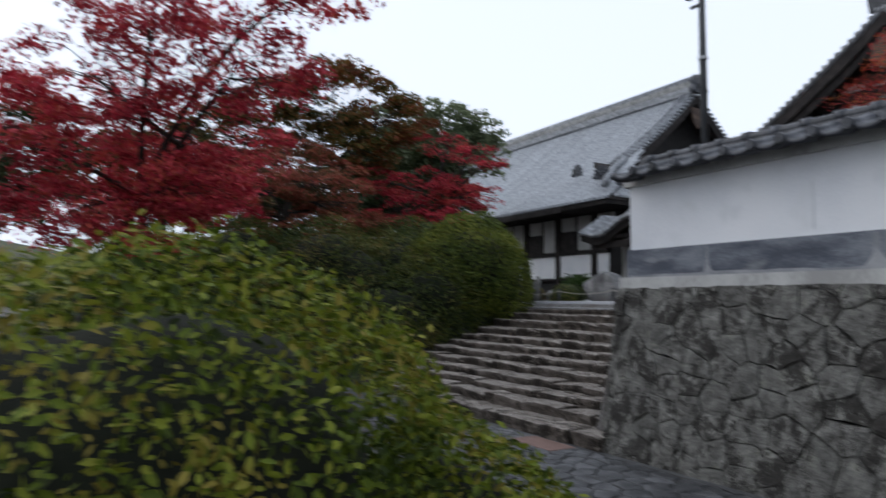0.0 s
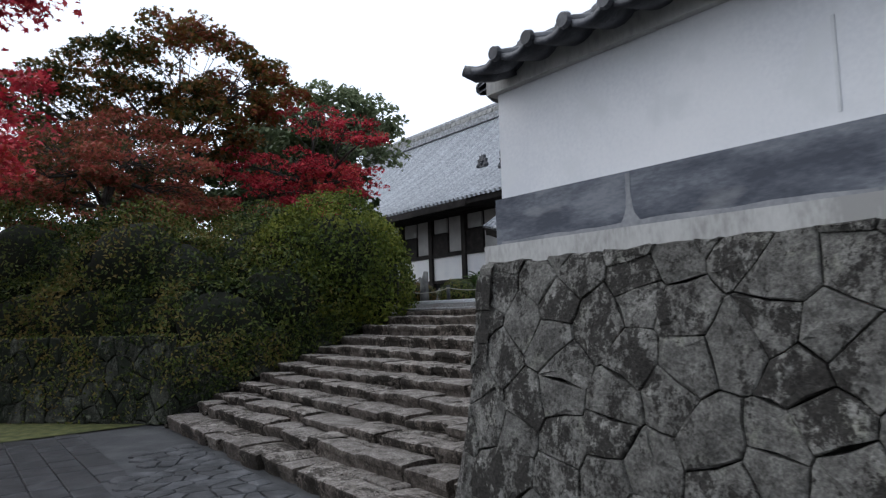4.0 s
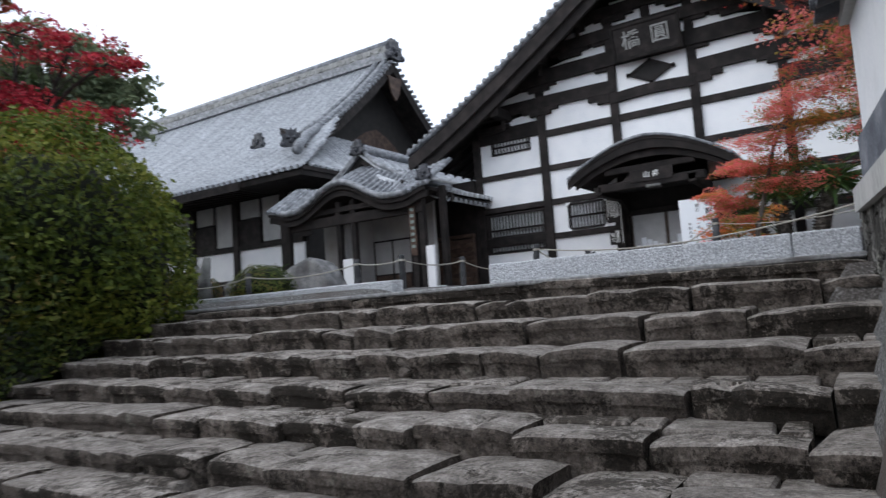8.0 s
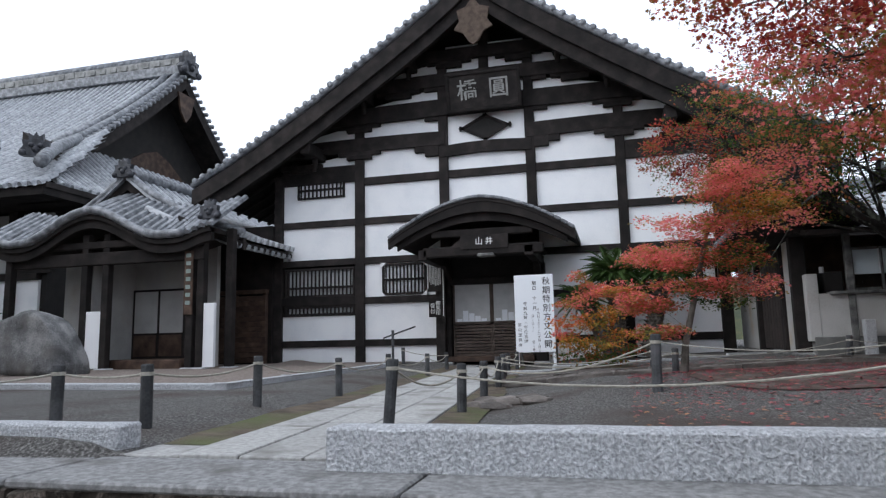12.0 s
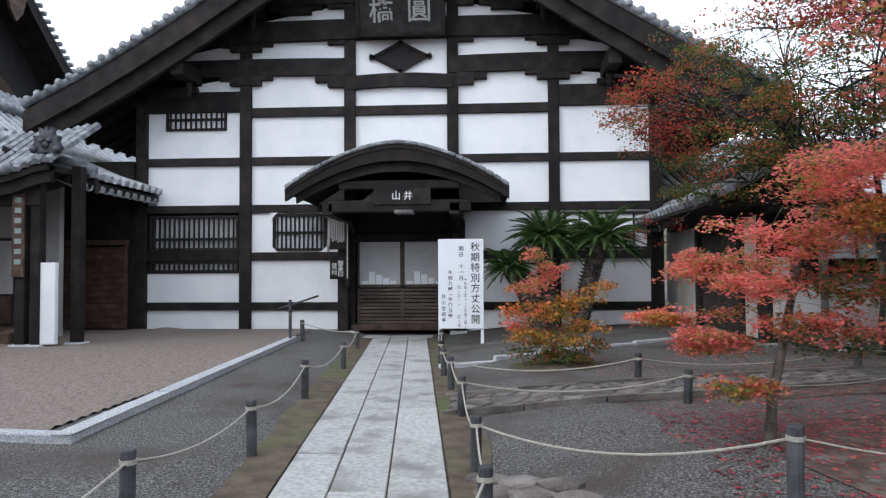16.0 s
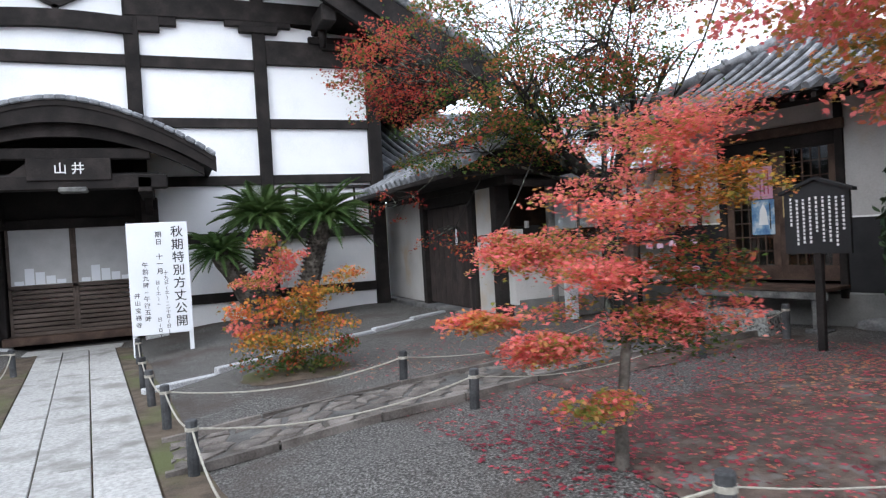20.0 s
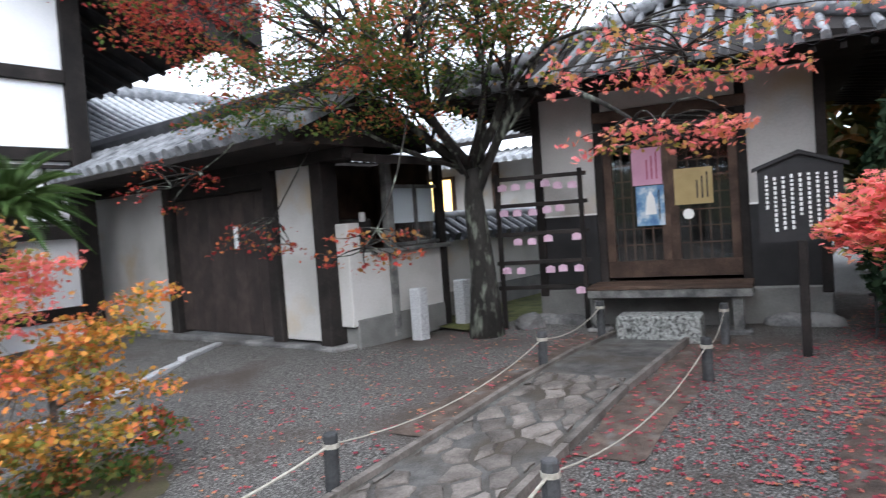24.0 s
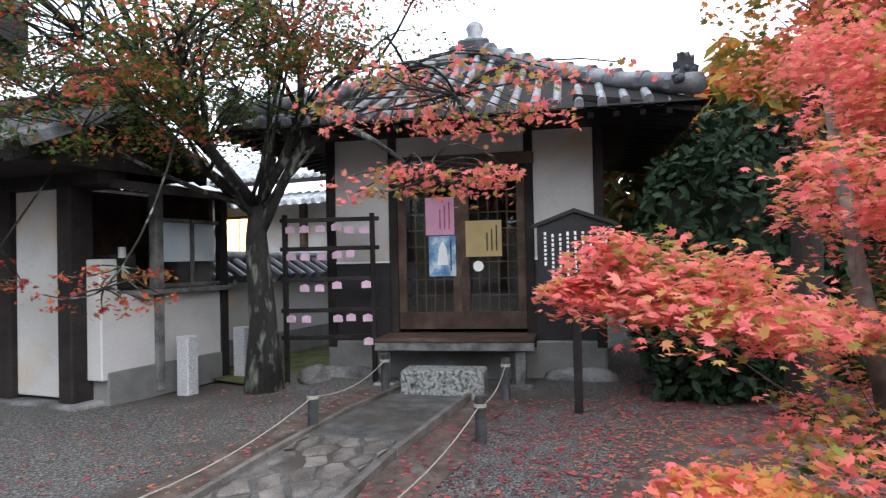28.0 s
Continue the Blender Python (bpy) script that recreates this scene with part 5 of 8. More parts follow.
HPROF = [(10.8 * t, -(RZ - EZ) * (t ** .92) - .42 * math.sin(math.pi * t)) for t in [i / 12 for i in range(13)]]
hip_d = lambda s: 0 if s < 27.4 else (4.6 + (s - 27.4) / 3.45 * 6.15)
tiled_slope("front_tiles", hall, (-43, RY, RZ), (1, 0, 0), (0, -1, 0), 30.6, HPROF, .34, TILE_PALE, .09, "wide grey round-tile front slope", trim=hip_d)
part("front_deck", extruded([(RY, RZ - .25)] + [(RY - d, RZ + z - .12) for d, z in HPROF] + [(RY - d, RZ + z - .40) for d, z in HPROF[::-1]], "x", -43, RX + .1), WOOD, hall)
part("back_deck", extruded([(RY, RZ - .25)] + [(RY + d, RZ + z - .12) for d, z in HPROF] + [(RY + d, RZ + z - .40) for d, z in HPROF[::-1]], "x", -43, RX + .1), WOOD, hall)
part("eave_deck", extruded([(x, EZ - .06) for x in (-43, EX)] + [(EX, EZ - .3), (-43, EZ - .3)], "y", EY + .1, EY + 2.4), WOOD, hall)
# side hip
SPROF = [(3.45 * i / 6, -2.65 * (i / 6) + .15 * math.sin(math.pi * i / 6) * -1) for i in range(7)]
side_trim = lambda s: max(0, 3.45 * (1 - s / 4.6)) if s < 4.6 else 0
tiled_slope("side_tiles", hall, (RX - .05, EY + .1, EZ + 2.75), (0, 1, 0), (1, 0, 0), 20, SPROF, .34, TILE_PALE, .09, "grey round-tile side hip", trim=side_trim)
part("side_deck", extruded([(RX - .05, EZ + 2.6), (EX, EZ - .02), (EX, EZ - .3), (RX - .05, EZ + 2.3)], "y", EY + 2.5, EY + 20), WOOD, hall)
# rake edges of the gable
for sgn in (-1, 1):
    pr = [(RY + sgn * d, RZ + z) for d, z in HPROF if d < 7.0]
    part("rake_ridge", tube([(RX - .15, y, z + .12) for y, z in pr], .17, 8), TILE, hall, smooth=True)
    part("rake_ridge", tube([(RX - .75, y, z + .16) for y, z in pr], .15, 8), TILE, hall, smooth=True)
    part("verge_board", extruded([(y, z - .10) for y, z in pr] + [(y, z - .70) for y, z in pr[::-1]], "x", RX + .0, RX + .12), WOOD, hall)
    for i in range(26):
        t = i / 25
        k = t * (len(pr) - 1)
        j = min(int(k), len(pr) - 2)
        y, z = pr[j][0] + (pr[j + 1][0] - pr[j][0]) * (k - j), pr[j][1] + (pr[j + 1][1] - pr[j][1]) * (k - j)
        part("verge_tile", tube([(RX - .1, y, z + .02), (RX + .28, y, z - .02)], .10, 8), TILE, hall, smooth=True)
# Gable wall near-black: shade of the deep gable painted as colour.
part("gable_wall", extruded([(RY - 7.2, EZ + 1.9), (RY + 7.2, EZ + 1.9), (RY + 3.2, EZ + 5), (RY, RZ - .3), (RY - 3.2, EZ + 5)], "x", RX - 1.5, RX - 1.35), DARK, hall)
part("gable_carving", extruded([(RY - 2.2, EZ + 3.2), (RY - 1.0, EZ + 3.0), (RY, EZ + 3.25), (RY + 1.0, EZ + 3.0), (RY + 2.2, EZ + 3.2), (RY + .9, EZ + 4.0), (RY, EZ + 4.3), (RY - .9, EZ + 4.0)], "x", RX - 1.36, RX - 1.28), BROWN, hall)
part("gable_pendant", extruded([(RY - .6, 12.1), (RY + .6, 12.1), (RY + .35, 11.2), (RY, 10.8), (RY - .35, 11.2)], "x", RX + .1, RX + .2), BROWN, hall, "carved gable pendant")
# main ridge in courses with relief panels
part("ridge_base", box(-43.2, RY - .35, RZ - .1, RX + .15, RY + .35, RZ + .35, .03), TILE, hall)
part("ridge_band", box(-43.2, RY - .24, RZ + .35, RX + .1, RY + .24, RZ + .75, .02), mat("ridge_clay", [(.16, .16, .155), (.27, .27, .26), (.36, .36, .35)], 3, 30, .85, .6), hall)
part("ridge_cap", tube([(-43.2, RY, RZ + .83), (RX + .15, RY, RZ + .83)], .24, 10), TILE, hall, smooth=True)
for i in range(46):
    x = -43 + i * .6
    part("ridge_relief", box(x, RY - .29, RZ + .42, x + .34, RY - .23, RZ + .68, .02), MATS["ridge_clay"], hall)


def ogre(at, s, rz=0):
    """A ridge-end tile: face plate with horns and curls."""
    m = Matrix.Translation(at) @ Matrix.Rotation(radians(rz), 4, "Z") @ Matrix.Scale(s, 4)
    o = [(-.5, 0), (.5, 0), (.62, .25), (.48, .45), (.55, .7), (.28, .72), (.3, 1.05), (.12, .9), (0, 1.1), (-.12, .9), (-.3, 1.05), (-.28, .72), (-.55, .7), (-.48, .45), (-.62, .25)]
    bm = extruded(o, "y", -.14, .14)
    for x, z, r in ((-.18, .5, .12), (.18, .5, .12), (0, .3, .16), (-.5, .12, .16), (.5, .12, .16)):
        own = bmesh.new()
        bmesh.ops.create_icosphere(own, subdivisions=2, radius=r)
        own.transform(Matrix.Translation((x, -.14, z)))
        join(bm, own)
    bm.transform(m)
    return bm


part("ridge_ogre", ogre((RX + .25, RY, RZ - .1), 1.05, 90), TILE_DARK, hall, "ridge-end tile with curls", smooth=False)
part("rake_ogre", ogre((-17.6, .9, 7.38), .62), TILE_DARK, hall, "ridge-end tile with curls")
# corner ridge down the hip
hip = [(RX + .05, 2.75, EZ + 3.0), (-14.8, 1.0, EZ + 2.15), (-13.8, -.35, EZ + 1.45), (-12.7, -1.7, EZ + .72)]
part("hip_ridge", tube(hip, .2, 8), TILE, hall, smooth=True)
part("hip_ogre", ogre((-14.0, -.65, EZ + 1.25), .70, 38), TILE_DARK, hall, "ridge-end tile with curls")
# eave ends and rafters
for i in range(86):
    x = -42.6 + i * .355
    part("eave_rafter", box(x, EY + .15, EZ - .36 + lift(x) * .6, x + .12, EY + 2.3, EZ - .20 + lift(x) * .6), WOOD, hall)
part("eave_board", box(-43, EY + .05, EZ - .2, -16, EY + .18, EZ - .05, .01), WOOD, hall)
for i in range(24):
    y = EY + 1 + i * .75
    part("eave_rafter", box(EX - 1.9, y, EZ - .30, EX - .1, y + .12, EZ - .16), WOOD, hall)
# walls: dark frame with white panels
WY = -.1
part("core_wall", box(-43, WY + .15, 0, -14.0, 18, 5.0), DARK, hall)
for i in range(10):
    x = -15.2 - i * 2.95
    part("post", box(x - .16, WY - .1, .25, x + .16, WY + .2, 5.0, .015), WOOD, hall)
    part("white_panel", box(x + .16, WY + .04, 1.5, x + 2.79, WY + .14, 2.75) if i else box(x + .16, WY + .04, 1.5, -14.2, WY + .14, 2.75), PLASTER, hall)
    part("dark_window", box(x + .16, WY + .0, 2.95, x + 1.5, WY + .14, 4.0), WOOD, hall)
    part("small_panel", box(x + .3, WY + .03, 4.1, x + 1.4, WY + .14, 4.85), SHADE_PLASTER, hall)
    part("white_panel", box(x + 1.65, WY + .03, 3.0, x + 2.7, WY + .14, 4.85) if i else box(x + .9, WY + .03, 3.0, x + 1.0, WY + .14, 4.85), SHADE_PLASTER, hall)
part("rail", box(-43, WY - .06, 2.75, -14.2, WY + .18, 2.95, .01), WOOD, hall)
part("rail", box(-43, WY - .06, 1.35, -14.2, WY + .18, 1.5, .01), WOOD, hall)
part("plinth", box(-43, WY - .2, .0, -14, WY + .2, .3, .03), GRANITE, hall)

# ---- the side porch between the halls ----
part("link_wall", box(-8.6, -.2, .0, -6.1, -.05, 3.9), WOOD, hall, "dark timber link between the halls")
porch = thing("side_porch", (-8.6, -2, 0), "tiled entrance porch with a cusped gable between the halls", "porch")
PX, PY = -8.87, -3.9
L, R = -12.0, -5.6


def cusp(x):
    """The front eave line: level wings with a cusped hump in the middle."""
    u = (x - PX) / 2.0
    hump = .70 * (0.5 + 0.5 * math.cos(math.pi * u)) if abs(u) < 1 else 0
    edge = .22 * smooth(.72, 1.0, abs((x - (L + R) / 2) / ((R - L) / 2)))
    return 3.02 + hump + edge


xs = [L + (R - L) * i / 40 for i in range(41)]
part("cusp_board", extruded([(x, cusp(x) - .02) for x in xs] + [(x, cusp(x) - .30) for x in xs[::-1]], "y", PY + .02, PY + .14), WOOD, porch)
part("eave_deck", extruded([(x, cusp(x) + .0) for x in xs] + [(x, cusp(x) - .10) for x in xs[::-1]], "y", PY - .05, PY + 1.2), WOOD, porch)
# front skirt of tiles that follows the cusp
sv, sf = [], []
rows, r = 34, .085
for i in range(rows + 1):
    x = L + (R - L) * i / rows
    k0 = len(sv)
    pr = []
    for t in (0, .25, .5, .75, 1):
        y = PY - .08 + 1.5 * t
        z = cusp(x) + .04 + t * (1.0 - .35 * (cusp(x) - 3.02))
        pr.append((y, z))
    for y, z in pr:
        for u, h in ((-r, -.02), (-r * .7, r * .6), (0, r * .9), (r * .7, r * .6), (r, -.02)):
            sv.append((x + u, y - h * .4, z + h))
    for a in range(4):
        for b in range(4):
            q = k0 + a * 5 + b
            sf.append((q, q + 1, q + 6, q + 5))
    sf.append(tuple(range(k0, k0 + 5)))
    if i < rows:
        x2 = L + (R - L) * (i + 1) / rows
        k1 = len(sv)
        for t in (0, .25, .5, .75, 1):
            for xx in (x, x2):
                sv.append((xx, PY - .08 + 1.5 * t, cusp(xx) + .03 + t * (1.0 - .35 * (cusp(xx) - 3.02))))
        for a in range(4):
            q = k1 + a * 2
            sf.append((q, q + 1, q + 3, q + 2))
part("skirt_tiles", raw("skirt_tiles", sv, sf, TILE), TILE, porch, "curved tiled skirt roof")
part("cusp_roll", tube([(x, PY - .06, cusp(x) + .12) for x in xs[4:-4]], .10, 8), TILE, porch, smooth=True)
# the small gable behind
GPX, GZ, GY = -8.95, 4.98, -2.3
GPROF = [(0, 0), (.7, -.56), (1.5, -1.02), (2.5, -1.46), (3.4, -1.76)]
for sgn in (-1, 1):
    tiled_slope("gable_tiles", porch, (GPX, GY - .35, GZ), (0, 1, 0), (sgn, 0, 0), 5.2, GPROF, .30, TILE_PALE if sgn > 0 else TILE, .08, "small gable roof slope")
    part("verge_board", extruded([(GPX + sgn * d, GZ + z - .04) for d, z in GPROF] + [(GPX + sgn * d, GZ + z - .34) for d, z in GPROF[::-1]], "y", GY - .3, GY - .18), WOOD, porch)
    part("verge_roll", tube([(GPX + sgn * d, GY - .33, GZ + z + .08) for d, z in GPROF], .11, 8), TILE, porch, smooth=True)
part("gable_fill", extruded([(GPX - 2.4, GZ - 1.9), (GPX + 2.4, GZ - 1.9), (GPX, GZ - .15)], "y", GY, GY + .1), WOOD, porch)
part("gable_ridge", tube([(GPX, GY - .4, GZ + .12), (GPX, GY + 4.8, GZ + .12)], .16, 8), TILE, porch, smooth=True)
part("gable_ogre", ogre((GPX, GY - .45, GZ - .05), .46), TILE_DARK, porch)
part("corner_ogre", ogre((R - .1, PY + .1, 3.45), .42), TILE_DARK, porch)
part("low_roof", extruded([(-6.9, 3.70), (-5.62, 3.10), (-5.62, 2.98), (-6.9, 3.52)], "y", PY + .6, 1.5), WOOD, porch)
tiled_slope("lean_to_tiles", porch, (-7.9, PY + .75, 3.98), (0, 1, 0), (1, 0, 0), 3.6, [(0, 0), (1.2, -.55), (2.3, -1.0)], .30, TILE_PALE, .08, "lean-to roof slope")
# posts, walls and screens
for x, y in ((-11.3, -3.7), (-9.15, -3.6), (-8.55, -3.6), (-5.98, -3.6), (-5.5, -3.2), (-6.25, -3.6)):
    part("post", box(x - .09, y - .09, .05, x + .09, y + .09, 3.3, .012), WOOD, porch)
    part("base_stone", box(x - .16, y - .16, .0, x + .16, y + .16, .12, .02), GRANITE, porch)
part("head_beam", box(-11.4, -3.72, 2.55, -5.9, -3.55, 2.85, .015), WOOD, porch)
part("head_beam", box(-11.4, -3.70, 2.95, -5.9, -3.58, 3.12, .015), WOOD, porch)
part("white_wing", box(-5.95, -3.66, .12, -5.62, -3.56, 1.55, .01), PLASTER, porch)
part("white_wing", box(-9.1, -3.66, .12, -8.62, -3.56, 1.45, .01), PLASTER, porch)
# Porch walls use the plaster with the deep roof's shade painted in.
part("inner_wall", box(-11.4, -1.9, 0, -6.72, -1.75, 3.4), SHADE_PLASTER, porch)
part("side_wall", box(-9.28, -3.4, .1, -9.15, -1.9, 2.9), SHADE_PLASTER, porch)
part("screen_door", box(-9.14, -1.98, .3, -7.55, -1.9, 2.08, .01), WOOD, porch)
for a in (-9.06, -8.3):
    part("screen_paper", box(a, -2.0, .95, a + .68, -1.97, 2.02), SHADE_PLASTER, porch)
    part("screen_board", box(a, -2.0, .36, a + .66, -1.97, .90), BROWN, porch)
part("floor_step", box(-9.1, -3.3, .05, -6.7, -1.9, .30, .03), BROWN, porch)
part("post_board", box(-6.36, -3.75, 1.3, -6.14, -3.71, 2.75, .004), BROWN, porch, "narrow lettered board")
for i in range(7):
    part("letter_bar", box(-6.31, -3.757, 2.6 - i * .18, -6.19, -3.748, 2.69 - i * .18), mat("green_letters", [(.20, .26, .24), (.26, .32, .30)], 4, 30, .8, 0) if "green_letters" not in MATS else MATS["green_letters"], porch)
# slatted fence panel beside the porch
fence = thing("slatted_fence", (-7.1, -.4, .1), "brown horizontal slatted timber fence", "fence")
for x in (-8.05, -7.1, -6.2):
    part("fence_post", box(x - .05, -.42, .05, x + .05, -.30, 2.1, .01), BROWN, fence)
for i in range(13):
    part("slat", box(-8.1, -.45, .12 + i * .14, -6.15, -.42, .252 + i * .14, .008), BROWN, fence)
part("fence_cap", box(-8.15, -.48, 1.98, -6.13, -.3, 2.1, .01), BROWN, fence)

# ---- gate wall at the side of the kitchen hall ----
gate = thing("side_gate", (6.2, -2.3, .2), "roofed plaster gate wall with a dark timber door", "gate")
GX = 6.08
part("plaster_panel", box(GX, -1.42, .28, GX + .14, .9, 2.25), CREAM, gate, "pale plaster panel")
part("plaster_panel", box(GX - .02, -4.42, .30, GX + .14, -3.80, 2.2, .01), CREAM, gate, "pale plaster panel")
part("sill_stone", box(GX - .16, -4.75, .12, GX + .3, .4, .27, .02), ROCK, gate)
for y in (-1.52, -3.70, -4.52):
    part("post", box(GX - .08, y - .09, .2, GX + .16, y + .09, 2.35, .012), WOOD, gate)
part("lintel", box(GX - .06, -3.6, 2.02, GX + .16, -1.5, 2.22, .01), WOOD, gate)
GATE_WOOD = mat("gate_board", [(.016, .011, .010), (.030, .021, .019), (.05, .036, .032)], 4, 60, .75, .3, obj=.15)
leaf_ob = part("door_leaf", box(GX + .02, -3.6, .3, GX + .07, -1.6, 2.02, .006), GATE_WOOD, gate, "dark brown boarded door")
for i in range(8):
    part("board", box(GX + .005, -3.58 + i * .245, .32, GX + .02, -3.345 + i * .245, 2.0, .005), GATE_WOOD, leaf_ob)
part("paper_slip", box(GX - .004, -2.98, 1.35, GX + .004, -2.9, 1.62), SIGN_WHITE, leaf_ob)
part("wall_plate", box(GX - .1, -5.0, 2.2, GX + .2, .5, 2.36, .01), WOOD, gate)
for side in (-1, 1):
    tiled_slope("gate_tiles", gate, (GX + .06, -5.15, 2.92), (0, 1, 0), (side, 0, 0), 5.9, [(0, 0), (.45, -.26), (.95, -.48)], .26, TILE, .07, "grey tiled gate roof")
part("roof_deck", extruded([(GX - .9, 2.38), (GX + .06, 2.84), (GX + 1.0, 2.38), (GX + 1.0, 2.32), (GX - .9, 2.32)], "y", -5.05, .6), WOOD, gate)
part("ridge", tube([(GX + .06, -5.2, 3.0), (GX + .06, .7, 3.0)], .12, 8), TILE_DARK, gate, smooth=True)
part("verge_board", extruded([(GX - .95, 2.44), (GX + .06, 2.92), (GX + 1.05, 2.44), (GX + 1.05, 2.28), (GX + .06, 2.70), (GX - .95, 2.28)], "y", -5.14, -5.04), WOOD, gate)
for i in range(9):
    part("rafter", box(GX - .85, -4.9 + i * .6, 2.33, GX + .9, -4.82 + i * .6, 2.40), WOOD, gate)

# ticket booth wall with a glazed window
booth = thing("booth_wall", (6.9, -4.8, .2), "low pale plaster wall with a glazed window box", "wall")
BY = -4.78
part("base", box(6.22, BY - .02, .2, 7.72, BY + .2, .52, .01), mat("grey_base", [(.12, .12, .115), (.20, .20, .19)], 3, 50, .9, .3), booth)
part("plaster", box(6.22, BY, .52, 7.72, BY + .16, 1.22), CREAM, booth)
part("plaster", box(6.16, BY - .01, .45, 6.34, BY + .2, 1.55, .01), CREAM, booth)
part("counter", box(6.5, BY - .12, 1.20, 7.75, BY + .18, 1.25, .008), SILVER, booth, "grey weathered counter board")
GLASS = bpy.data.materials.new("window_glass")
GLASS.use_nodes = True
gb = GLASS.node_tree.nodes["Principled BSDF"]
gb.inputs["Roughness"].default_value, gb.inputs["Transmission Weight"].default_value, gb.inputs["IOR"].default_value = .03, 1.0, 1.45
gb.inputs["Base Color"].default_value = (.86, .92, .94, 1)
for a, b in ((6.86, 7.26), (7.29, 7.70)):
    w = part("pane_frame", box(a, BY, 1.26, b, BY + .04, 1.30, .004), SILVER, booth)
    part("frame", box(a, BY, 1.92, b, BY + .04, 1.96, .004), SILVER, w)
    part("frame", box(a, BY, 1.30, a + .035, BY + .04, 1.92, .004), SILVER, w)
    p = part("pane", box(a + .03, BY + .015, 1.3, b, BY + .021, 1.92), GLASS, w)
    p.visible_shadow = False
# Added white sheet: imitates the sky reflected in the upper panes.
part("blind", box(6.9, BY + .06, 1.52, 7.68, BY + .066, 1.93), PLASTER, booth, "pale sheet standing for the sky's reflection in the glass")
part("booth_back", box(6.24, BY + 1.1, .5, 7.8, BY + 1.15, 2.3), BROWN, booth)
part("booth_side", box(7.72, BY + .16, .5, 7.78, BY + 1.1, 2.3), BROWN, booth)
part("counter_lamp", tube([(6.42, BY + .02, 1.56), (6.42, BY + .02, 1.66)], .035, 12), SHADE_PLASTER, booth, "small white lamp box")
part("shelf_box", box(6.5, BY + .25, 1.25, 6.8, BY + .6, 1.6, .02), DARK, booth)
for x in (6.82, 7.74):
    part("post", box(x - .05, BY - .04, .25, x + .05, BY + .06, 2.25, .008), WOOD if x != 6.82 else SILVER, booth)
part("roof", extruded([(BY - .55, 2.2), (BY + 1.2, 2.5), (BY + 1.2, 2.42), (BY - .55, 2.12)], "x", 6.1, 7.9), WOOD, booth)
for x, y in ((6.95, -5.02), (7.85, -4.95)):
    st = single("stone_post", box(x - .075, y - .075, .15, x + .075, y + .075, .78, .012), GRANITE, "short square granite post beside the booth wall", "post", "stone posts")

# low wall with coping that runs on behind the small hall
low_wall = thing("wall_low", (11, -4.3, .2), "low pale wall with dark tile coping behind the small hall", "wall", kind="structure")
part("footing", box(7.8, -4.36, .2, 17, -4.1, .55, .01), MATS["grey_base"], low_wall)
part("plaster", box(7.8, -4.32, .55, 17, -4.14, 1.42), CREAM, low_wall)
tiled_slope("coping_tiles", low_wall, (7.8, -4.23, 1.54), (1, 0, 0), (0, -1, 0), 9.2, [(0, 0), (.2, -.12), (.4, -.24)], .24, TILE_DARK, .065, "dark glazed coping tiles")
part("coping_ridge", tube([(7.8, -4.23, 1.58), (17, -4.23, 1.58)], .07, 8), TILE_PALE, low_wall, smooth=True)
moss_bank = part("moss_bank", raw("moss_bank", [(7.4, -5.4, .235), (17, -6.0, .235), (17, -4.3, .25), (7.6, -4.4, .25)], [(0, 1, 2, 3)], MOSS), MOSS)
tagged(moss_bank, "green moss along the low wall", "moss", kind="structure")

# hall behind the side gate
rear = thing("rear_hall", (11, 3, .2), "pale-tiled hall behind the side gate", "temple building")
part("wall", box(8.3, 1.6, .2, 14.8, 1.8, 3.2), CREAM, rear)
for i in range(5):
    part("post", box(8.3 + i * 1.62, 1.54, .2, 8.48 + i * 1.62, 1.82, 3.2, .01), WOOD, rear)
part("rail", box(8.3, 1.55, 2.2, 14.8, 1.7, 2.36, .008), WOOD, rear)
part("roof_deck", extruded([(1.0, 2.98), (5.6, 4.82), (9.6, 3.0), (9.6, 2.9), (5.6, 4.66), (1.0, 2.86)], "x", 5.85, 15.0), WOOD, rear)
tiled_slope("roof_tiles", rear, (5.8, 5.6, 4.95), (1, 0, 0), (0, -1, 0), 9.2, profile_curve(4.65, 1.88, .12), .24, TILE_PALE, .07, "pale grey round-tile slope")
part("ridge", tube([(5.8, 5.6, 5.05), (15.0, 5.6, 5.05)], .2, 8), TILE, rear, smooth=True)

# lit house behind the wall
house = thing("lodging_house", (16, -.5, .2), "white-walled tiled house with a lit window behind the wall", "house")
part("wall", box(15.6, -2.2, .2, 15.8, 5, 3.0), CREAM, house)
part("gable_wall", box(15.6, -3.6, .2, 20, -3.4, 3.6), PLASTER, house)
GLOW = bpy.data.materials.new("lit_paper")
GLOW.use_nodes = True
ge = GLOW.node_tree.nodes["Principled BSDF"]
ge.inputs["Base Color"].default_value = (.35, .24, .10, 1)
ge.inputs["Emission Color"].default_value = (1.0, .68, .26, 1)
ge.inputs["Emission Strength"].default_value = 2.2
win = part("window", box(15.5, .92, 1.55, 15.62, 2.1, 2.72, .01), BROWN, house, "warm lit paper window")
part("pane", box(15.47, 1.0, 1.62, 15.51, 1.48, 2.64), GLOW, win)
part("pane", box(15.47, 1.54, 1.62, 15.51, 2.02, 2.64), GLOW, win)
part("post", box(15.45, -.5, .2, 15.6, -.35, 3.0), BROWN, house)
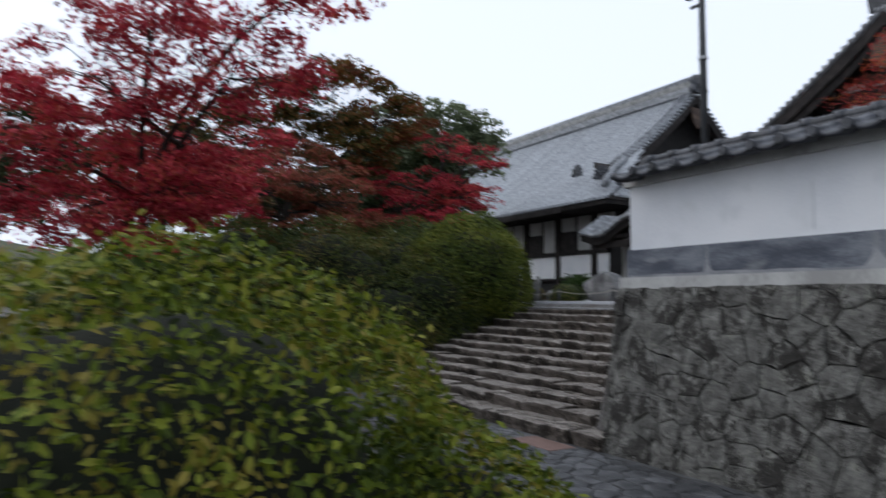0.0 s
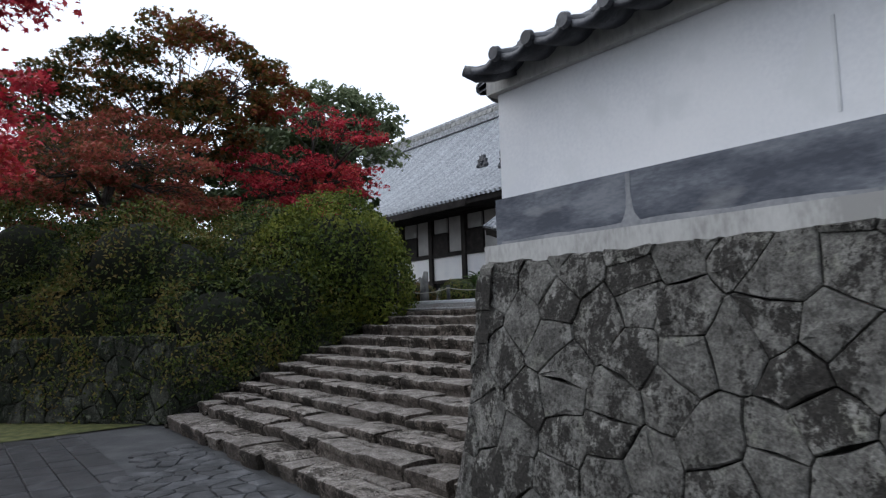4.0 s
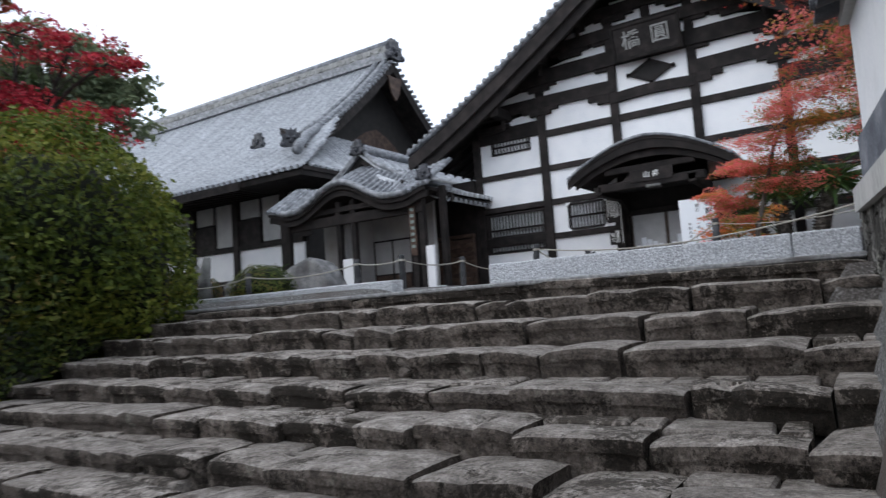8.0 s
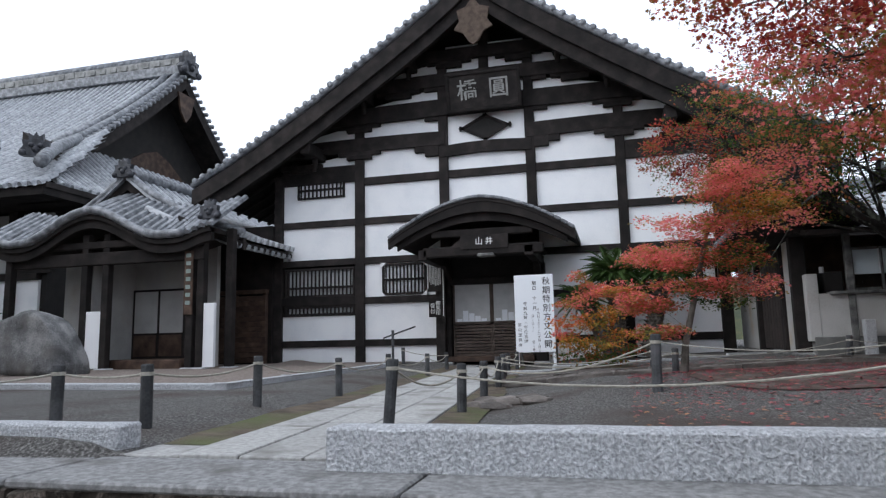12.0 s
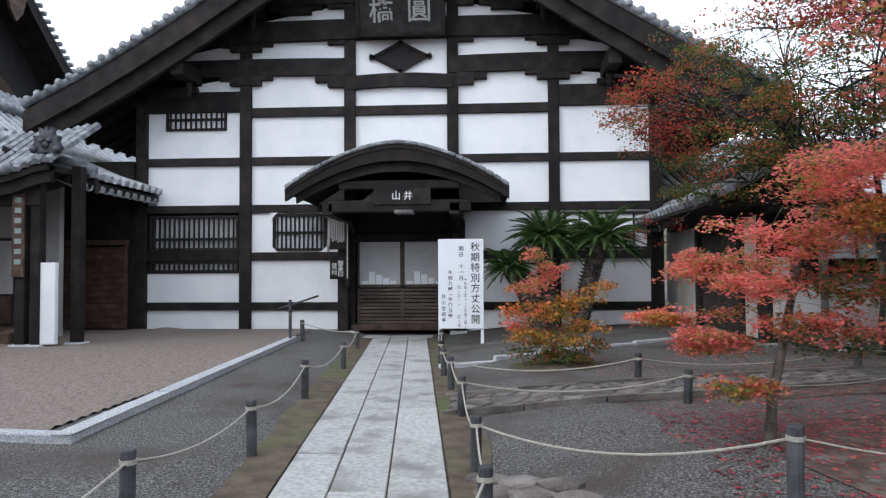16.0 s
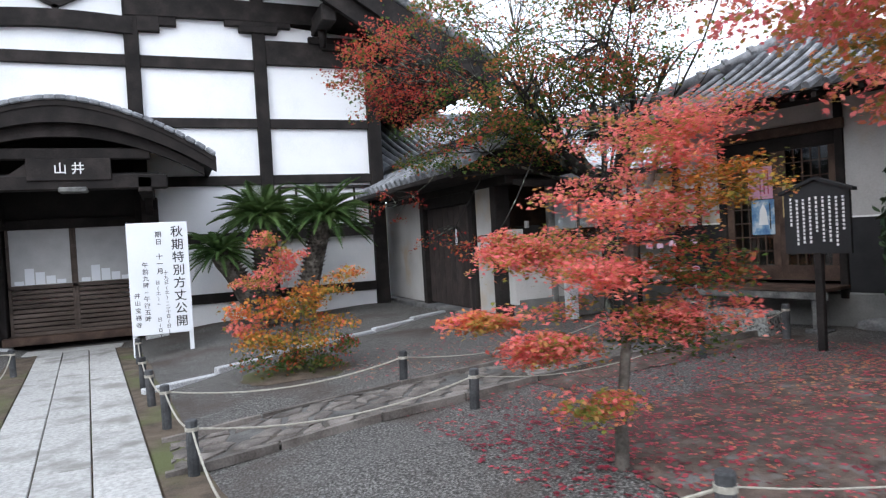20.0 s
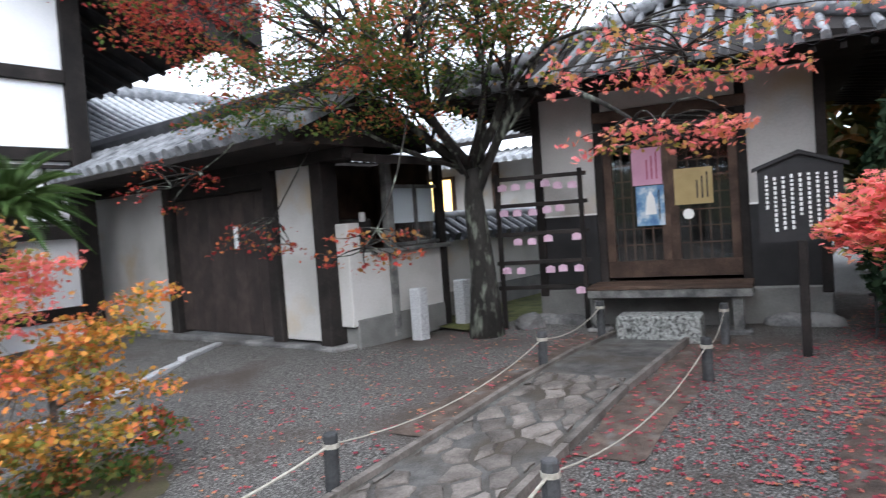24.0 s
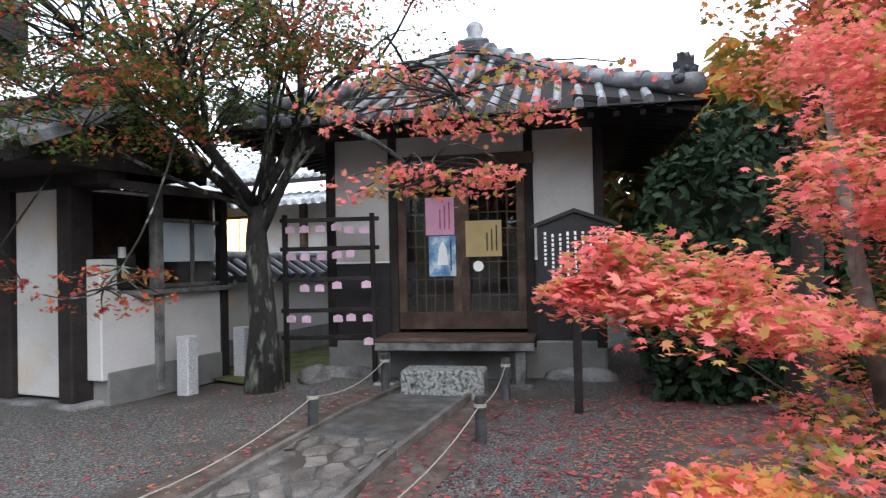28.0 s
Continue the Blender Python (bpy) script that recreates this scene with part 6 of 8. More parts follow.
for zt, ee, xx in ((4.5, 1.3, 17.4), (3.2, .45, 15.6)):
    tiled_slope("roof_tiles", house, (xx, -4.2 + (4.5 - zt) * .8, zt), (0, 1, 0), (-1, 0, 0), 9.5, [(0, 0), (1.1, -.5), (2.3, -.95)] if zt > 4 else [(0, 0), (.5, -.16), (1.0, -.3)], .26, TILE_PALE, .07, "pale grey tiled roof")
part("eave_deck", extruded([(15.1, 3.5), (17.5, 4.45), (17.5, 4.35), (15.1, 3.4)], "y", -4.2, 5.2), WOOD, house)

# ---- small hall with a pyramidal roof ----
S = pose(7.89, -7.47, 0, 0, 0, -77.9)
shrine = thing("small_hall", (8.9, -7.2, .2), "small square hall with pyramidal tiled roof and dark board skirting", "temple building")
sbox = lambda *a: box(*a, rot=S)
FV = .55
part("plinth", sbox(-1.48, FV - .02, .2, 1.50, FV + 2.9, .62, .02), MATS["grey_base"], shrine)
for u in (-1.15, 1.1, 1.35, -1.4):
    own = bmesh.new()
    bmesh.ops.create_icosphere(own, subdivisions=2, radius=.2)
    for v in own.verts:
        v.co = Vector((v.co.x * 1.3 + u, v.co.y * .7 + FV - .05, v.co.z * .6 + .24))
    own.transform(S)
    part("footing_stone", own, ROCK, shrine, smooth=True)
BLACK = mat("black_boards", [(.006, .006, .007), (.014, .014, .016)], 5, 60, .7, .15)
for u0, u1 in ((-1.46, -.70), (.74, 1.48)):
    part("board_skirting", sbox(u0, FV, .62, u1, FV + .06, 1.46, .006), BLACK, shrine, "black board skirting")
    part("metal_edge", sbox(u0, FV - .012, 1.455, u1, FV + .05, 1.475), CHALK, shrine)
    part("plaster", sbox(u0, FV + .01, 1.475, u1, FV + .08, 3.0), CREAM, shrine)
part("plaster", sbox(-.7, FV + .01, 2.56, .74, FV + .08, 3.0), CREAM, shrine)
part("lintel", sbox(-.76, FV - .05, 2.46, .80, FV + .10, 2.58, .008), BROWN, shrine)
for u, w in ((-1.47, .10), (1.40, .10), (-.76, .09), (.70, .09)):
    part("post", sbox(u, FV - .03, .55, u + w, FV + .12, 3.05, .008), WOOD, shrine)
part("side_wall", sbox(-1.46, FV + .1, .6, -1.36, FV + 2.8, 3.0), CREAM, shrine)
part("side_wall", sbox(1.38, FV + .1, .6, 1.48, FV + 2.8, 3.0), CREAM, shrine)
part("back_wall", sbox(-1.46, FV + 2.75, .6, 1.48, FV + 2.85, 3.0), CREAM, shrine)
part("door_head", sbox(-.67, FV, 2.30, .70, FV + .05, 2.47), WOOD, shrine)
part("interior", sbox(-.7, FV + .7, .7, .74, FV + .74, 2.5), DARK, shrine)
for a, b in ((-.67, .015), (.015, .70)):
    d = part("glazed_door", sbox(a, FV + .01, .74, b, FV + .05, .92, .004), BROWN, shrine, "brown glazed lattice door")
    part("stile", sbox(a, FV + .01, .92, a + .09, FV + .05, 2.32, .004), BROWN, d)
    part("stile", sbox(b - .09, FV + .01, .92, b, FV + .05, 2.32, .004), BROWN, d)
    p = part("pane", sbox(a + .08, FV + .026, .92, b - .08, FV + .032, 2.32), GLASS, d)
    p.visible_shadow = False
    for i in range(4):
        u = a + .09 + (b - a - .18) * (i + 1) / 5
        part("glazing_bar", sbox(u - .006, FV + .018, .92, u + .006, FV + .042, 2.32), BROWN, d)
    for i in range(7):
        z = .92 + 1.4 * (i + 1) / 8
        part("glazing_bar", sbox(a + .09, FV + .016, z - .006, b - .09, FV + .044, z + .006), BROWN, d)
PINK = mat("pink_paper", [(.50, .25, .36), (.58, .31, .42)], 5, 60, .7, .02)
TAN = mat("tan_paper", [(.34, .25, .11), (.42, .32, .15)], 5, 60, .7, .02)
BLUE = mat("blue_print", [(.05, .14, .30), (.16, .30, .46), (.5, .56, .6)], 9, 40, .5, 0)
for nm, m_, q, lab in (("notice", PINK, (-.36, 1.74, -.05, 2.14), "pink paper notice on the glass door"), ("poster", BLUE, (-.33, 1.30, -.04, 1.73), "blue printed poster on the glass door"), ("notice", TAN, (.07, 1.50, .45, 1.88), "yellow-brown paper notice on the glass door")):
    t_ = thing(nm, tuple(S @ Vector(((q[0] + q[2]) / 2, FV, q[1]))), lab, "notice")
    part("sheet", sbox(q[0], FV + .001, q[1], q[2], FV + .008, q[3]), m_, t_)
    n_ = 3 if m_ is not BLUE else 1
    for i in range(n_):
        part("writing", sbox(q[2] - .06 - i * .05, FV - .001, q[1] + .06, q[2] - .045 - i * .05, FV + .002, q[3] - .05 - .04 * i), INK if m_ is not PINK else mat("red_ink", [(.30, .05, .10), (.36, .07, .12)], 5, 40, .7, 0) if "red_ink" not in MATS else MATS["red_ink"], t_)
    if m_ is BLUE:
        part("pale_figure", extruded([(-.24, 1.42), (-.12, 1.42), (-.14, 1.6), (-.18, 1.68), (-.22, 1.6)], "y", -.002, .002), CHALK, t_).data.transform(S @ Matrix.Translation((0, FV - .001, 0)))
# a round crest on the door
cr = tube([S @ Vector((.20, FV - .006, 1.40)), S @ Vector((.20, FV + .006, 1.40))], .055, 16)
single("door_crest", cr, CHALK, "small round white crest on the door glass", "crest")
# bench deck and stone step
deck = thing("timber_deck", (7.9, -7.47, .2), "low brown timber deck before the small hall", "deck")
for i in range(4):
    part("plank", sbox(-.79, i * .14, .665, .80, .135 + i * .14, .705, .006), BROWN, deck)
part("fascia", sbox(-.79, .01, .58, .80, .05, .665, .006), SILVER, deck)
for u in (-.70, .66):
    part("leg", sbox(u - .05, .05, .2, u + .05, .14, .6, .006), SILVER, deck)
    part("pad_stone", sbox(u - .12, 0, .18, u + .12, .22, .26, .02), ROCK, deck)
single("stone_step", sbox(-.42, -.42, .15, .36, -.10, .46, .02), SPECKLED, "dark speckled rectangular stone step", "step stone")
# pyramidal roof
AP = S @ Vector((.02, FV + 1.42, 0))
ax, ay = S.to_3x3() @ Vector((1, 0, 0)), S.to_3x3() @ Vector((0, 1, 0))
RUNR = 2.35
RPROF = [(RUNR * i / 6, -1.26 * i / 6 - .10 * math.sin(math.pi * i / 6)) for i in range(7)]
for al, dn in ((ax, -ay), (-ax, ay), (ay, ax), (-ay, -ax)):
    o = AP - al * RUNR + Vector((0, 0, 4.10))
    tiled_slope("roof_tiles", shrine, o, al, dn, 2 * RUNR, RPROF, .20, TILE, .045, "grey tiled roof slope", trim=lambda s: abs(s - RUNR))
corner = lambda sx, sy, f, z: AP + ax * (sx * RUNR * f) + ay * (sy * RUNR * f) + Vector((0, 0, z))
for sx in (-1, 1):
    for sy in (-1, 1):
        pts = [corner(sx, sy, f, 4.14 + z) for f, z in ((0, .0), (.35, -.52), (.7, -.95), (.97, -1.18))]
        part("hip_ridge", tube(pts, [.09, .09, .095, .1], 8), TILE, shrine, smooth=True)
        for k in range(9):
            f = .08 + k * .1
            z = 4.18 - 1.26 * f - .10 * math.sin(math.pi * f)
            part("hip_collar", tube([corner(sx, sy, f, z), corner(sx, sy, f + .02, z - .02)], .103, 8), TILE, shrine)
        part("hip_end", ogre(tuple(corner(sx, sy, .93, 2.98)), .26, -77.9 + (45 if sx * sy < 0 else -45)), TILE_DARK, shrine)
bm = bmesh.new()
q = [bm.verts.new(corner(sx, sy, 1.0, 2.80)) for sx, sy in ((-1, -1), (1, -1), (1, 1), (-1, 1))]
top = bm.verts.new(AP + Vector((0, 0, 3.95)))
for i in range(4):
    bm.faces.new((q[i], q[(i + 1) % 4], top))
bm.faces.new(q[::-1])
part("roof_boarding", bm, WOOD, shrine)
for k in range(21):
    u = -RUNR + .1 + k * .225
    for al, dn in ((ax, -ay), (ay, ax), (-ay, -ax)):
        a = AP + al * u + dn * 1.2 + Vector((0, 0, 2.92))
        b = AP + al * u + dn * (RUNR - .06) + Vector((0, 0, 2.74))
        part("rafter", tube([a, b], .035, 4), WOOD, shrine)
part("finial_base", box(-.2, -.2, 4.02, .2, .2, 4.23, .03, rot=Matrix.Translation((AP.x, AP.y, 0)) @ Matrix.Rotation(radians(-77.9), 4, "Z")), TILE_DARK, shrine)
part("finial", tube([(AP.x, AP.y, z) for z in (4.21, 4.26, 4.31, 4.40, 4.46, 4.50)], [.13, .145, .085, .115, .09, .02], 14), TILE, shrine, "round tile finial", smooth=True)

# votive plaque rack
rack = thing("votive_rack", (8.2, -5.7, .22), "dark open rack hung with pink votive plaques", "rack")
RM = pose(7.62, -5.72, 0, 0, 0, -70)
for u in (0, .92):
    part("upright", box(u - .025, -.025, .22, u + .025, .025, 1.98, .005, rot=RM), WOOD, rack)
for z in (.70, .98, 1.30, 1.62, 1.92):
    part("rail", box(-.05, -.02, z - .022, .99, .02, z + .022, .004, rot=RM), WOOD, rack)
EMA = mat("pink_plaque", [(.52, .33, .44), (.62, .43, .54)], 12, 60, .7, .03, obj=.1)
rng = random.Random(5)
for row, z in enumerate((.98, 1.30, 1.62, 1.90, .70)):
    for i in range(6):
        if row == 4 and i != 5 or rng.random() < .1:
            continue
        u = .06 + i * .16 + rng.uniform(-.015, .015)
        o = [(u - .048, -.145), (u + .048, -.145), (u + .048, -.085), (u, -.065), (u - .048, -.085)]
        bm = extruded(o, "y", -.045, -.030)
        bm.transform(RM @ Matrix.Translation((0, 0, z + .03)) @ Matrix.Rotation(rng.uniform(-.04, .04), 4, "Y"))
        tagged(part("votive_plaque", bm, EMA), "small pink wooden votive plaque hanging on the rack", "plaque", "votive plaques")
# black information board
info = thing("information_board", (8.0, -8.9, .2), "black roofed information board with white columns of writing", "sign")
IM = S @ Matrix.Translation((1.2, -.93, 0))
part("panel", extruded([(-.30, 1.14), (.30, 1.14), (.30, 1.73), (.0, 1.84), (-.30, 1.73)], "y", -.02, .02), BLACK, info).data.transform(IM)
part("post", box(-.035, -.03, .2, .035, .03, 1.15, .006, rot=IM), WOOD, info)
for sx in (-1, 1):
    part("cap_board", extruded([(0, 1.865), (sx * .34, 1.74), (sx * .34, 1.71), (0, 1.835)], "y", -.045, .045), BLACK, info).data.transform(IM)
rng = random.Random(9)
for i in range(9):
    x = .245 - i * .060
    z = 1.68 - .02 * rng.random()
    while z > (1.19 if i % 4 else 1.34) + rng.random() * .1:
        h = rng.uniform(.018, .032)
        part("writing", box(x - .009, -.024, z - h, x + .010, -.021, z, rot=IM), CHALK, info)
        z -= h + .012

# ---- loose things in the court ----
sign = thing("notice_board", (1.43, -2.6, 0), "tall white standing notice board with black brush characters", "sign")
SX0, SX1, SZ0, SZ1, SY = 1.015, 1.846, .313, 1.952, -2.65
part("board", box(SX0, SY - .015, SZ0, SX1, SY + .02, SZ1, .006), SIGN_WHITE, sign)
for x in (SX0 + .03, SX1 - .03):
    part("leg", box(x - .03, SY + .02, .0, x + .03, SY + .07, 1.6, .006), SIGN_WHITE, sign)
    part("stay", tube([(x, SY + .06, 1.3), (x, SY + .75, .02)], .022, 6), SILVER, sign)


def column(text, x, top, size, step):
    x, top, size, step = 1.646 + (x - 1.646) * .913, 1.451 + (top - 1.451) * .913, size * .93, step * .913
    for i, ch in enumerate(text):
        if ch == " ":
            continue
        me = text_mesh(ch, size, INK, "character")
        me.transform(Matrix.Translation((x, SY - .0155, top - step * i)) @ Matrix.Rotation(radians(90), 4, "X"))
        part("character", me, INK, sign)


column("\u79cb\u671f\u7279\u5225\u65b9\u4e08\u516c\u958b", 1.70, 1.83, .185, .207)
column("\u671f\u65e5 \u5341\u4e00\u6708", 1.42, 1.80, .10, .118)
column("\u5341\u4e5d\u65e5(\u571f)~\u4e8c\u5341\u65e5(\u65e5)", 1.50, 1.18, .07, .078)
column("\u65e5(\u571f)~  \u65e5(\u65e5)", 1.37, 1.03, .07, .085)
column("\u5348\u524d\u4e5d\u6642~\u5348\u5f8c\u4e94\u6642", 1.20, 1.32, .092, .108)
column("\u4e95\u5c71\u5b9d\u798f\u5bfa", 1.06, .84, .088, .118)
# dark lettered boards by the entrance
for x, y, z0, z1, w, txt, lab in ((-1.32, -.47, 1.85, 2.66, .42, 5, "dark hanging board with white columns of writing"), (-1.335, -.48, 1.20, 1.70, .34, 0, "dark hanging board with large white characters"), (-1.115, -.50, 1.03, 2.66, .10, 1, "narrow dark board with white characters")):
    bd = thing("lettered_board", (x, y, z0), lab, "sign", "boards by the entrance")
    part("board", box(x - w / 2, y - .015, z0, x + w / 2, y + .015, z1, .005), WOOD, bd)
    rng = random.Random(int(x * -100))
    if txt == 0:
        for ch, dx, dz in (("\u5fa1", .07, .34), ("\u6731", .07, .22), ("\u5370", .07, .10), ("\u53d7", -.07, .28), ("\u4ed8", -.07, .14)):
            me = text_mesh(ch, .13, CHALK, "character")
            me.transform(Matrix.Translation((x + dx, y - .017, z0 + dz)) @ Matrix.Rotation(radians(90), 4, "X"))
            part("character", me, CHALK, bd)
    else:
        for i in range(txt * 2 if txt > 1 else 1):
            cx = x + w / 2 - .05 - i * .04
            z = z1 - .06
            while z > z0 + .06 + rng.random() * .2:
                h = rng.uniform(.02, .045) * (1 if txt > 1 else 1.6)
                part("writing", box(cx - .012, y - .018, z - h, cx + .012, y - .0155, z), CHALK, bd)
                z -= h + .014
# stakes and ropes
STAKES = {
    "l0": (-.55, -13.15, .42), "l1": (.12, -13.1, .42), "l2": (.06, -11.6, .45), "l3": (.13, -9.98, .45), "l4": (-.08, -7.74, .45), "l5": (-.14, -5.5, .42), "l6": (-.4, -3.1, .40), "l7": (-1.55, -2.5, .42),
    "r0": (1.55, -12.45, .50), "r1": (1.86, -11.5, .44), "r2": (1.80, -10.25, .42), "r3": (1.64, -8.5, .42), "r4": (1.47, -7.1, .42), "r5": (1.33, -6.1, .40), "r6": (1.22, -5.1, .40), "r7": (1.1, -3.2, .4),
    "g0": (3.40, -11.45, .46), "g1": (3.76, -8.46, .34), "g2": (3.56, -7.29, .34), "g3": (6.02, -7.12, .32), "g4": (6.2, -8.38, .34), "g5": (7.42, -6.98, .40), "g6": (7.62, -8.10, .40), "g7": (5.6, -12.0, .45), "g8": (5.45, -13.0, .45), "f0": (-2.6, -13.1, .42), "f1": (-4.6, -12.9, .42)}
TOPS = {}
for key, (x, y, h) in STAKES.items():
    z = court_z(x, y) - .02
    lean = (.05, 0) if key in ("r0",) else (random.Random(key).uniform(-.015, .015), 0)
    TOPS[key] = (x + lean[0], y, z + h)
    st = thing("rope_stake", (x, y, z), "dark weathered wooden stake holding a rope", "stake", "rope stakes")
    part("shaft", tube([(x, y, z - .1), (x + lean[0], y, z + h - .01), (x + lean[0], y, z + h)], [.040, .040, .034], 10), STAKE, st, smooth=False)
    part("binding", tube([(x + lean[0] * .9, y, z + h - .075), (x + lean[0] * .9, y, z + h - .05)], .045, 10), ROPE, st, "rope turn")
for a, b, sag in (("f1", "f0", .08), ("f0", "l0", .08), ("l0", "l1", .03), ("l1", "l2", .06), ("l2", "l3", .09), ("l3", "l4", .12), ("l4", "l5", .12), ("l5", "l6", .10), ("l6", "l7", .05),
                  ("r0", "r1", .12), ("r1", "r2", .08), ("r2", "r3", .14), ("r3", "r4", .08), ("r4", "r5", .06), ("r5", "r6", .06), ("r6", "r7", .08), ("r2", "g0", .14), ("r3", "g1", .12), ("r4", "g2", .12), ("g1", "g4", .14), ("g2", "g3", .12), ("g3", "g5", .08), ("g4", "g6", .08), ("g0", "g7", .12), ("r0", "g8", .20)):
    p, q = TOPS[a], TOPS[b]
    single("rope", sagging((p[0], p[1], p[2] - .06), (q[0], q[1], q[2] - .06), sag, .008 if b[0] + a[0] != "gg" else .0045), ROPE, "pale rope slung between the stakes", "rope", "ropes")
# bamboo-topped hand rail stake near the sand court
rail = thing("rail_stake", (-1.73, -2.7, .1), "thin dark stake with a short crossbar", "stake")
part("shaft", tube([(-1.73, -2.7, .05), (-1.73, -2.7, .85)], .03, 8), STAKE, rail)
part("crossbar", tube([(-1.95, -2.7, .68), (-1.2, -2.7, .92)], .018, 6), STAKE, rail)

# side path of flat stones between edging boards to the small hall
side = thing("side_path", (4.5, -7.6, .1), "rough stone-paved side path with edging to the small hall", "path", kind="structure")
A0, A1, B0, B1 = (1.42, -7.55), (1.45, -8.42), (7.75, -7.02), (7.92, -7.72)
lerp2 = lambda p, q, t: (p[0] + (q[0] - p[0]) * t, p[1] + (q[1] - p[1]) * t)


def sp(u, v, w):
    """u: 0..6.3 along, v: 0..1 across."""
    a, b = lerp2(A0, B0, u / 6.35), lerp2(A1, B1, u / 6.35)
    x, y = lerp2(a, b, v)
    return (x, y, max(court_z(a[0], a[1]), court_z(b[0], b[1])) * .5 + court_z(x, y) * .5 + .022 + w)


WORN = mat("worn_concrete", [(.035, .034, .033), (.075, .073, .07), (.12, .118, .112)], 6, 70, .9, .5, stain=(.05, .04, .03), stain_scale=2, stain_at=.55)
sv = [sp(6.35 * i / 40, j / 4, 0) for i in range(41) for j in range(5)]
part("bed", raw("bed", sv, [(i * 5 + j, i * 5 + j + 1, i * 5 + j + 6, i * 5 + j + 5) for i in range(40) for j in range(4)], WORN, True), WORN, side)
rng = random.Random(31)
FLAT = mat("flat_stone", [(.06, .052, .046), (.12, .105, .095), (.19, .17, .155)], 4, 60, .9, .6, obj=.2)
for p in cells(.05, 4.4, .06, .94, .19, rng, .34, 1.4):
    pts = [(x, y) for x, y in p]
    if rng.random() < .12:
        continue
    sc = [(x, y * .87) for x, y in pts]
    v, f = stone(sc, .02, .025, .014, rng, .003)
    part("flat_stone", raw("flat_stone", placed(v, lambda x, y, z: sp(x, y / .87, z)), [tuple(reversed(q)) for q in f], FLAT), FLAT, side)
for v0, nm in ((-.04, "edging"), (1.0, "edging")):
    i = 0
    u = 0.0
    while u < 6.2:
        u1 = min(u + rng.uniform(.7, 1.3), 6.3)
        pts = []
        bm = bmesh.new()
        c = [bm.verts.new(sp(uu, v0 + dv, w)) for uu in (u + .01, u1 - .01) for dv, w in ((0, -.03), (0, .035), (.055, .035), (.055, -.03))]
        for f in ((0, 1, 2, 3), (7, 6, 5, 4), (0, 4, 5, 1), (1, 5, 6, 2), (2, 6, 7, 3), (3, 7, 4, 0)):
            bm.faces.new([c[k] for k in f])
        bmesh.ops.recalc_face_normals(bm, faces=bm.faces[:])
        part("edging_stone", bm, FLAT, side)
        u = u1
# curved white edging of the shrub bed
bed = thing("bed_edging", (3.2, -4.5, .05), "low pale curved stone edging of the shrub bed", "edging", kind="structure")
pts = [(1.22, -5.45), (2.0, -5.05), (2.7, -4.62), (3.5, -4.2), (4.3, -3.75), (5.1, -3.2), (5.85, -2.75)]
for (x0, y0), (x1, y1) in zip(pts, pts[1:]):
    d = Vector((x1 - x0, y1 - y0, 0))
    m = Matrix.Translation((x0, y0, (court_z(x0, y0) + court_z(x1, y1)) / 2)) @ Matrix.Rotation(math.atan2(d.y, d.x), 4, "Z")
    part("edging_stone", box(.004, -.05, -.05, d.length - .004, .05, .045, .01, rot=m), GRANITE, bed)
rough = thing("rough_edging", (1.9, -11.2, 0), "few rough brown stones at the path's side", "stones")
rng = random.Random(6)
for x, y in ((1.88, -10.46), (2.10, -10.55), (2.33, -10.68), (1.94, -10.72), (2.15, -10.80), (1.86, -10.98), (2.07, -11.10), (2.40, -10.95)):
    own = bmesh.new()
    bmesh.ops.create_icosphere(own, subdivisions=2, radius=1)
    for v in own.verts:
        n_ = 1 + .2 * noise.noise(v.co * 2 + Vector((x, y, 0)))
        v.co = Vector((x + v.co.x * .16 * n_, y + v.co.y * .10 * n_, court_z(x, y) + .02 + v.co.z * .05 * n_))
    part("stone", own, FLAT, rough)


def boulder(name, at, radii, label, seed, peak=0):
    own = bmesh.new()
    bmesh.ops.create_icosphere(own, subdivisions=4, radius=1)
    for v in own.verts:
        n_ = 1 + .30 * noise.noise(v.co * 1.3 + Vector((seed, 0, 0))) - .16 * abs(noise.noise(v.co * 2.6 + Vector((seed, 4, 0)))) + .05 * noise.noise(v.co * 7 + Vector((seed, 0, 0)))
        k = 1 - peak * max(0, v.co.z)
        v.co = Vector((at[0] + (v.co.x * k + peak * .35 * v.co.z) * radii[0] * n_, at[1] + v.co.y * k * radii[1] * n_, at[2] + v.co.z * radii[2] * n_))
    single(name, own, ROCK, label, "rock", smooth=True)


bm = bmesh.new()
for x, z, d in ((-9.15, .92, .16), (-8.95, .72, .3), (-8.35, .12, .5), (-7.0, .05, .5), (-6.93, .3, .42), (-7.15, .85, .36), (-7.5, 1.22, .24), (-7.9, 1.34, .22), (-8.35, 1.24, .26)):
    for y in (-6.2 - d, -6.2 + d):
        bm.verts.new((x, y, z))
bmesh.ops.convex_hull(bm, input=bm.verts[:])
bmesh.ops.triangulate(bm, faces=bm.faces[:])
bmesh.ops.subdivide_edges(bm, edges=bm.edges[:], cuts=5, use_grid_fill=True)
bmesh.ops.smooth_vert(bm, verts=bm.verts[:], factor=.5, use_axis_x=True, use_axis_y=True, use_axis_z=True)
for v in bm.verts:
    v.co += Vector((noise.noise(v.co * 2.2), noise.noise(v.co * 2.2 + Vector((9, 0, 0))), noise.noise(v.co * 2.2 + Vector((0, 9, 0))))) * .05 + Vector((noise.noise(v.co * 8), noise.noise(v.co * 8 + Vector((5, 0, 0))), 0)) * .018
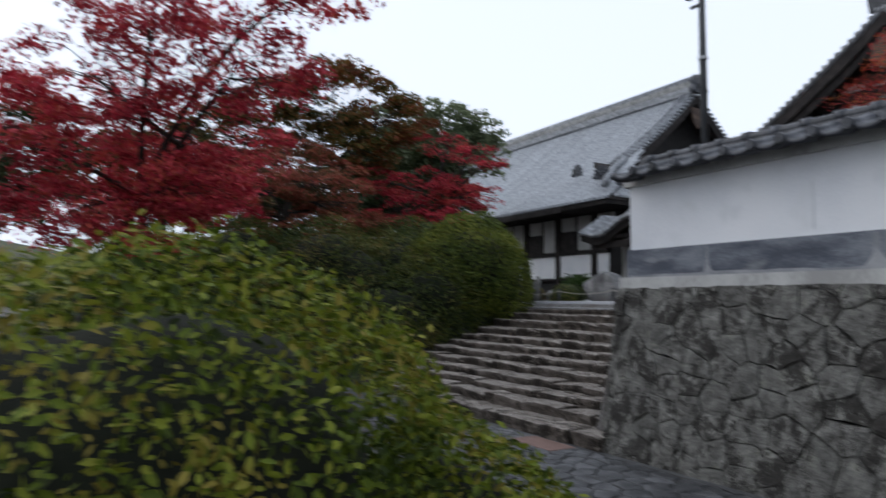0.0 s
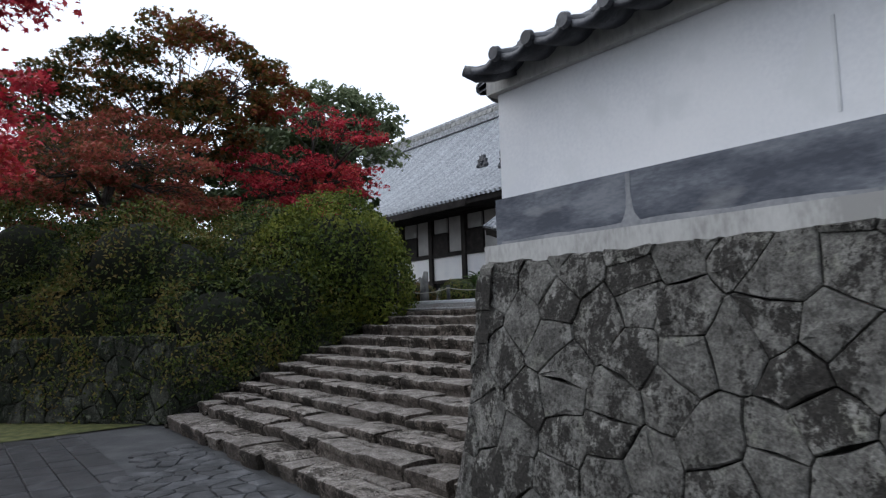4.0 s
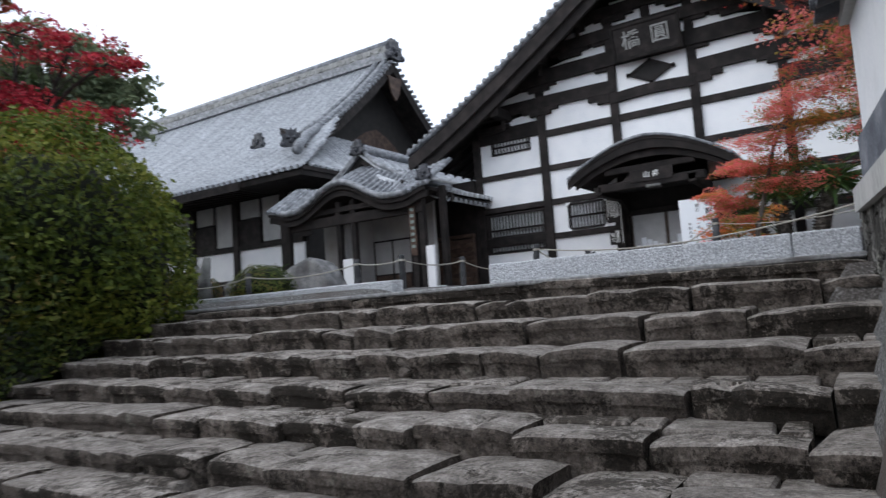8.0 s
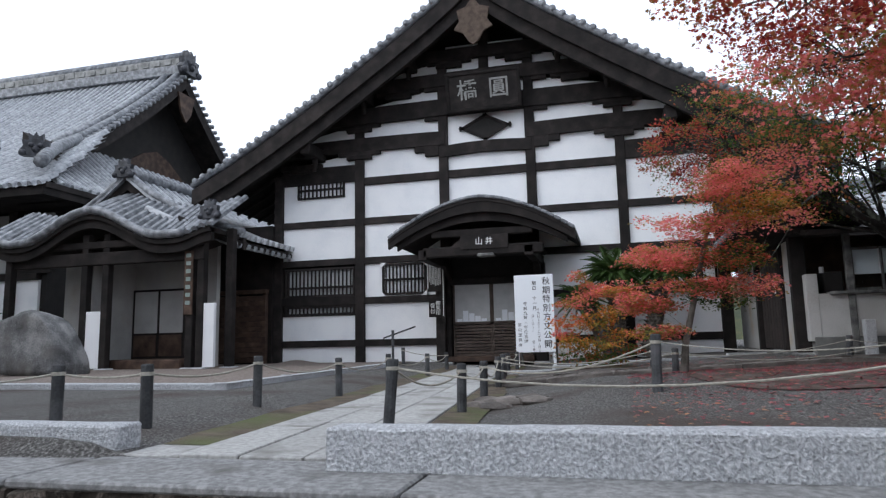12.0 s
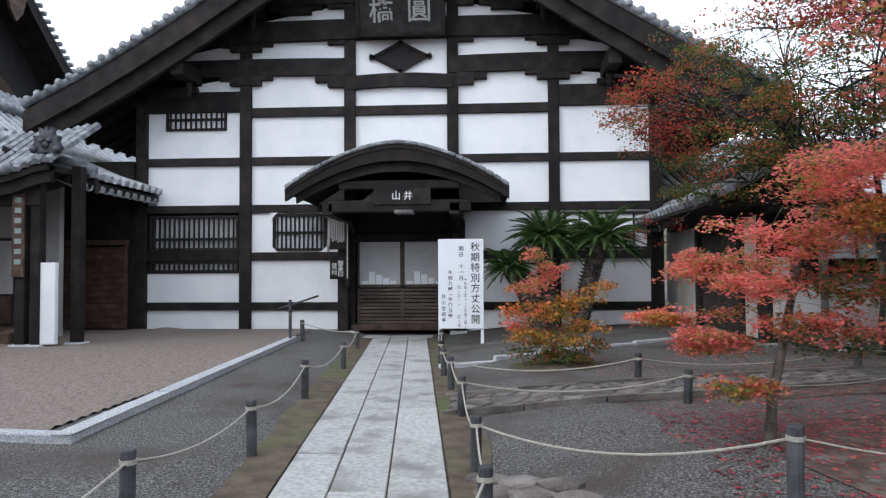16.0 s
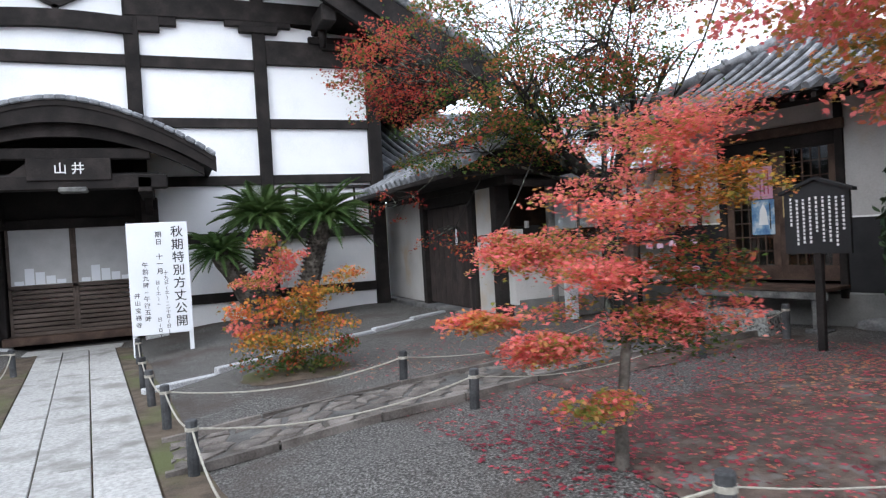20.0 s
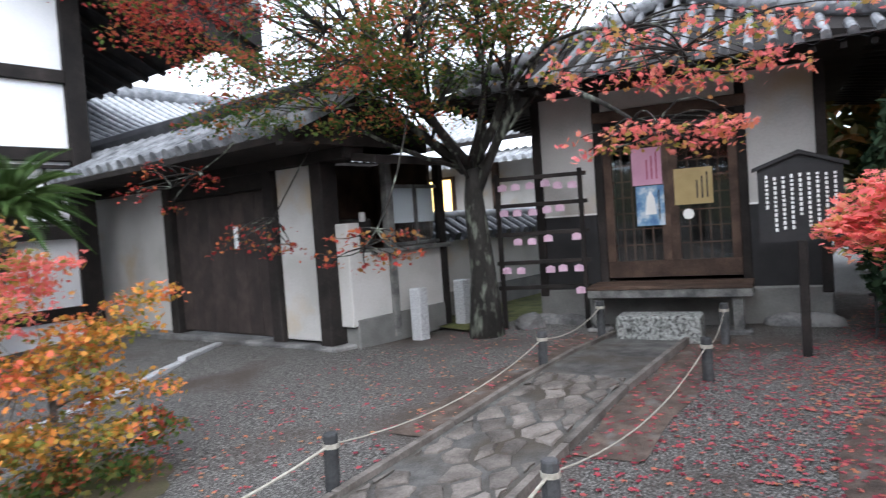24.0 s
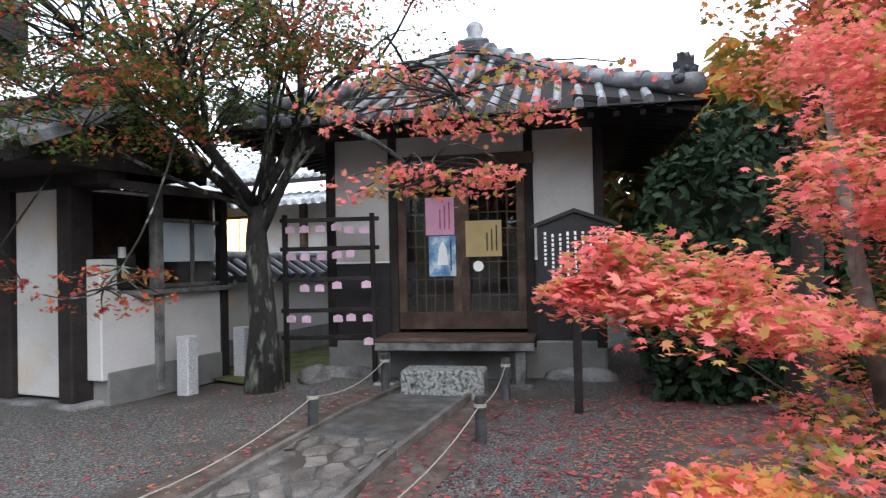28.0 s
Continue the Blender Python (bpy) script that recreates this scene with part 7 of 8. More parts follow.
single("garden_boulder", bm, ROCK, "large grey boulder with a slanting top on the sand court", "rock", smooth=True)
boulder("garden_boulder", (7.75, -5.95, .28), (.2, .16, .12), "small pale stone beside the low wall", 5)
boulder("garden_boulder", (-3.6, -12.2, .2), (.45, .4, .3), "low grey boulder by the clipped shrubs", 7)
stump = thing("driftwood_stump", (-4.2, -12.6, .1), "grey upright weathered stump", "stump")
part("stem", tube([(-4.2, -12.6, 0), (-4.22, -12.6, .5), (-4.1, -12.62, .85)], [.12, .10, .06], 8), SILVER, stump, smooth=True)
part("stub", tube([(-4.2, -12.6, .45), (-4.4, -12.6, .72)], [.07, .04], 6), SILVER, stump, smooth=True)
# bare earth beside the side path and under the maples
SOIL = mat("red_brown_soil", [(.040, .028, .022), (.075, .053, .042), (.12, .09, .072)], 7, 90, .95, .6, stain=(.13, .125, .12), stain_scale=6, stain_at=.64)
for v0, v1 in ((-.50, -.05), (1.07, 1.55)):
    pv = []
    for i in range(50):
        u = 3.0 + 3.2 * i / 49
        for j in range(4):
            v_ = v0 + (v1 - v0) * j / 3 + .12 * noise.noise(Vector((u * 1.3, v0 * 5 + j, 2))) * (j in (0, 3))
            p = sp(u, v_, 0)
            pv.append((p[0], p[1], court_z(p[0], p[1]) + .008))
    tagged(part("soil_strip", raw("soil_strip", pv, [(i * 4 + j, i * 4 + j + 1, i * 4 + j + 5, i * 4 + j + 4) for i in range(49) for j in range(3)], SOIL, True), SOIL), "bare red-brown soil strip beside the side path", "soil", kind="structure")
pv, pf = [], []
for i in range(48):
    a = 2 * math.pi * i / 48
    for j in range(6):
        rr = j / 5 * (1 + .22 * noise.noise(Vector((math.cos(a) * 1.5, math.sin(a) * 1.5, 8))))
        x, y = 5.5 + math.cos(a) * 2.0 * rr, -10.7 + math.sin(a) * 1.3 * rr
        pv.append((x, y, court_z(x, y) + .009))
pf = [(i * 6 + j, ((i + 1) % 48) * 6 + j, ((i + 1) % 48) * 6 + j + 1, i * 6 + j + 1) for i in range(48) for j in range(5)]
tagged(part("soil_patch", raw("soil_patch", pv, pf, SOIL, True), SOIL), "bare red-brown soil under the maples", "soil", kind="structure")

# ---- plants ----
hedge_rng = random.Random(77)
DOME = [((-3.25, -15.45, .95), (1.24, 1.32, 1.42)), ((-3.5, -16.3, .75), (1.05, 1.0, 1.25)), ((-3.0, -14.9, .55), (.98, .95, 1.1))]
LOBES = [((-4.2, -16.7, .75), (1.3, 1.3, 1.35)), ((-3.1, -16.7, .25), (1.05, 1.2, 1.05)), ((-3.0, -17.9, -.25), (1.05, 1.2, .95))]
for k in range(11):
    t = k / 10
    x, y = -4.6 - 5.2 * t, -18.0 - 5.8 * t
    LOBES.append(((x + hedge_rng.uniform(-.3, .3), y + hedge_rng.uniform(-.3, .3), .55 + hedge_rng.uniform(-.15, .3) + .15 * math.sin(k * 2.1)), (hedge_rng.uniform(.95, 1.4), hedge_rng.uniform(.95, 1.4), hedge_rng.uniform(1.1, 1.4))))
    LOBES.append(((x + .75, y - .4 + hedge_rng.uniform(-.2, .2), -.25 + hedge_rng.uniform(-.1, .15)), (hedge_rng.uniform(.95, 1.2), hedge_rng.uniform(.95, 1.2), hedge_rng.uniform(.8, 1.0))))
for k in range(5):
    LOBES.append(((-5.6 - k * 1.3, -16.0 - k * .9, 1.0 + hedge_rng.uniform(-.1, .3)), (1.4, 1.4, 1.3)))
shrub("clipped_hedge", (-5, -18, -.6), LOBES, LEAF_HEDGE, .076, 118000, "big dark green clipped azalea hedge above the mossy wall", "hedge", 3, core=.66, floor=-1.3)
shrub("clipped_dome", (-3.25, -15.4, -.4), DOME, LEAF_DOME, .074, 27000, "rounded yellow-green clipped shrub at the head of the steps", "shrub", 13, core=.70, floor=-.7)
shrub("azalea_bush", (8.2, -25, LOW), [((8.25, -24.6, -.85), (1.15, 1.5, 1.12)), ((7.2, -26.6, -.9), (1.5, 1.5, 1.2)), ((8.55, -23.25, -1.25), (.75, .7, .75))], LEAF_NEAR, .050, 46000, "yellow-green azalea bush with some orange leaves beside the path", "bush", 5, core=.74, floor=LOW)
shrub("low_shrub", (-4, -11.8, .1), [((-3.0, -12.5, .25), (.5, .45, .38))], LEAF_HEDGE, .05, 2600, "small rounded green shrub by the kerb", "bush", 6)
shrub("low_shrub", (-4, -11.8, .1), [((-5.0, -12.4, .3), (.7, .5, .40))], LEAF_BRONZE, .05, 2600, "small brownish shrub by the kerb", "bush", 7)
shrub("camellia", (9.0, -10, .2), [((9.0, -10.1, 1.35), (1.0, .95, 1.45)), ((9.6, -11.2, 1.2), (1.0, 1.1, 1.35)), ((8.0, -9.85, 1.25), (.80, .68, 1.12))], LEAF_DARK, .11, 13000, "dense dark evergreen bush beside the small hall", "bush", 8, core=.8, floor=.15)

# creepers over the mossy bank wall
rngn = np.random.default_rng(31)
cp = []
for k in range(170):
    u, z = rngn.uniform(0, 7.8), LOW + 1.35 * (1 - rngn.random() ** 1.5)
    for q in range(26):
        du, dz = rngn.normal(size=2) * (.12, .10)
        v = min(1.0, max(.02, (z + dz - LOW) / 1.35))
        cp.append((-1.75 - .744 * (u + du) + .668 * (.05 - v * .12) + rngn.uniform(0, .03), -19.15 - .668 * (u + du) - .744 * (.05 - v * .12), LOW + v * 1.35))
for k in range(150):
    t, w = rngn.uniform(.12, 1.0), rngn.uniform(.15, 1.1)
    x, y = -2.75 + 1.0 * t, -14.5 - 4.65 * t
    z = -1.6 + .3 * (y + 19.3) + w * (.25 + .75 * t)
    for q in range(24):
        d = rngn.normal(size=3) * (.03, .13, .10)
        cp.append((x + .06 + abs(d[0]), y + d[1], z + d[2]))
tagged(part("creeper", leaves("creeper", cp, .055, LEAF_HEDGE, "oval", .1, 14, .4, np.tile((.6, -.65, .2), (len(cp), 1))), LEAF_HEDGE), "dark creeper leaves over the mossy bank wall", "creeper", kind="stuff")
# maples
tree("red_maple", (-9.0, -13.6, -.2), [(-9.0, -13.6, -.3), (-8.9, -13.5, 1.2), (-8.6, -13.3, 2.6), (-8.4, -13.2, 3.4)], .16,
     [((-7.7, -12.8, 3.7), (1.2, 1.2, .5), 26, 60, .32), ((-8.9, -13.7, 4.3), (1.5, 1.5, .6), 30, 60, .36), ((-9.4, -14.6, 3.3), (1.3, 1.2, .5), 22, 60, .34), ((-8.0, -14.0, 3.0), (1.2, 1.1, .35), 16, 60, .34), ((-10.2, -15.0, 4.4), (1.2, 1.2, .5), 18, 60, .34), ((-6.1, -12.9, 4.55), (.5, .5, .16), 9, 34, .22), ((-7.2, -13.0, 5.1), (.9, .8, .25), 14, 36, .26), ((-8.6, -13.4, 5.6), (1.2, 1.0, .3), 16, 36, .28)], LEAF_RED, .12, "star", "bright red maple behind the hedge", seed=2, dense=1.5, twigs=5, thin=.16)
tree("dull_red_maple", (-9, -19, -.6), [(-9, -19, -.7), (-8.8, -18.9, 1.2), (-8.5, -18.9, 2.6), (-8.3, -18.8, 3.3)], .17,
     [((-7.4, -18.2, 3.55), (1.9, 1.7, .55), 30, 40, .40), ((-9.2, -19.8, 3.9), (2.2, 2.0, .7), 36, 40, .42), ((-7.2, -20.2, 3.0), (1.4, 1.4, .5), 20, 40, .36), ((-9.2, -17.2, 3.0), (1.3, 1.3, .6), 20, 40, .36), ((-9.6, -18.0, 4.7), (1.5, 1.6, .6), 26, 40, .40), ((-10.5, -21.2, 3.5), (1.8, 1.8, .8), 26, 40, .42), ((-8.0, -19.0, 2.3), (1.6, 1.6, .5), 20, 40, .36), ((-7.0, -17.4, 2.5), (1.2, 1.2, .4), 16, 40, .34)], LEAF_DULL, .13, "star", "dull red maple with bare grey twigs above the hedge", seed=3, dense=3.4, twigs=6, thin=.16)
tree("bronze_tree", (-11.5, -16.5, -.3), [(-11.5, -16.5, -.4), (-11.3, -16.4, 2), (-11.1, -16.3, 4), (-10.9, -16.2, 5.2)], .22,
     [((-11.2, -16.4, 7.6), (2.2, 2.2, 1.2), 46, 44, .46), ((-9.7, -14.9, 6.6), (1.7, 1.7, 1.0), 30, 44, .42), ((-12.2, -18.0, 7.0), (2.0, 2.0, 1.1), 36, 44, .44), ((-10.4, -16.0, 5.4), (1.8, 1.8, .8), 26, 44, .42), ((-13.0, -19.6, 6.0), (2.0, 2.0, 1.0), 34, 44, .44)], LEAF_BRONZE, .19, "star", "tall bronze-green broadleaf tree behind the maples", seed=4, dense=3.2)
tree("leaning_red_maple", (-4.6, -24.4, -.7), [(-4.6, -24.4, -.9), (-4.2, -24.0, .8), (-3.6, -23.4, 2.2), (-2.8, -22.8, 3.2)], .15,
     [((-2.6, -22.6, 3.3), (2.0, 1.9, 1.0), 50, 60, .40), ((-.2, -22.2, 4.2), (1.6, 1.4, .75), 34, 55, .36), ((-4.4, -22.6, 2.8), (1.7, 1.7, .9), 40, 60, .38), ((1.9, -21.6, 4.85), (1.0, .9, .35), 14, 45, .28), ((-2.0, -24.4, 4.1), (2.0, 1.8, .9), 46, 60, .38), ((-2.6, -25.8, 3.1), (1.8, 1.6, .9), 40, 60, .38), ((-.6, -23.6, 5.2), (1.8, 1.5, .55), 34, 55, .34), ((-3.5, -24.6, 1.8), (1.6, 1.4, .8), 40, 60, .38), ((-4.5, -23.2, 1.9), (1.6, 1.4, .8), 40, 60, .38), ((-2.0, -22.6, 2.3), (1.2, 1.1, .6), 30, 60, .34)], LEAF_RED, .14, "star", "dark red maple leaning over the lower court", seed=5, limb_r=.6, dense=1.5)
tree("court_maple", (7.1, -10.45, .2), [(7.12, -10.44, .1), (7.08, -10.46, 1.2), (6.95, -10.5, 2.2), (6.7, -10.6, 3.2)], .13,
     [((5.6, -10.8, 4.3), (1.7, 1.6, .9), 48, 60, .36), ((4.7, -11.2, 3.5), (1.0, 1.0, .55), 26, 55, .30), ((6.9, -11.6, 4.6), (1.7, 1.7, 1.0), 44, 60, .38), ((7.0, -12.0, 3.4), (1.6, 1.3, .8), 36, 60, .34), ((5.6, -10.9, 2.25), (.6, .4, .14), 12, 36, .20, (6.2, -10.5, 2.4), LEAF_PINK), ((4.9, -10.8, 2.85), (.8, .6, .30), 17, 46, .25, (6.0, -10.6, 3.0), LEAF_PINK), ((6.1, -10.6, 2.8), (.8, .6, .28), 26, 50, .26, (6.25, -10.5, 2.3), LEAF_ORANGE)], LEAF_COURT, .068, "maple", "tall red and orange maple by the court", seed=6, dense=2.4, twigs=5)
# Added tree: its crown is there to darken the court.
tree("shade_maple", (9.3, -12.9, .2), [(9.3, -12.9, .1), (9.25, -12.85, 1.6), (9.1, -12.8, 3.0), (9.0, -12.7, 4.2)], .17,
     [((8.6, -12.6, 5.2), (2.2, 1.8, .9), 44, 44, .40), ((9.6, -11.2, 5.4), (2.0, 1.8, .9), 40, 44, .40), ((7.8, -13.4, 4.4), (1.6, 1.4, .7), 28, 44, .36), ((10.2, -13.4, 4.6), (1.8, 1.6, .8), 30, 44, .38)], LEAF_COURT, .10, "maple", "tall dark-trunked red maple added behind the boundary wall to shade the court", seed=16, dense=2.1)
# The first two crown masses are added overhead to darken the booth.
tree("lichened_maple", (7.2, -5.75, .2), [(7.2, -5.75, .1), (7.22, -5.74, .9), (7.16, -5.72, 1.7), (7.2, -5.7, 2.05)], .17,
     [((6.2, -7.8, 4.45), (1.4, 1.2, .45), 34, 40, .32, (7.1, -5.8, 2.05), LEAF_COURT), ((7.6, -7.6, 4.6), (1.4, 1.3, .5), 34, 40, .32, (7.2, -5.8, 2.05), LEAF_COURT), ((4.6, -4.4, 3.9), (.9, .9, .6), 26, 44, .28, (6.4, -5.2, 2.9), LEAF_COURT), ((5.1, -5.0, 3.75), (1.4, 1.4, .9), 60, 44, .24, (7.1, -5.65, 2.05), LEAF_TURN), ((5.3, -5.3, 2.75), (1.1, 1.2, .40), 30, 40, .24, (7.1, -5.65, 2.05), LEAF_TURN), ((6.0, -4.8, 3.9), (1.3, 1.3, .9), 28, 44, .30), ((6.9, -6.1, 3.9), (1.4, 1.2, .8), 32, 36, .30), ((6.0, -5.3, 4.75), (1.5, 1.2, .45), 30, 44, .30, (7.1, -5.65, 2.05), LEAF_TURN), ((7.3, -6.4, 4.8), (1.5, 1.1, .45), 40, 50, .32, (7.2, -5.7, 2.05), LEAF_TURN), ((8.0, -5.2, 3.8), (1.2, 1.1, .8), 20, 36, .30), ((6.3, -6.4, 3.6), (1.1, 1.0, .6), 40, 46, .26, (7.1, -5.7, 2.05), LEAF_TURN), ((7.0, -5.0, 3.3), (1.3, 1.2, .5), 36, 46, .28, (7.15, -5.7, 2.05), LEAF_LATE), ((5.7, -6.2, 3.2), (1.0, .9, .55), 30, 40, .28), ((6.4, -5.3, 2.7), (.9, .8, .35), 20, 30, .25), ((6.5, -4.5, 3.25), (1.1, 1.0, .35), 20, 20, .28, (7.1, -5.65, 2.0), LEAF_LATE), ((5.6, -5.6, 3.0), (.8, .8, .25), 16, 20, .28, (7.1, -5.7, 1.95), LEAF_LATE), ((7.3, -6.9, 3.5), (.7, .6, .25), 10, 24, .22), ((5.2, -8.65, 2.36), (.5, .95, .17), 42, 10, .14, (6.9, -6.4, 2.7), LEAF_PINK), ((5.1, -8.5, 1.90), (.35, .6, .09), 24, 9, .12, (5.7, -7.7, 2.35), LEAF_PINK), ((5.2, -4.6, 1.40), (.42, .42, .26), 14, 7, .12, (5.8, -4.9, 2.5), LEAF_COURT), ((5.1, -6.1, 1.33), (.42, .46, .17), 15, 7, .11, (6.0, -5.9, 2.6), LEAF_COURT), ((4.7, -4.0, 2.0), (.42, .4, .3), 12, 7, .13, (5.4, -4.6, 2.9), LEAF_COURT)], LEAF_MIX, .060, "maple", "spreading maple with lichened trunk and thinning leaves", seed=7, bark=BARK_LICHEN, twigs=7, dense=2.15)
tree("young_red_maple", (3.68, -10.46, .2), [(3.68, -10.46, .1), (3.72, -10.43, .5), (3.84, -10.36, .95), (3.98, -10.3, 1.5), (4.2, -10.28, 1.95)], .036,
     [((3.48, -9.86, 1.39), (.20, .14, .06), 24, 26, .085, (3.8, -10.3, 1.0)), ((3.44, -9.69, 1.40), (.12, .06, .04), 12, 22, .06, (3.5, -9.95, 1.38)), ((3.50, -9.74, 1.50), (.12, .08, .04), 11, 22, .07, (3.5, -9.95, 1.38)), ((3.12, -9.99, 1.03), (.20, .10, .05), 26, 26, .08, (3.74, -10.4, .62), LEAF_FLAME), ((3.48, -10.16, .87), (.30, .20, .05), 28, 24, .115, (3.75, -10.4, .62)), ((3.46, -10.44, .66), (.18, .18, .07), 12, 20, .08, (3.72, -10.43, .45)), ((3.42, -9.97, 1.38), (.22, .18, .09), 24, 24, .115, (3.8, -10.34, .95)), ((3.42, -10.2, 1.12), (.24, .18, .09), 9, 24, .115, (3.8, -10.36, .9)), ((3.60, -10.3, 1.68), (.22, .14, .05), 8, 24, .125, (3.95, -10.3, 1.4)), ((3.78, -9.84, 1.42), (.25, .22, .10), 32, 24, .115, (3.82, -10.3, 1.0)), ((3.76, -10.14, 1.30), (.26, .18, .06), 26, 24, .125, (3.8, -10.36, .9)), ((4.12, -10.35, 1.60), (.30, .20, .10), 20, 24, .135, (3.95, -10.3, 1.4)), ((3.82, -10.5, 1.58), (.28, .12, .12), 34, 24, .125, (3.98, -10.3, 1.5)),
      ((3.94, -10.4, 1.92), (.30, .18, .08), 12, 24, .125, (4.0, -10.3, 1.55)), ((4.53, -10.4, 2.19), (.34, .24, .12), 24, 24, .145, (4.2, -10.28, 1.95)), ((4.20, -10.4, 2.10), (.3, .26, .12), 26, 24, .135, (4.15, -10.28, 1.85)), ((3.35, -10.36, .92), (.24, .13, .07), 26, 24, .10, (3.72, -10.43, .5)), ((3.55, -10.52, .62), (.18, .12, .06), 14, 22, .09, (3.72, -10.43, .4)), ((3.60, -10.50, 1.28), (.22, .12, .08), 24, 24, .11, (3.8, -10.36, .9)), ((3.85, -10.55, 1.02), (.24, .14, .09), 26, 24, .11, (3.8, -10.38, .8)), ((4.05, -10.52, 1.92), (.26, .14, .10), 20, 24, .12, (4.0, -10.3, 1.55)), ((4.02, -10.5, .95), (.28, .26, .12), 30, 24, .135, (3.82, -10.38, .85), LEAF_TURN), ((4.2, -10.5, 1.30), (.28, .22, .13), 42, 24, .135, (3.95, -10.32, 1.3), LEAF_TURN), ((4.40, -10.5, 1.74), (.3, .26, .13), 40, 24, .135, (4.1, -10.3, 1.75), LEAF_ORANGE), ((4.32, -10.44, 1.04), (.22, .28, .09), 18, 24, .135, (3.9, -10.35, 1.15))], LEAF_PINK, .041, "maple", "young pink-red maple with a thin pale trunk", seed=8, bark=BARK_PALE, flat=.74, twigs=3, limb_r=.32, dense=2.0, thin=.26)
tree("orange_maple_bush", (2.78, -5.95, .05), [(2.78, -5.95, .0), (2.78, -5.95, .25), (2.8, -5.9, .6), (2.78, -5.9, .9)], .03,
     [((2.45, -5.98, .52), (.32, .3, .10), 22, 20, .13), ((2.85, -6.05, .50), (.34, .28, .10), 22, 20, .13), ((3.2, -5.9, .62), (.28, .28, .10), 16, 20, .12), ((2.40, -5.95, .85), (.30, .26, .10), 20, 20, .12, (2.78, -5.93, .5)), ((2.78, -6.0, .88), (.32, .28, .12), 22, 20, .13, (2.78, -5.93, .55)), ((3.15, -5.85, 1.02), (.28, .26, .08), 18, 20, .12, (2.85, -5.9, .7)), ((3.42, -5.8, 1.16), (.2, .2, .06), 10, 20, .10, (3.0, -5.85, .95)),
      ((2.50, -5.95, 1.18), (.28, .26, .10), 20, 20, .12, (2.76, -5.93, .8), LEAF_PINK), ((2.72, -5.95, 1.38), (.22, .22, .10), 16, 20, .11, (2.76, -5.93, .9), LEAF_PINK), ((2.52, -5.95, 1.60), (.14, .16, .08), 9, 20, .10, (2.74, -5.93, 1.2), LEAF_PINK), ((2.5, -6.1, .30), (.30, .26, .08), 18, 20, .13, (2.78, -5.95, .2), LEAF_TURN), ((2.95, -6.1, .30), (.32, .26, .08), 18, 20, .13, (2.78, -5.95, .2), LEAF_TURN), ((3.25, -5.95, .40), (.26, .26, .08), 14, 20, .12, (2.8, -5.95, .3), LEAF_TURN), ((2.25, -5.9, .66), (.18, .2, .06), 9, 20, .10, (2.7, -5.93, .45), LEAF_PINK)], LEAF_ORANGE, .058, "maple", "small orange and yellow-green bushy maple", seed=9, bark=BARK_PALE, flat=.6, dense=1.5, thin=.4)
mv = []
for i in range(30):
    a = 2 * math.pi * i / 30
    for rr in (.05, .3, .52 + .12 * noise.noise(Vector((math.cos(a) * 2, math.sin(a) * 2, 3)))):
        x, y = 2.78 + math.cos(a) * rr * 1.15, -5.95 + math.sin(a) * rr
        mv.append((x, y, court_z(x, y) + (.018 if rr < .4 else .006)))
tagged(part("earth_ring", raw("earth_ring", mv, [(i * 3 + j, ((i + 1) % 30) * 3 + j, ((i + 1) % 30) * 3 + j + 1, i * 3 + j + 1) for i in range(30) for j in range(2)], EARTH, True), EARTH), "bare mossy earth round the small orange maple", "soil", kind="structure")
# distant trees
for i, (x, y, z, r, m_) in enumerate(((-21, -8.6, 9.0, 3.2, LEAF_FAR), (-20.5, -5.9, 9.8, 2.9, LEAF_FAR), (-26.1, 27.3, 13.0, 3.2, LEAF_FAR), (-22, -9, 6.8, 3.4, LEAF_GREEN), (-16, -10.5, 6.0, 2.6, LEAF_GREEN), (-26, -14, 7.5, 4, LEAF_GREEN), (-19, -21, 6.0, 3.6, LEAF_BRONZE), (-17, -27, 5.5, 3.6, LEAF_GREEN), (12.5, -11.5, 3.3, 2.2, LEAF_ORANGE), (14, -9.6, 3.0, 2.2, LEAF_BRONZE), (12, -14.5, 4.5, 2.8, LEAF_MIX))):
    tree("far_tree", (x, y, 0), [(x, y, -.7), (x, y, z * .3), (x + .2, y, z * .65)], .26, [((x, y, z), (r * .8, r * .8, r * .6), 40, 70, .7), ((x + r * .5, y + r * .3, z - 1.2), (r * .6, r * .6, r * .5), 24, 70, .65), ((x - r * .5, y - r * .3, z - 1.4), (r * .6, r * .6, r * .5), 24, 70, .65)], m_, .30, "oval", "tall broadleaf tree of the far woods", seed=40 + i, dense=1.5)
# wooded hill behind everything
hv, hf = [], []
for i in range(61):
    a = radians(-60 + 300 * i / 60)
    for j, (rr, zz) in enumerate(((70, -1), (85, 7), (105, 13), (130, 15))):
        h = zz * (.75 + .5 * noise.noise(Vector((math.cos(a) * 3, math.sin(a) * 3, 1)))) + (2.0 * noise.noise(Vector((a * 14, j * 3, 0))) if j else 0)
        hv.append((math.cos(a) * rr - 5, math.sin(a) * rr - 5, h))
hf = [(i * 4 + j, (i + 1) * 4 + j, (i + 1) * 4 + j + 1, i * 4 + j + 1) for i in range(60) for j in range(3)]
HILL = mat("wooded_hill", [(.025, .035, .015), (.05, .055, .022), (.10, .075, .03)], .25, 1.2, 1, 1)
tagged(part("backdrop_hill", raw("backdrop_hill", hv, hf, HILL, True), HILL), "distant wooded hillside", "hill", kind="structure")


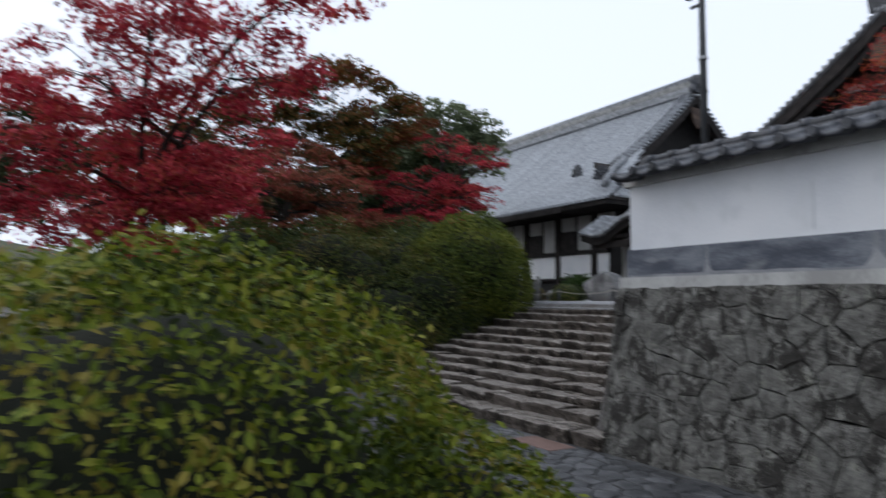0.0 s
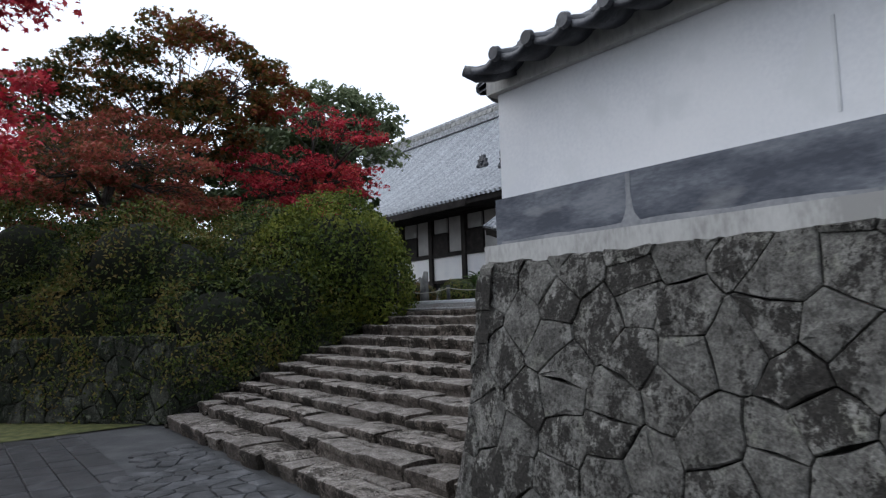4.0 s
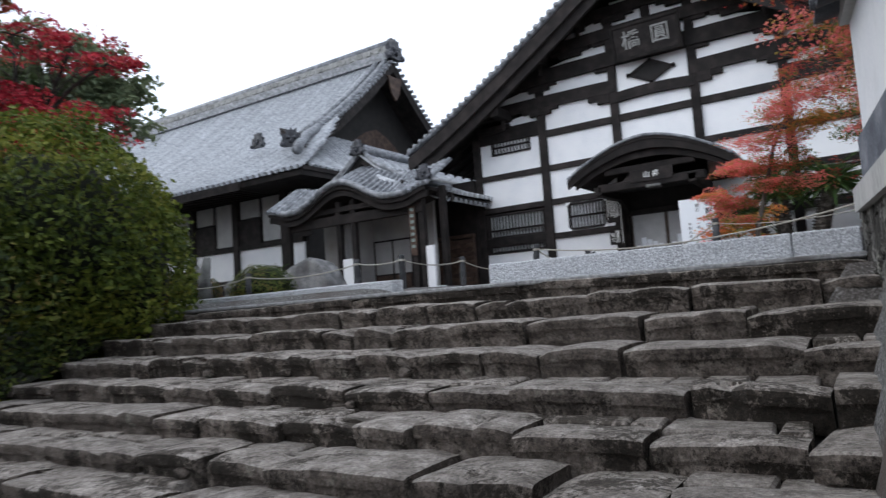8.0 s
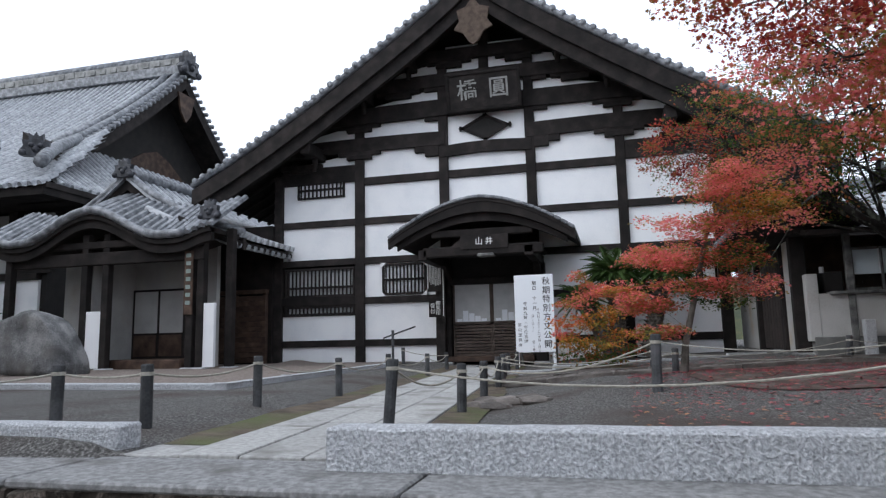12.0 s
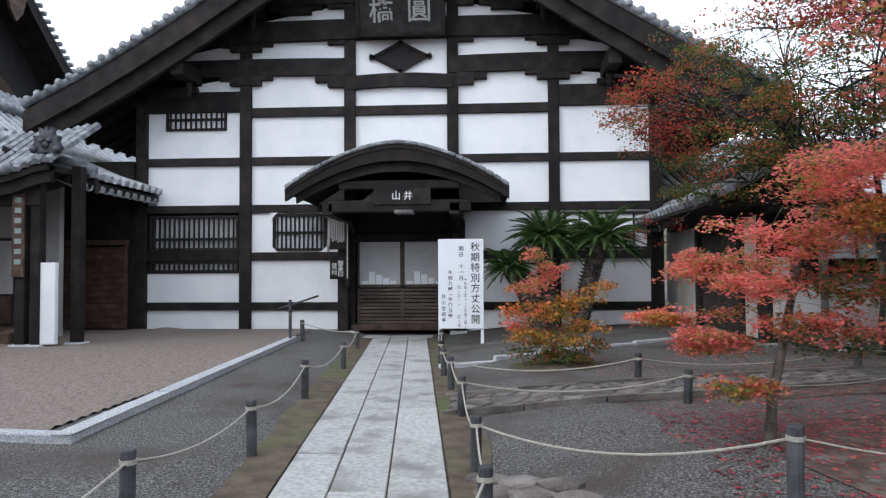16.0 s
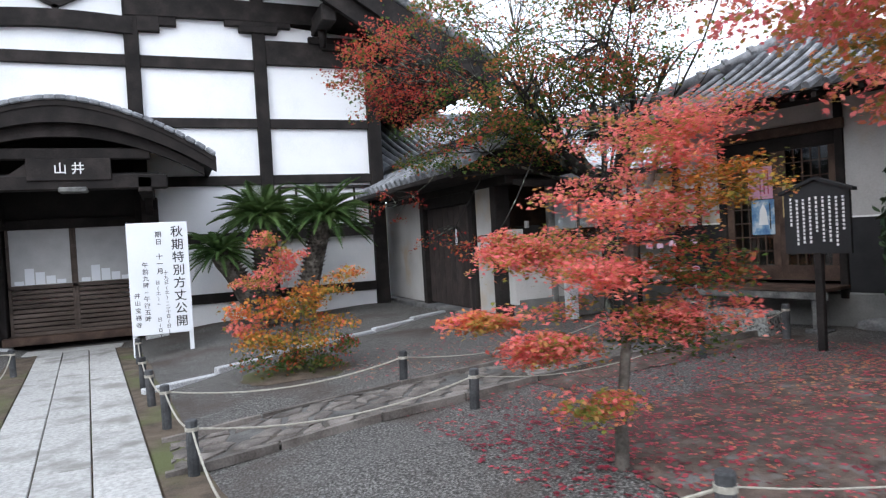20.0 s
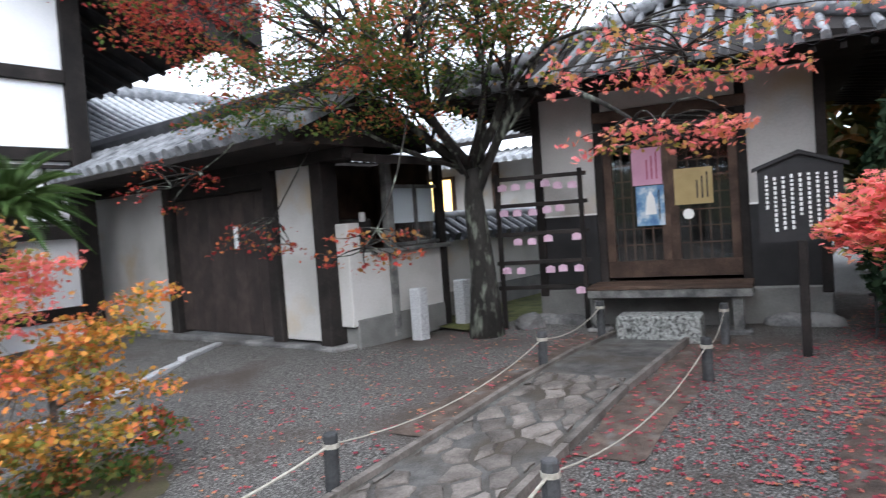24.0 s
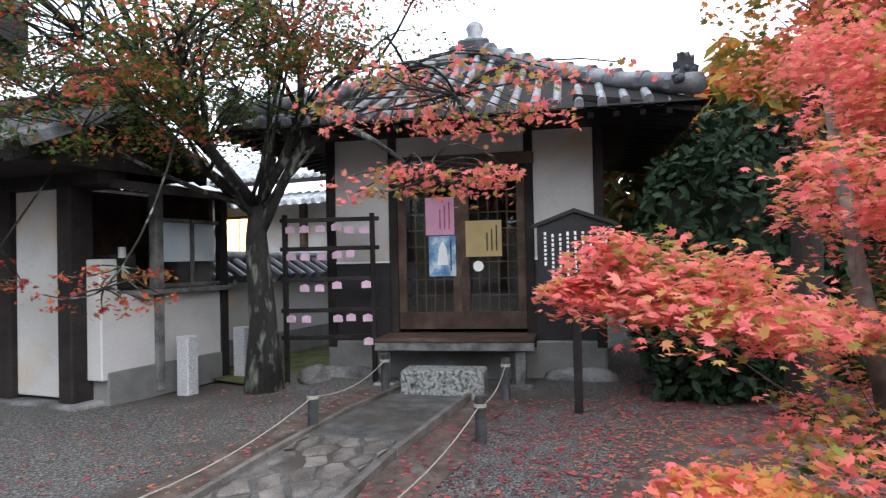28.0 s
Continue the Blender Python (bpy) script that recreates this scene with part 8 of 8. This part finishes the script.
def cycad(base, top, fronds, ln, label, seed):
    """A thick trunk armoured with old leaf bases and a crown of stiff feathery fronds."""
    rng = random.Random(seed)
    root = thing("cycad", base, label, "cycad", "cycads by the wall")
    b, t = Vector(base), Vector(top)
    spine = lambda s_: b.lerp(t, s_) + Vector((0, 0, .12 * math.sin(math.pi * s_)))
    part("trunk", tube([spine(i / 8) for i in range(9)], [.19, .18, .17, .18, .17, .17, .17, .18, .15], 10), CYCAD_BARK, root)
    sv, sf = [], []
    rows = max(8, int((t - b).length / .075))
    for k in range(rows):
        for q in range(13):
            a = 2 * math.pi * (q + .5 * (k % 2)) / 13 + rng.uniform(-.1, .1)
            p = spine((k + .3) / rows)
            d = Vector((math.cos(a), math.sin(a), .35)).normalized()
            sd = Vector((-math.sin(a), math.cos(a), 0)) * .045
            up = Vector((0, 0, .035))
            tip = p + d * (.235 + rng.uniform(-.02, .03)) + Vector((0, 0, .02))
            i = len(sv)
            sv += [p + d * .15 - sd, p + d * .15 - up, p + d * .15 + sd, p + d * .15 + up, tip]
            sf += [(i, i + 1, i + 4), (i + 1, i + 2, i + 4), (i + 2, i + 3, i + 4), (i + 3, i, i + 4)]
    tagged(part("shaggy_bark", raw("shaggy_bark", sv, sf, CYCAD_BARK), CYCAD_BARK, root), kind="stuff")
    for k in range(fronds):
        a = k * 2.39996
        el = -.32 + 1.42 * (k / fronds) + rng.uniform(-.1, .1)
        fl = ln * rng.uniform(.85, 1.1)
        n = 34
        pts = []
        for i in range(n + 1):
            s_ = i / n
            out = fl * s_ * (math.cos(el) + .22 * s_ * max(0, el))
            up = fl * (s_ * math.sin(el) + .10 * s_ - .42 * s_ * s_ * math.cos(el) ** .5 * 1.1)
            pts.append(t + Vector((math.cos(a) * out, math.sin(a) * out, up)))
        v = [p + Vector((0, 0, h)) for p in pts for h in (-.008, .008)]
        f = [(2 * i, 2 * i + 1, 2 * i + 3, 2 * i + 2) for i in range(n)]
        for i in range(3, n):
            d = (pts[i + 1] - pts[i - 1]).normalized()
            sd = d.cross(Vector((0, 0, 1))).normalized()
            up = sd.cross(d).normalized()
            w = fl * .17 * math.sin(math.pi * min(1, i / n * .85 + .18)) + .015
            for sg in (-1, 1):
                q = len(v)
                v += [pts[i] + sd * sg * w * .6 + d * (w * .42 + .008) + up * w * .34, pts[i] + sd * sg * w + d * w * .75 + up * w * .38]
                f += [(2 * i + 1, 2 * i + 3, q), (2 * i + 1, q, q + 1)]
        part("frond", raw("frond", v, f, LEAF_CYCAD), LEAF_CYCAD, root)
    return root


CYCAD_BARK = mat("cycad_bark", [(.020, .016, .013), (.05, .042, .035), (.11, .098, .085)], 9, 50, .95, .6, island=.35)
cycad((3.0, -1.35, .15), (2.35, -1.5, 1.42), 44, .66, "small leaning cycad with feathery fronds", 1)
cycad((3.15, -1.1, .15), (3.1, -1.15, 2.02), 64, .88, "tall cycad with shaggy trunk and feathery fronds", 2)
cycad((3.75, -1.2, .15), (4.25, -1.2, 2.0), 64, .92, "thick leaning cycad with feathery fronds", 3)
cycad((-11.5, -4.52, .1), (-11.5, -4.52, .85), 44, .95, "low broad cycad beside the main hall", 4)
# bamboo fence by the camellia
bf = thing("bamboo_fence", (8.6, -9.3, .2), "low dark bamboo lattice fence", "fence")
for i in range(8):
    p = S @ Vector((1.75 + i * .16, -.25, 0))
    part("upright", tube([(p.x, p.y, .15), (p.x, p.y, .68)], .014, 6), STAKE, bf)
for z in (.35, .62):
    part("rail", tube([S @ Vector((1.7, -.25, z)), S @ Vector((2.95, -.25, z))], .016, 6), STAKE, bf)
# fallen leaves
rngn = np.random.default_rng(12)
pts = []
while len(pts) < 12500:
    x, y = rngn.uniform(3.2, 11), rngn.uniform(-13.5, -5.2)
    dens = math.exp(-((x - 6.5) ** 2 / 9 + (y + 10.3) ** 2 / 3.5)) + .9 * math.exp(-((x - 4) ** 2 + (y + 10) ** 2) / .5) + .13
    if rngn.random() < dens and not (7.7 < x and -8.9 < y):
        pts.append((x, y, court_z(x, y) + .012))
tagged(part("fallen_leaves", leaves("fallen_leaves", pts, .050, LEAF_FALLEN, "star", .92, 3, .4), LEAF_FALLEN), "scattered fallen red maple leaves on the gravel", "leaves", kind="stuff")
# small weeds at the foot of the boundary wall are left to the moss; paving pieces come last
cobble_bed(-2, 13, -23.2, -19.35, .20, lower, 300, lambda x, y: (y > -20.1 - .28 * max(0, 0) and x > .2) or (x > 3.6 and y > -22.2) or (x > 1.4 and y > -20.6), COBBLE, COBBLE_STUFF, 17)
rng = random.Random(18)
for iy in range(13):
    y = -20.35 - iy * .30
    x = -1.9 - .5 * iy * 0 + (iy % 2) * .3
    while x < 3.9 - max(0, (-20.6 - y)) * .0:
        w = rng.uniform(.26, .5)
        cx, cy = x + w / 2, y - .15
        if not ((cx > 3.5 and cy > -22.2) or (cx > 1.3 and cy > -20.65) or cy > -20.15 and cx > .1):
            part("paving_slab", box(x + .006, y - .288, LOW - .03, x + w - .006, y, LOW + rng.uniform(.002, .012), .008), LOWER_SLAB, lower)
        x += w
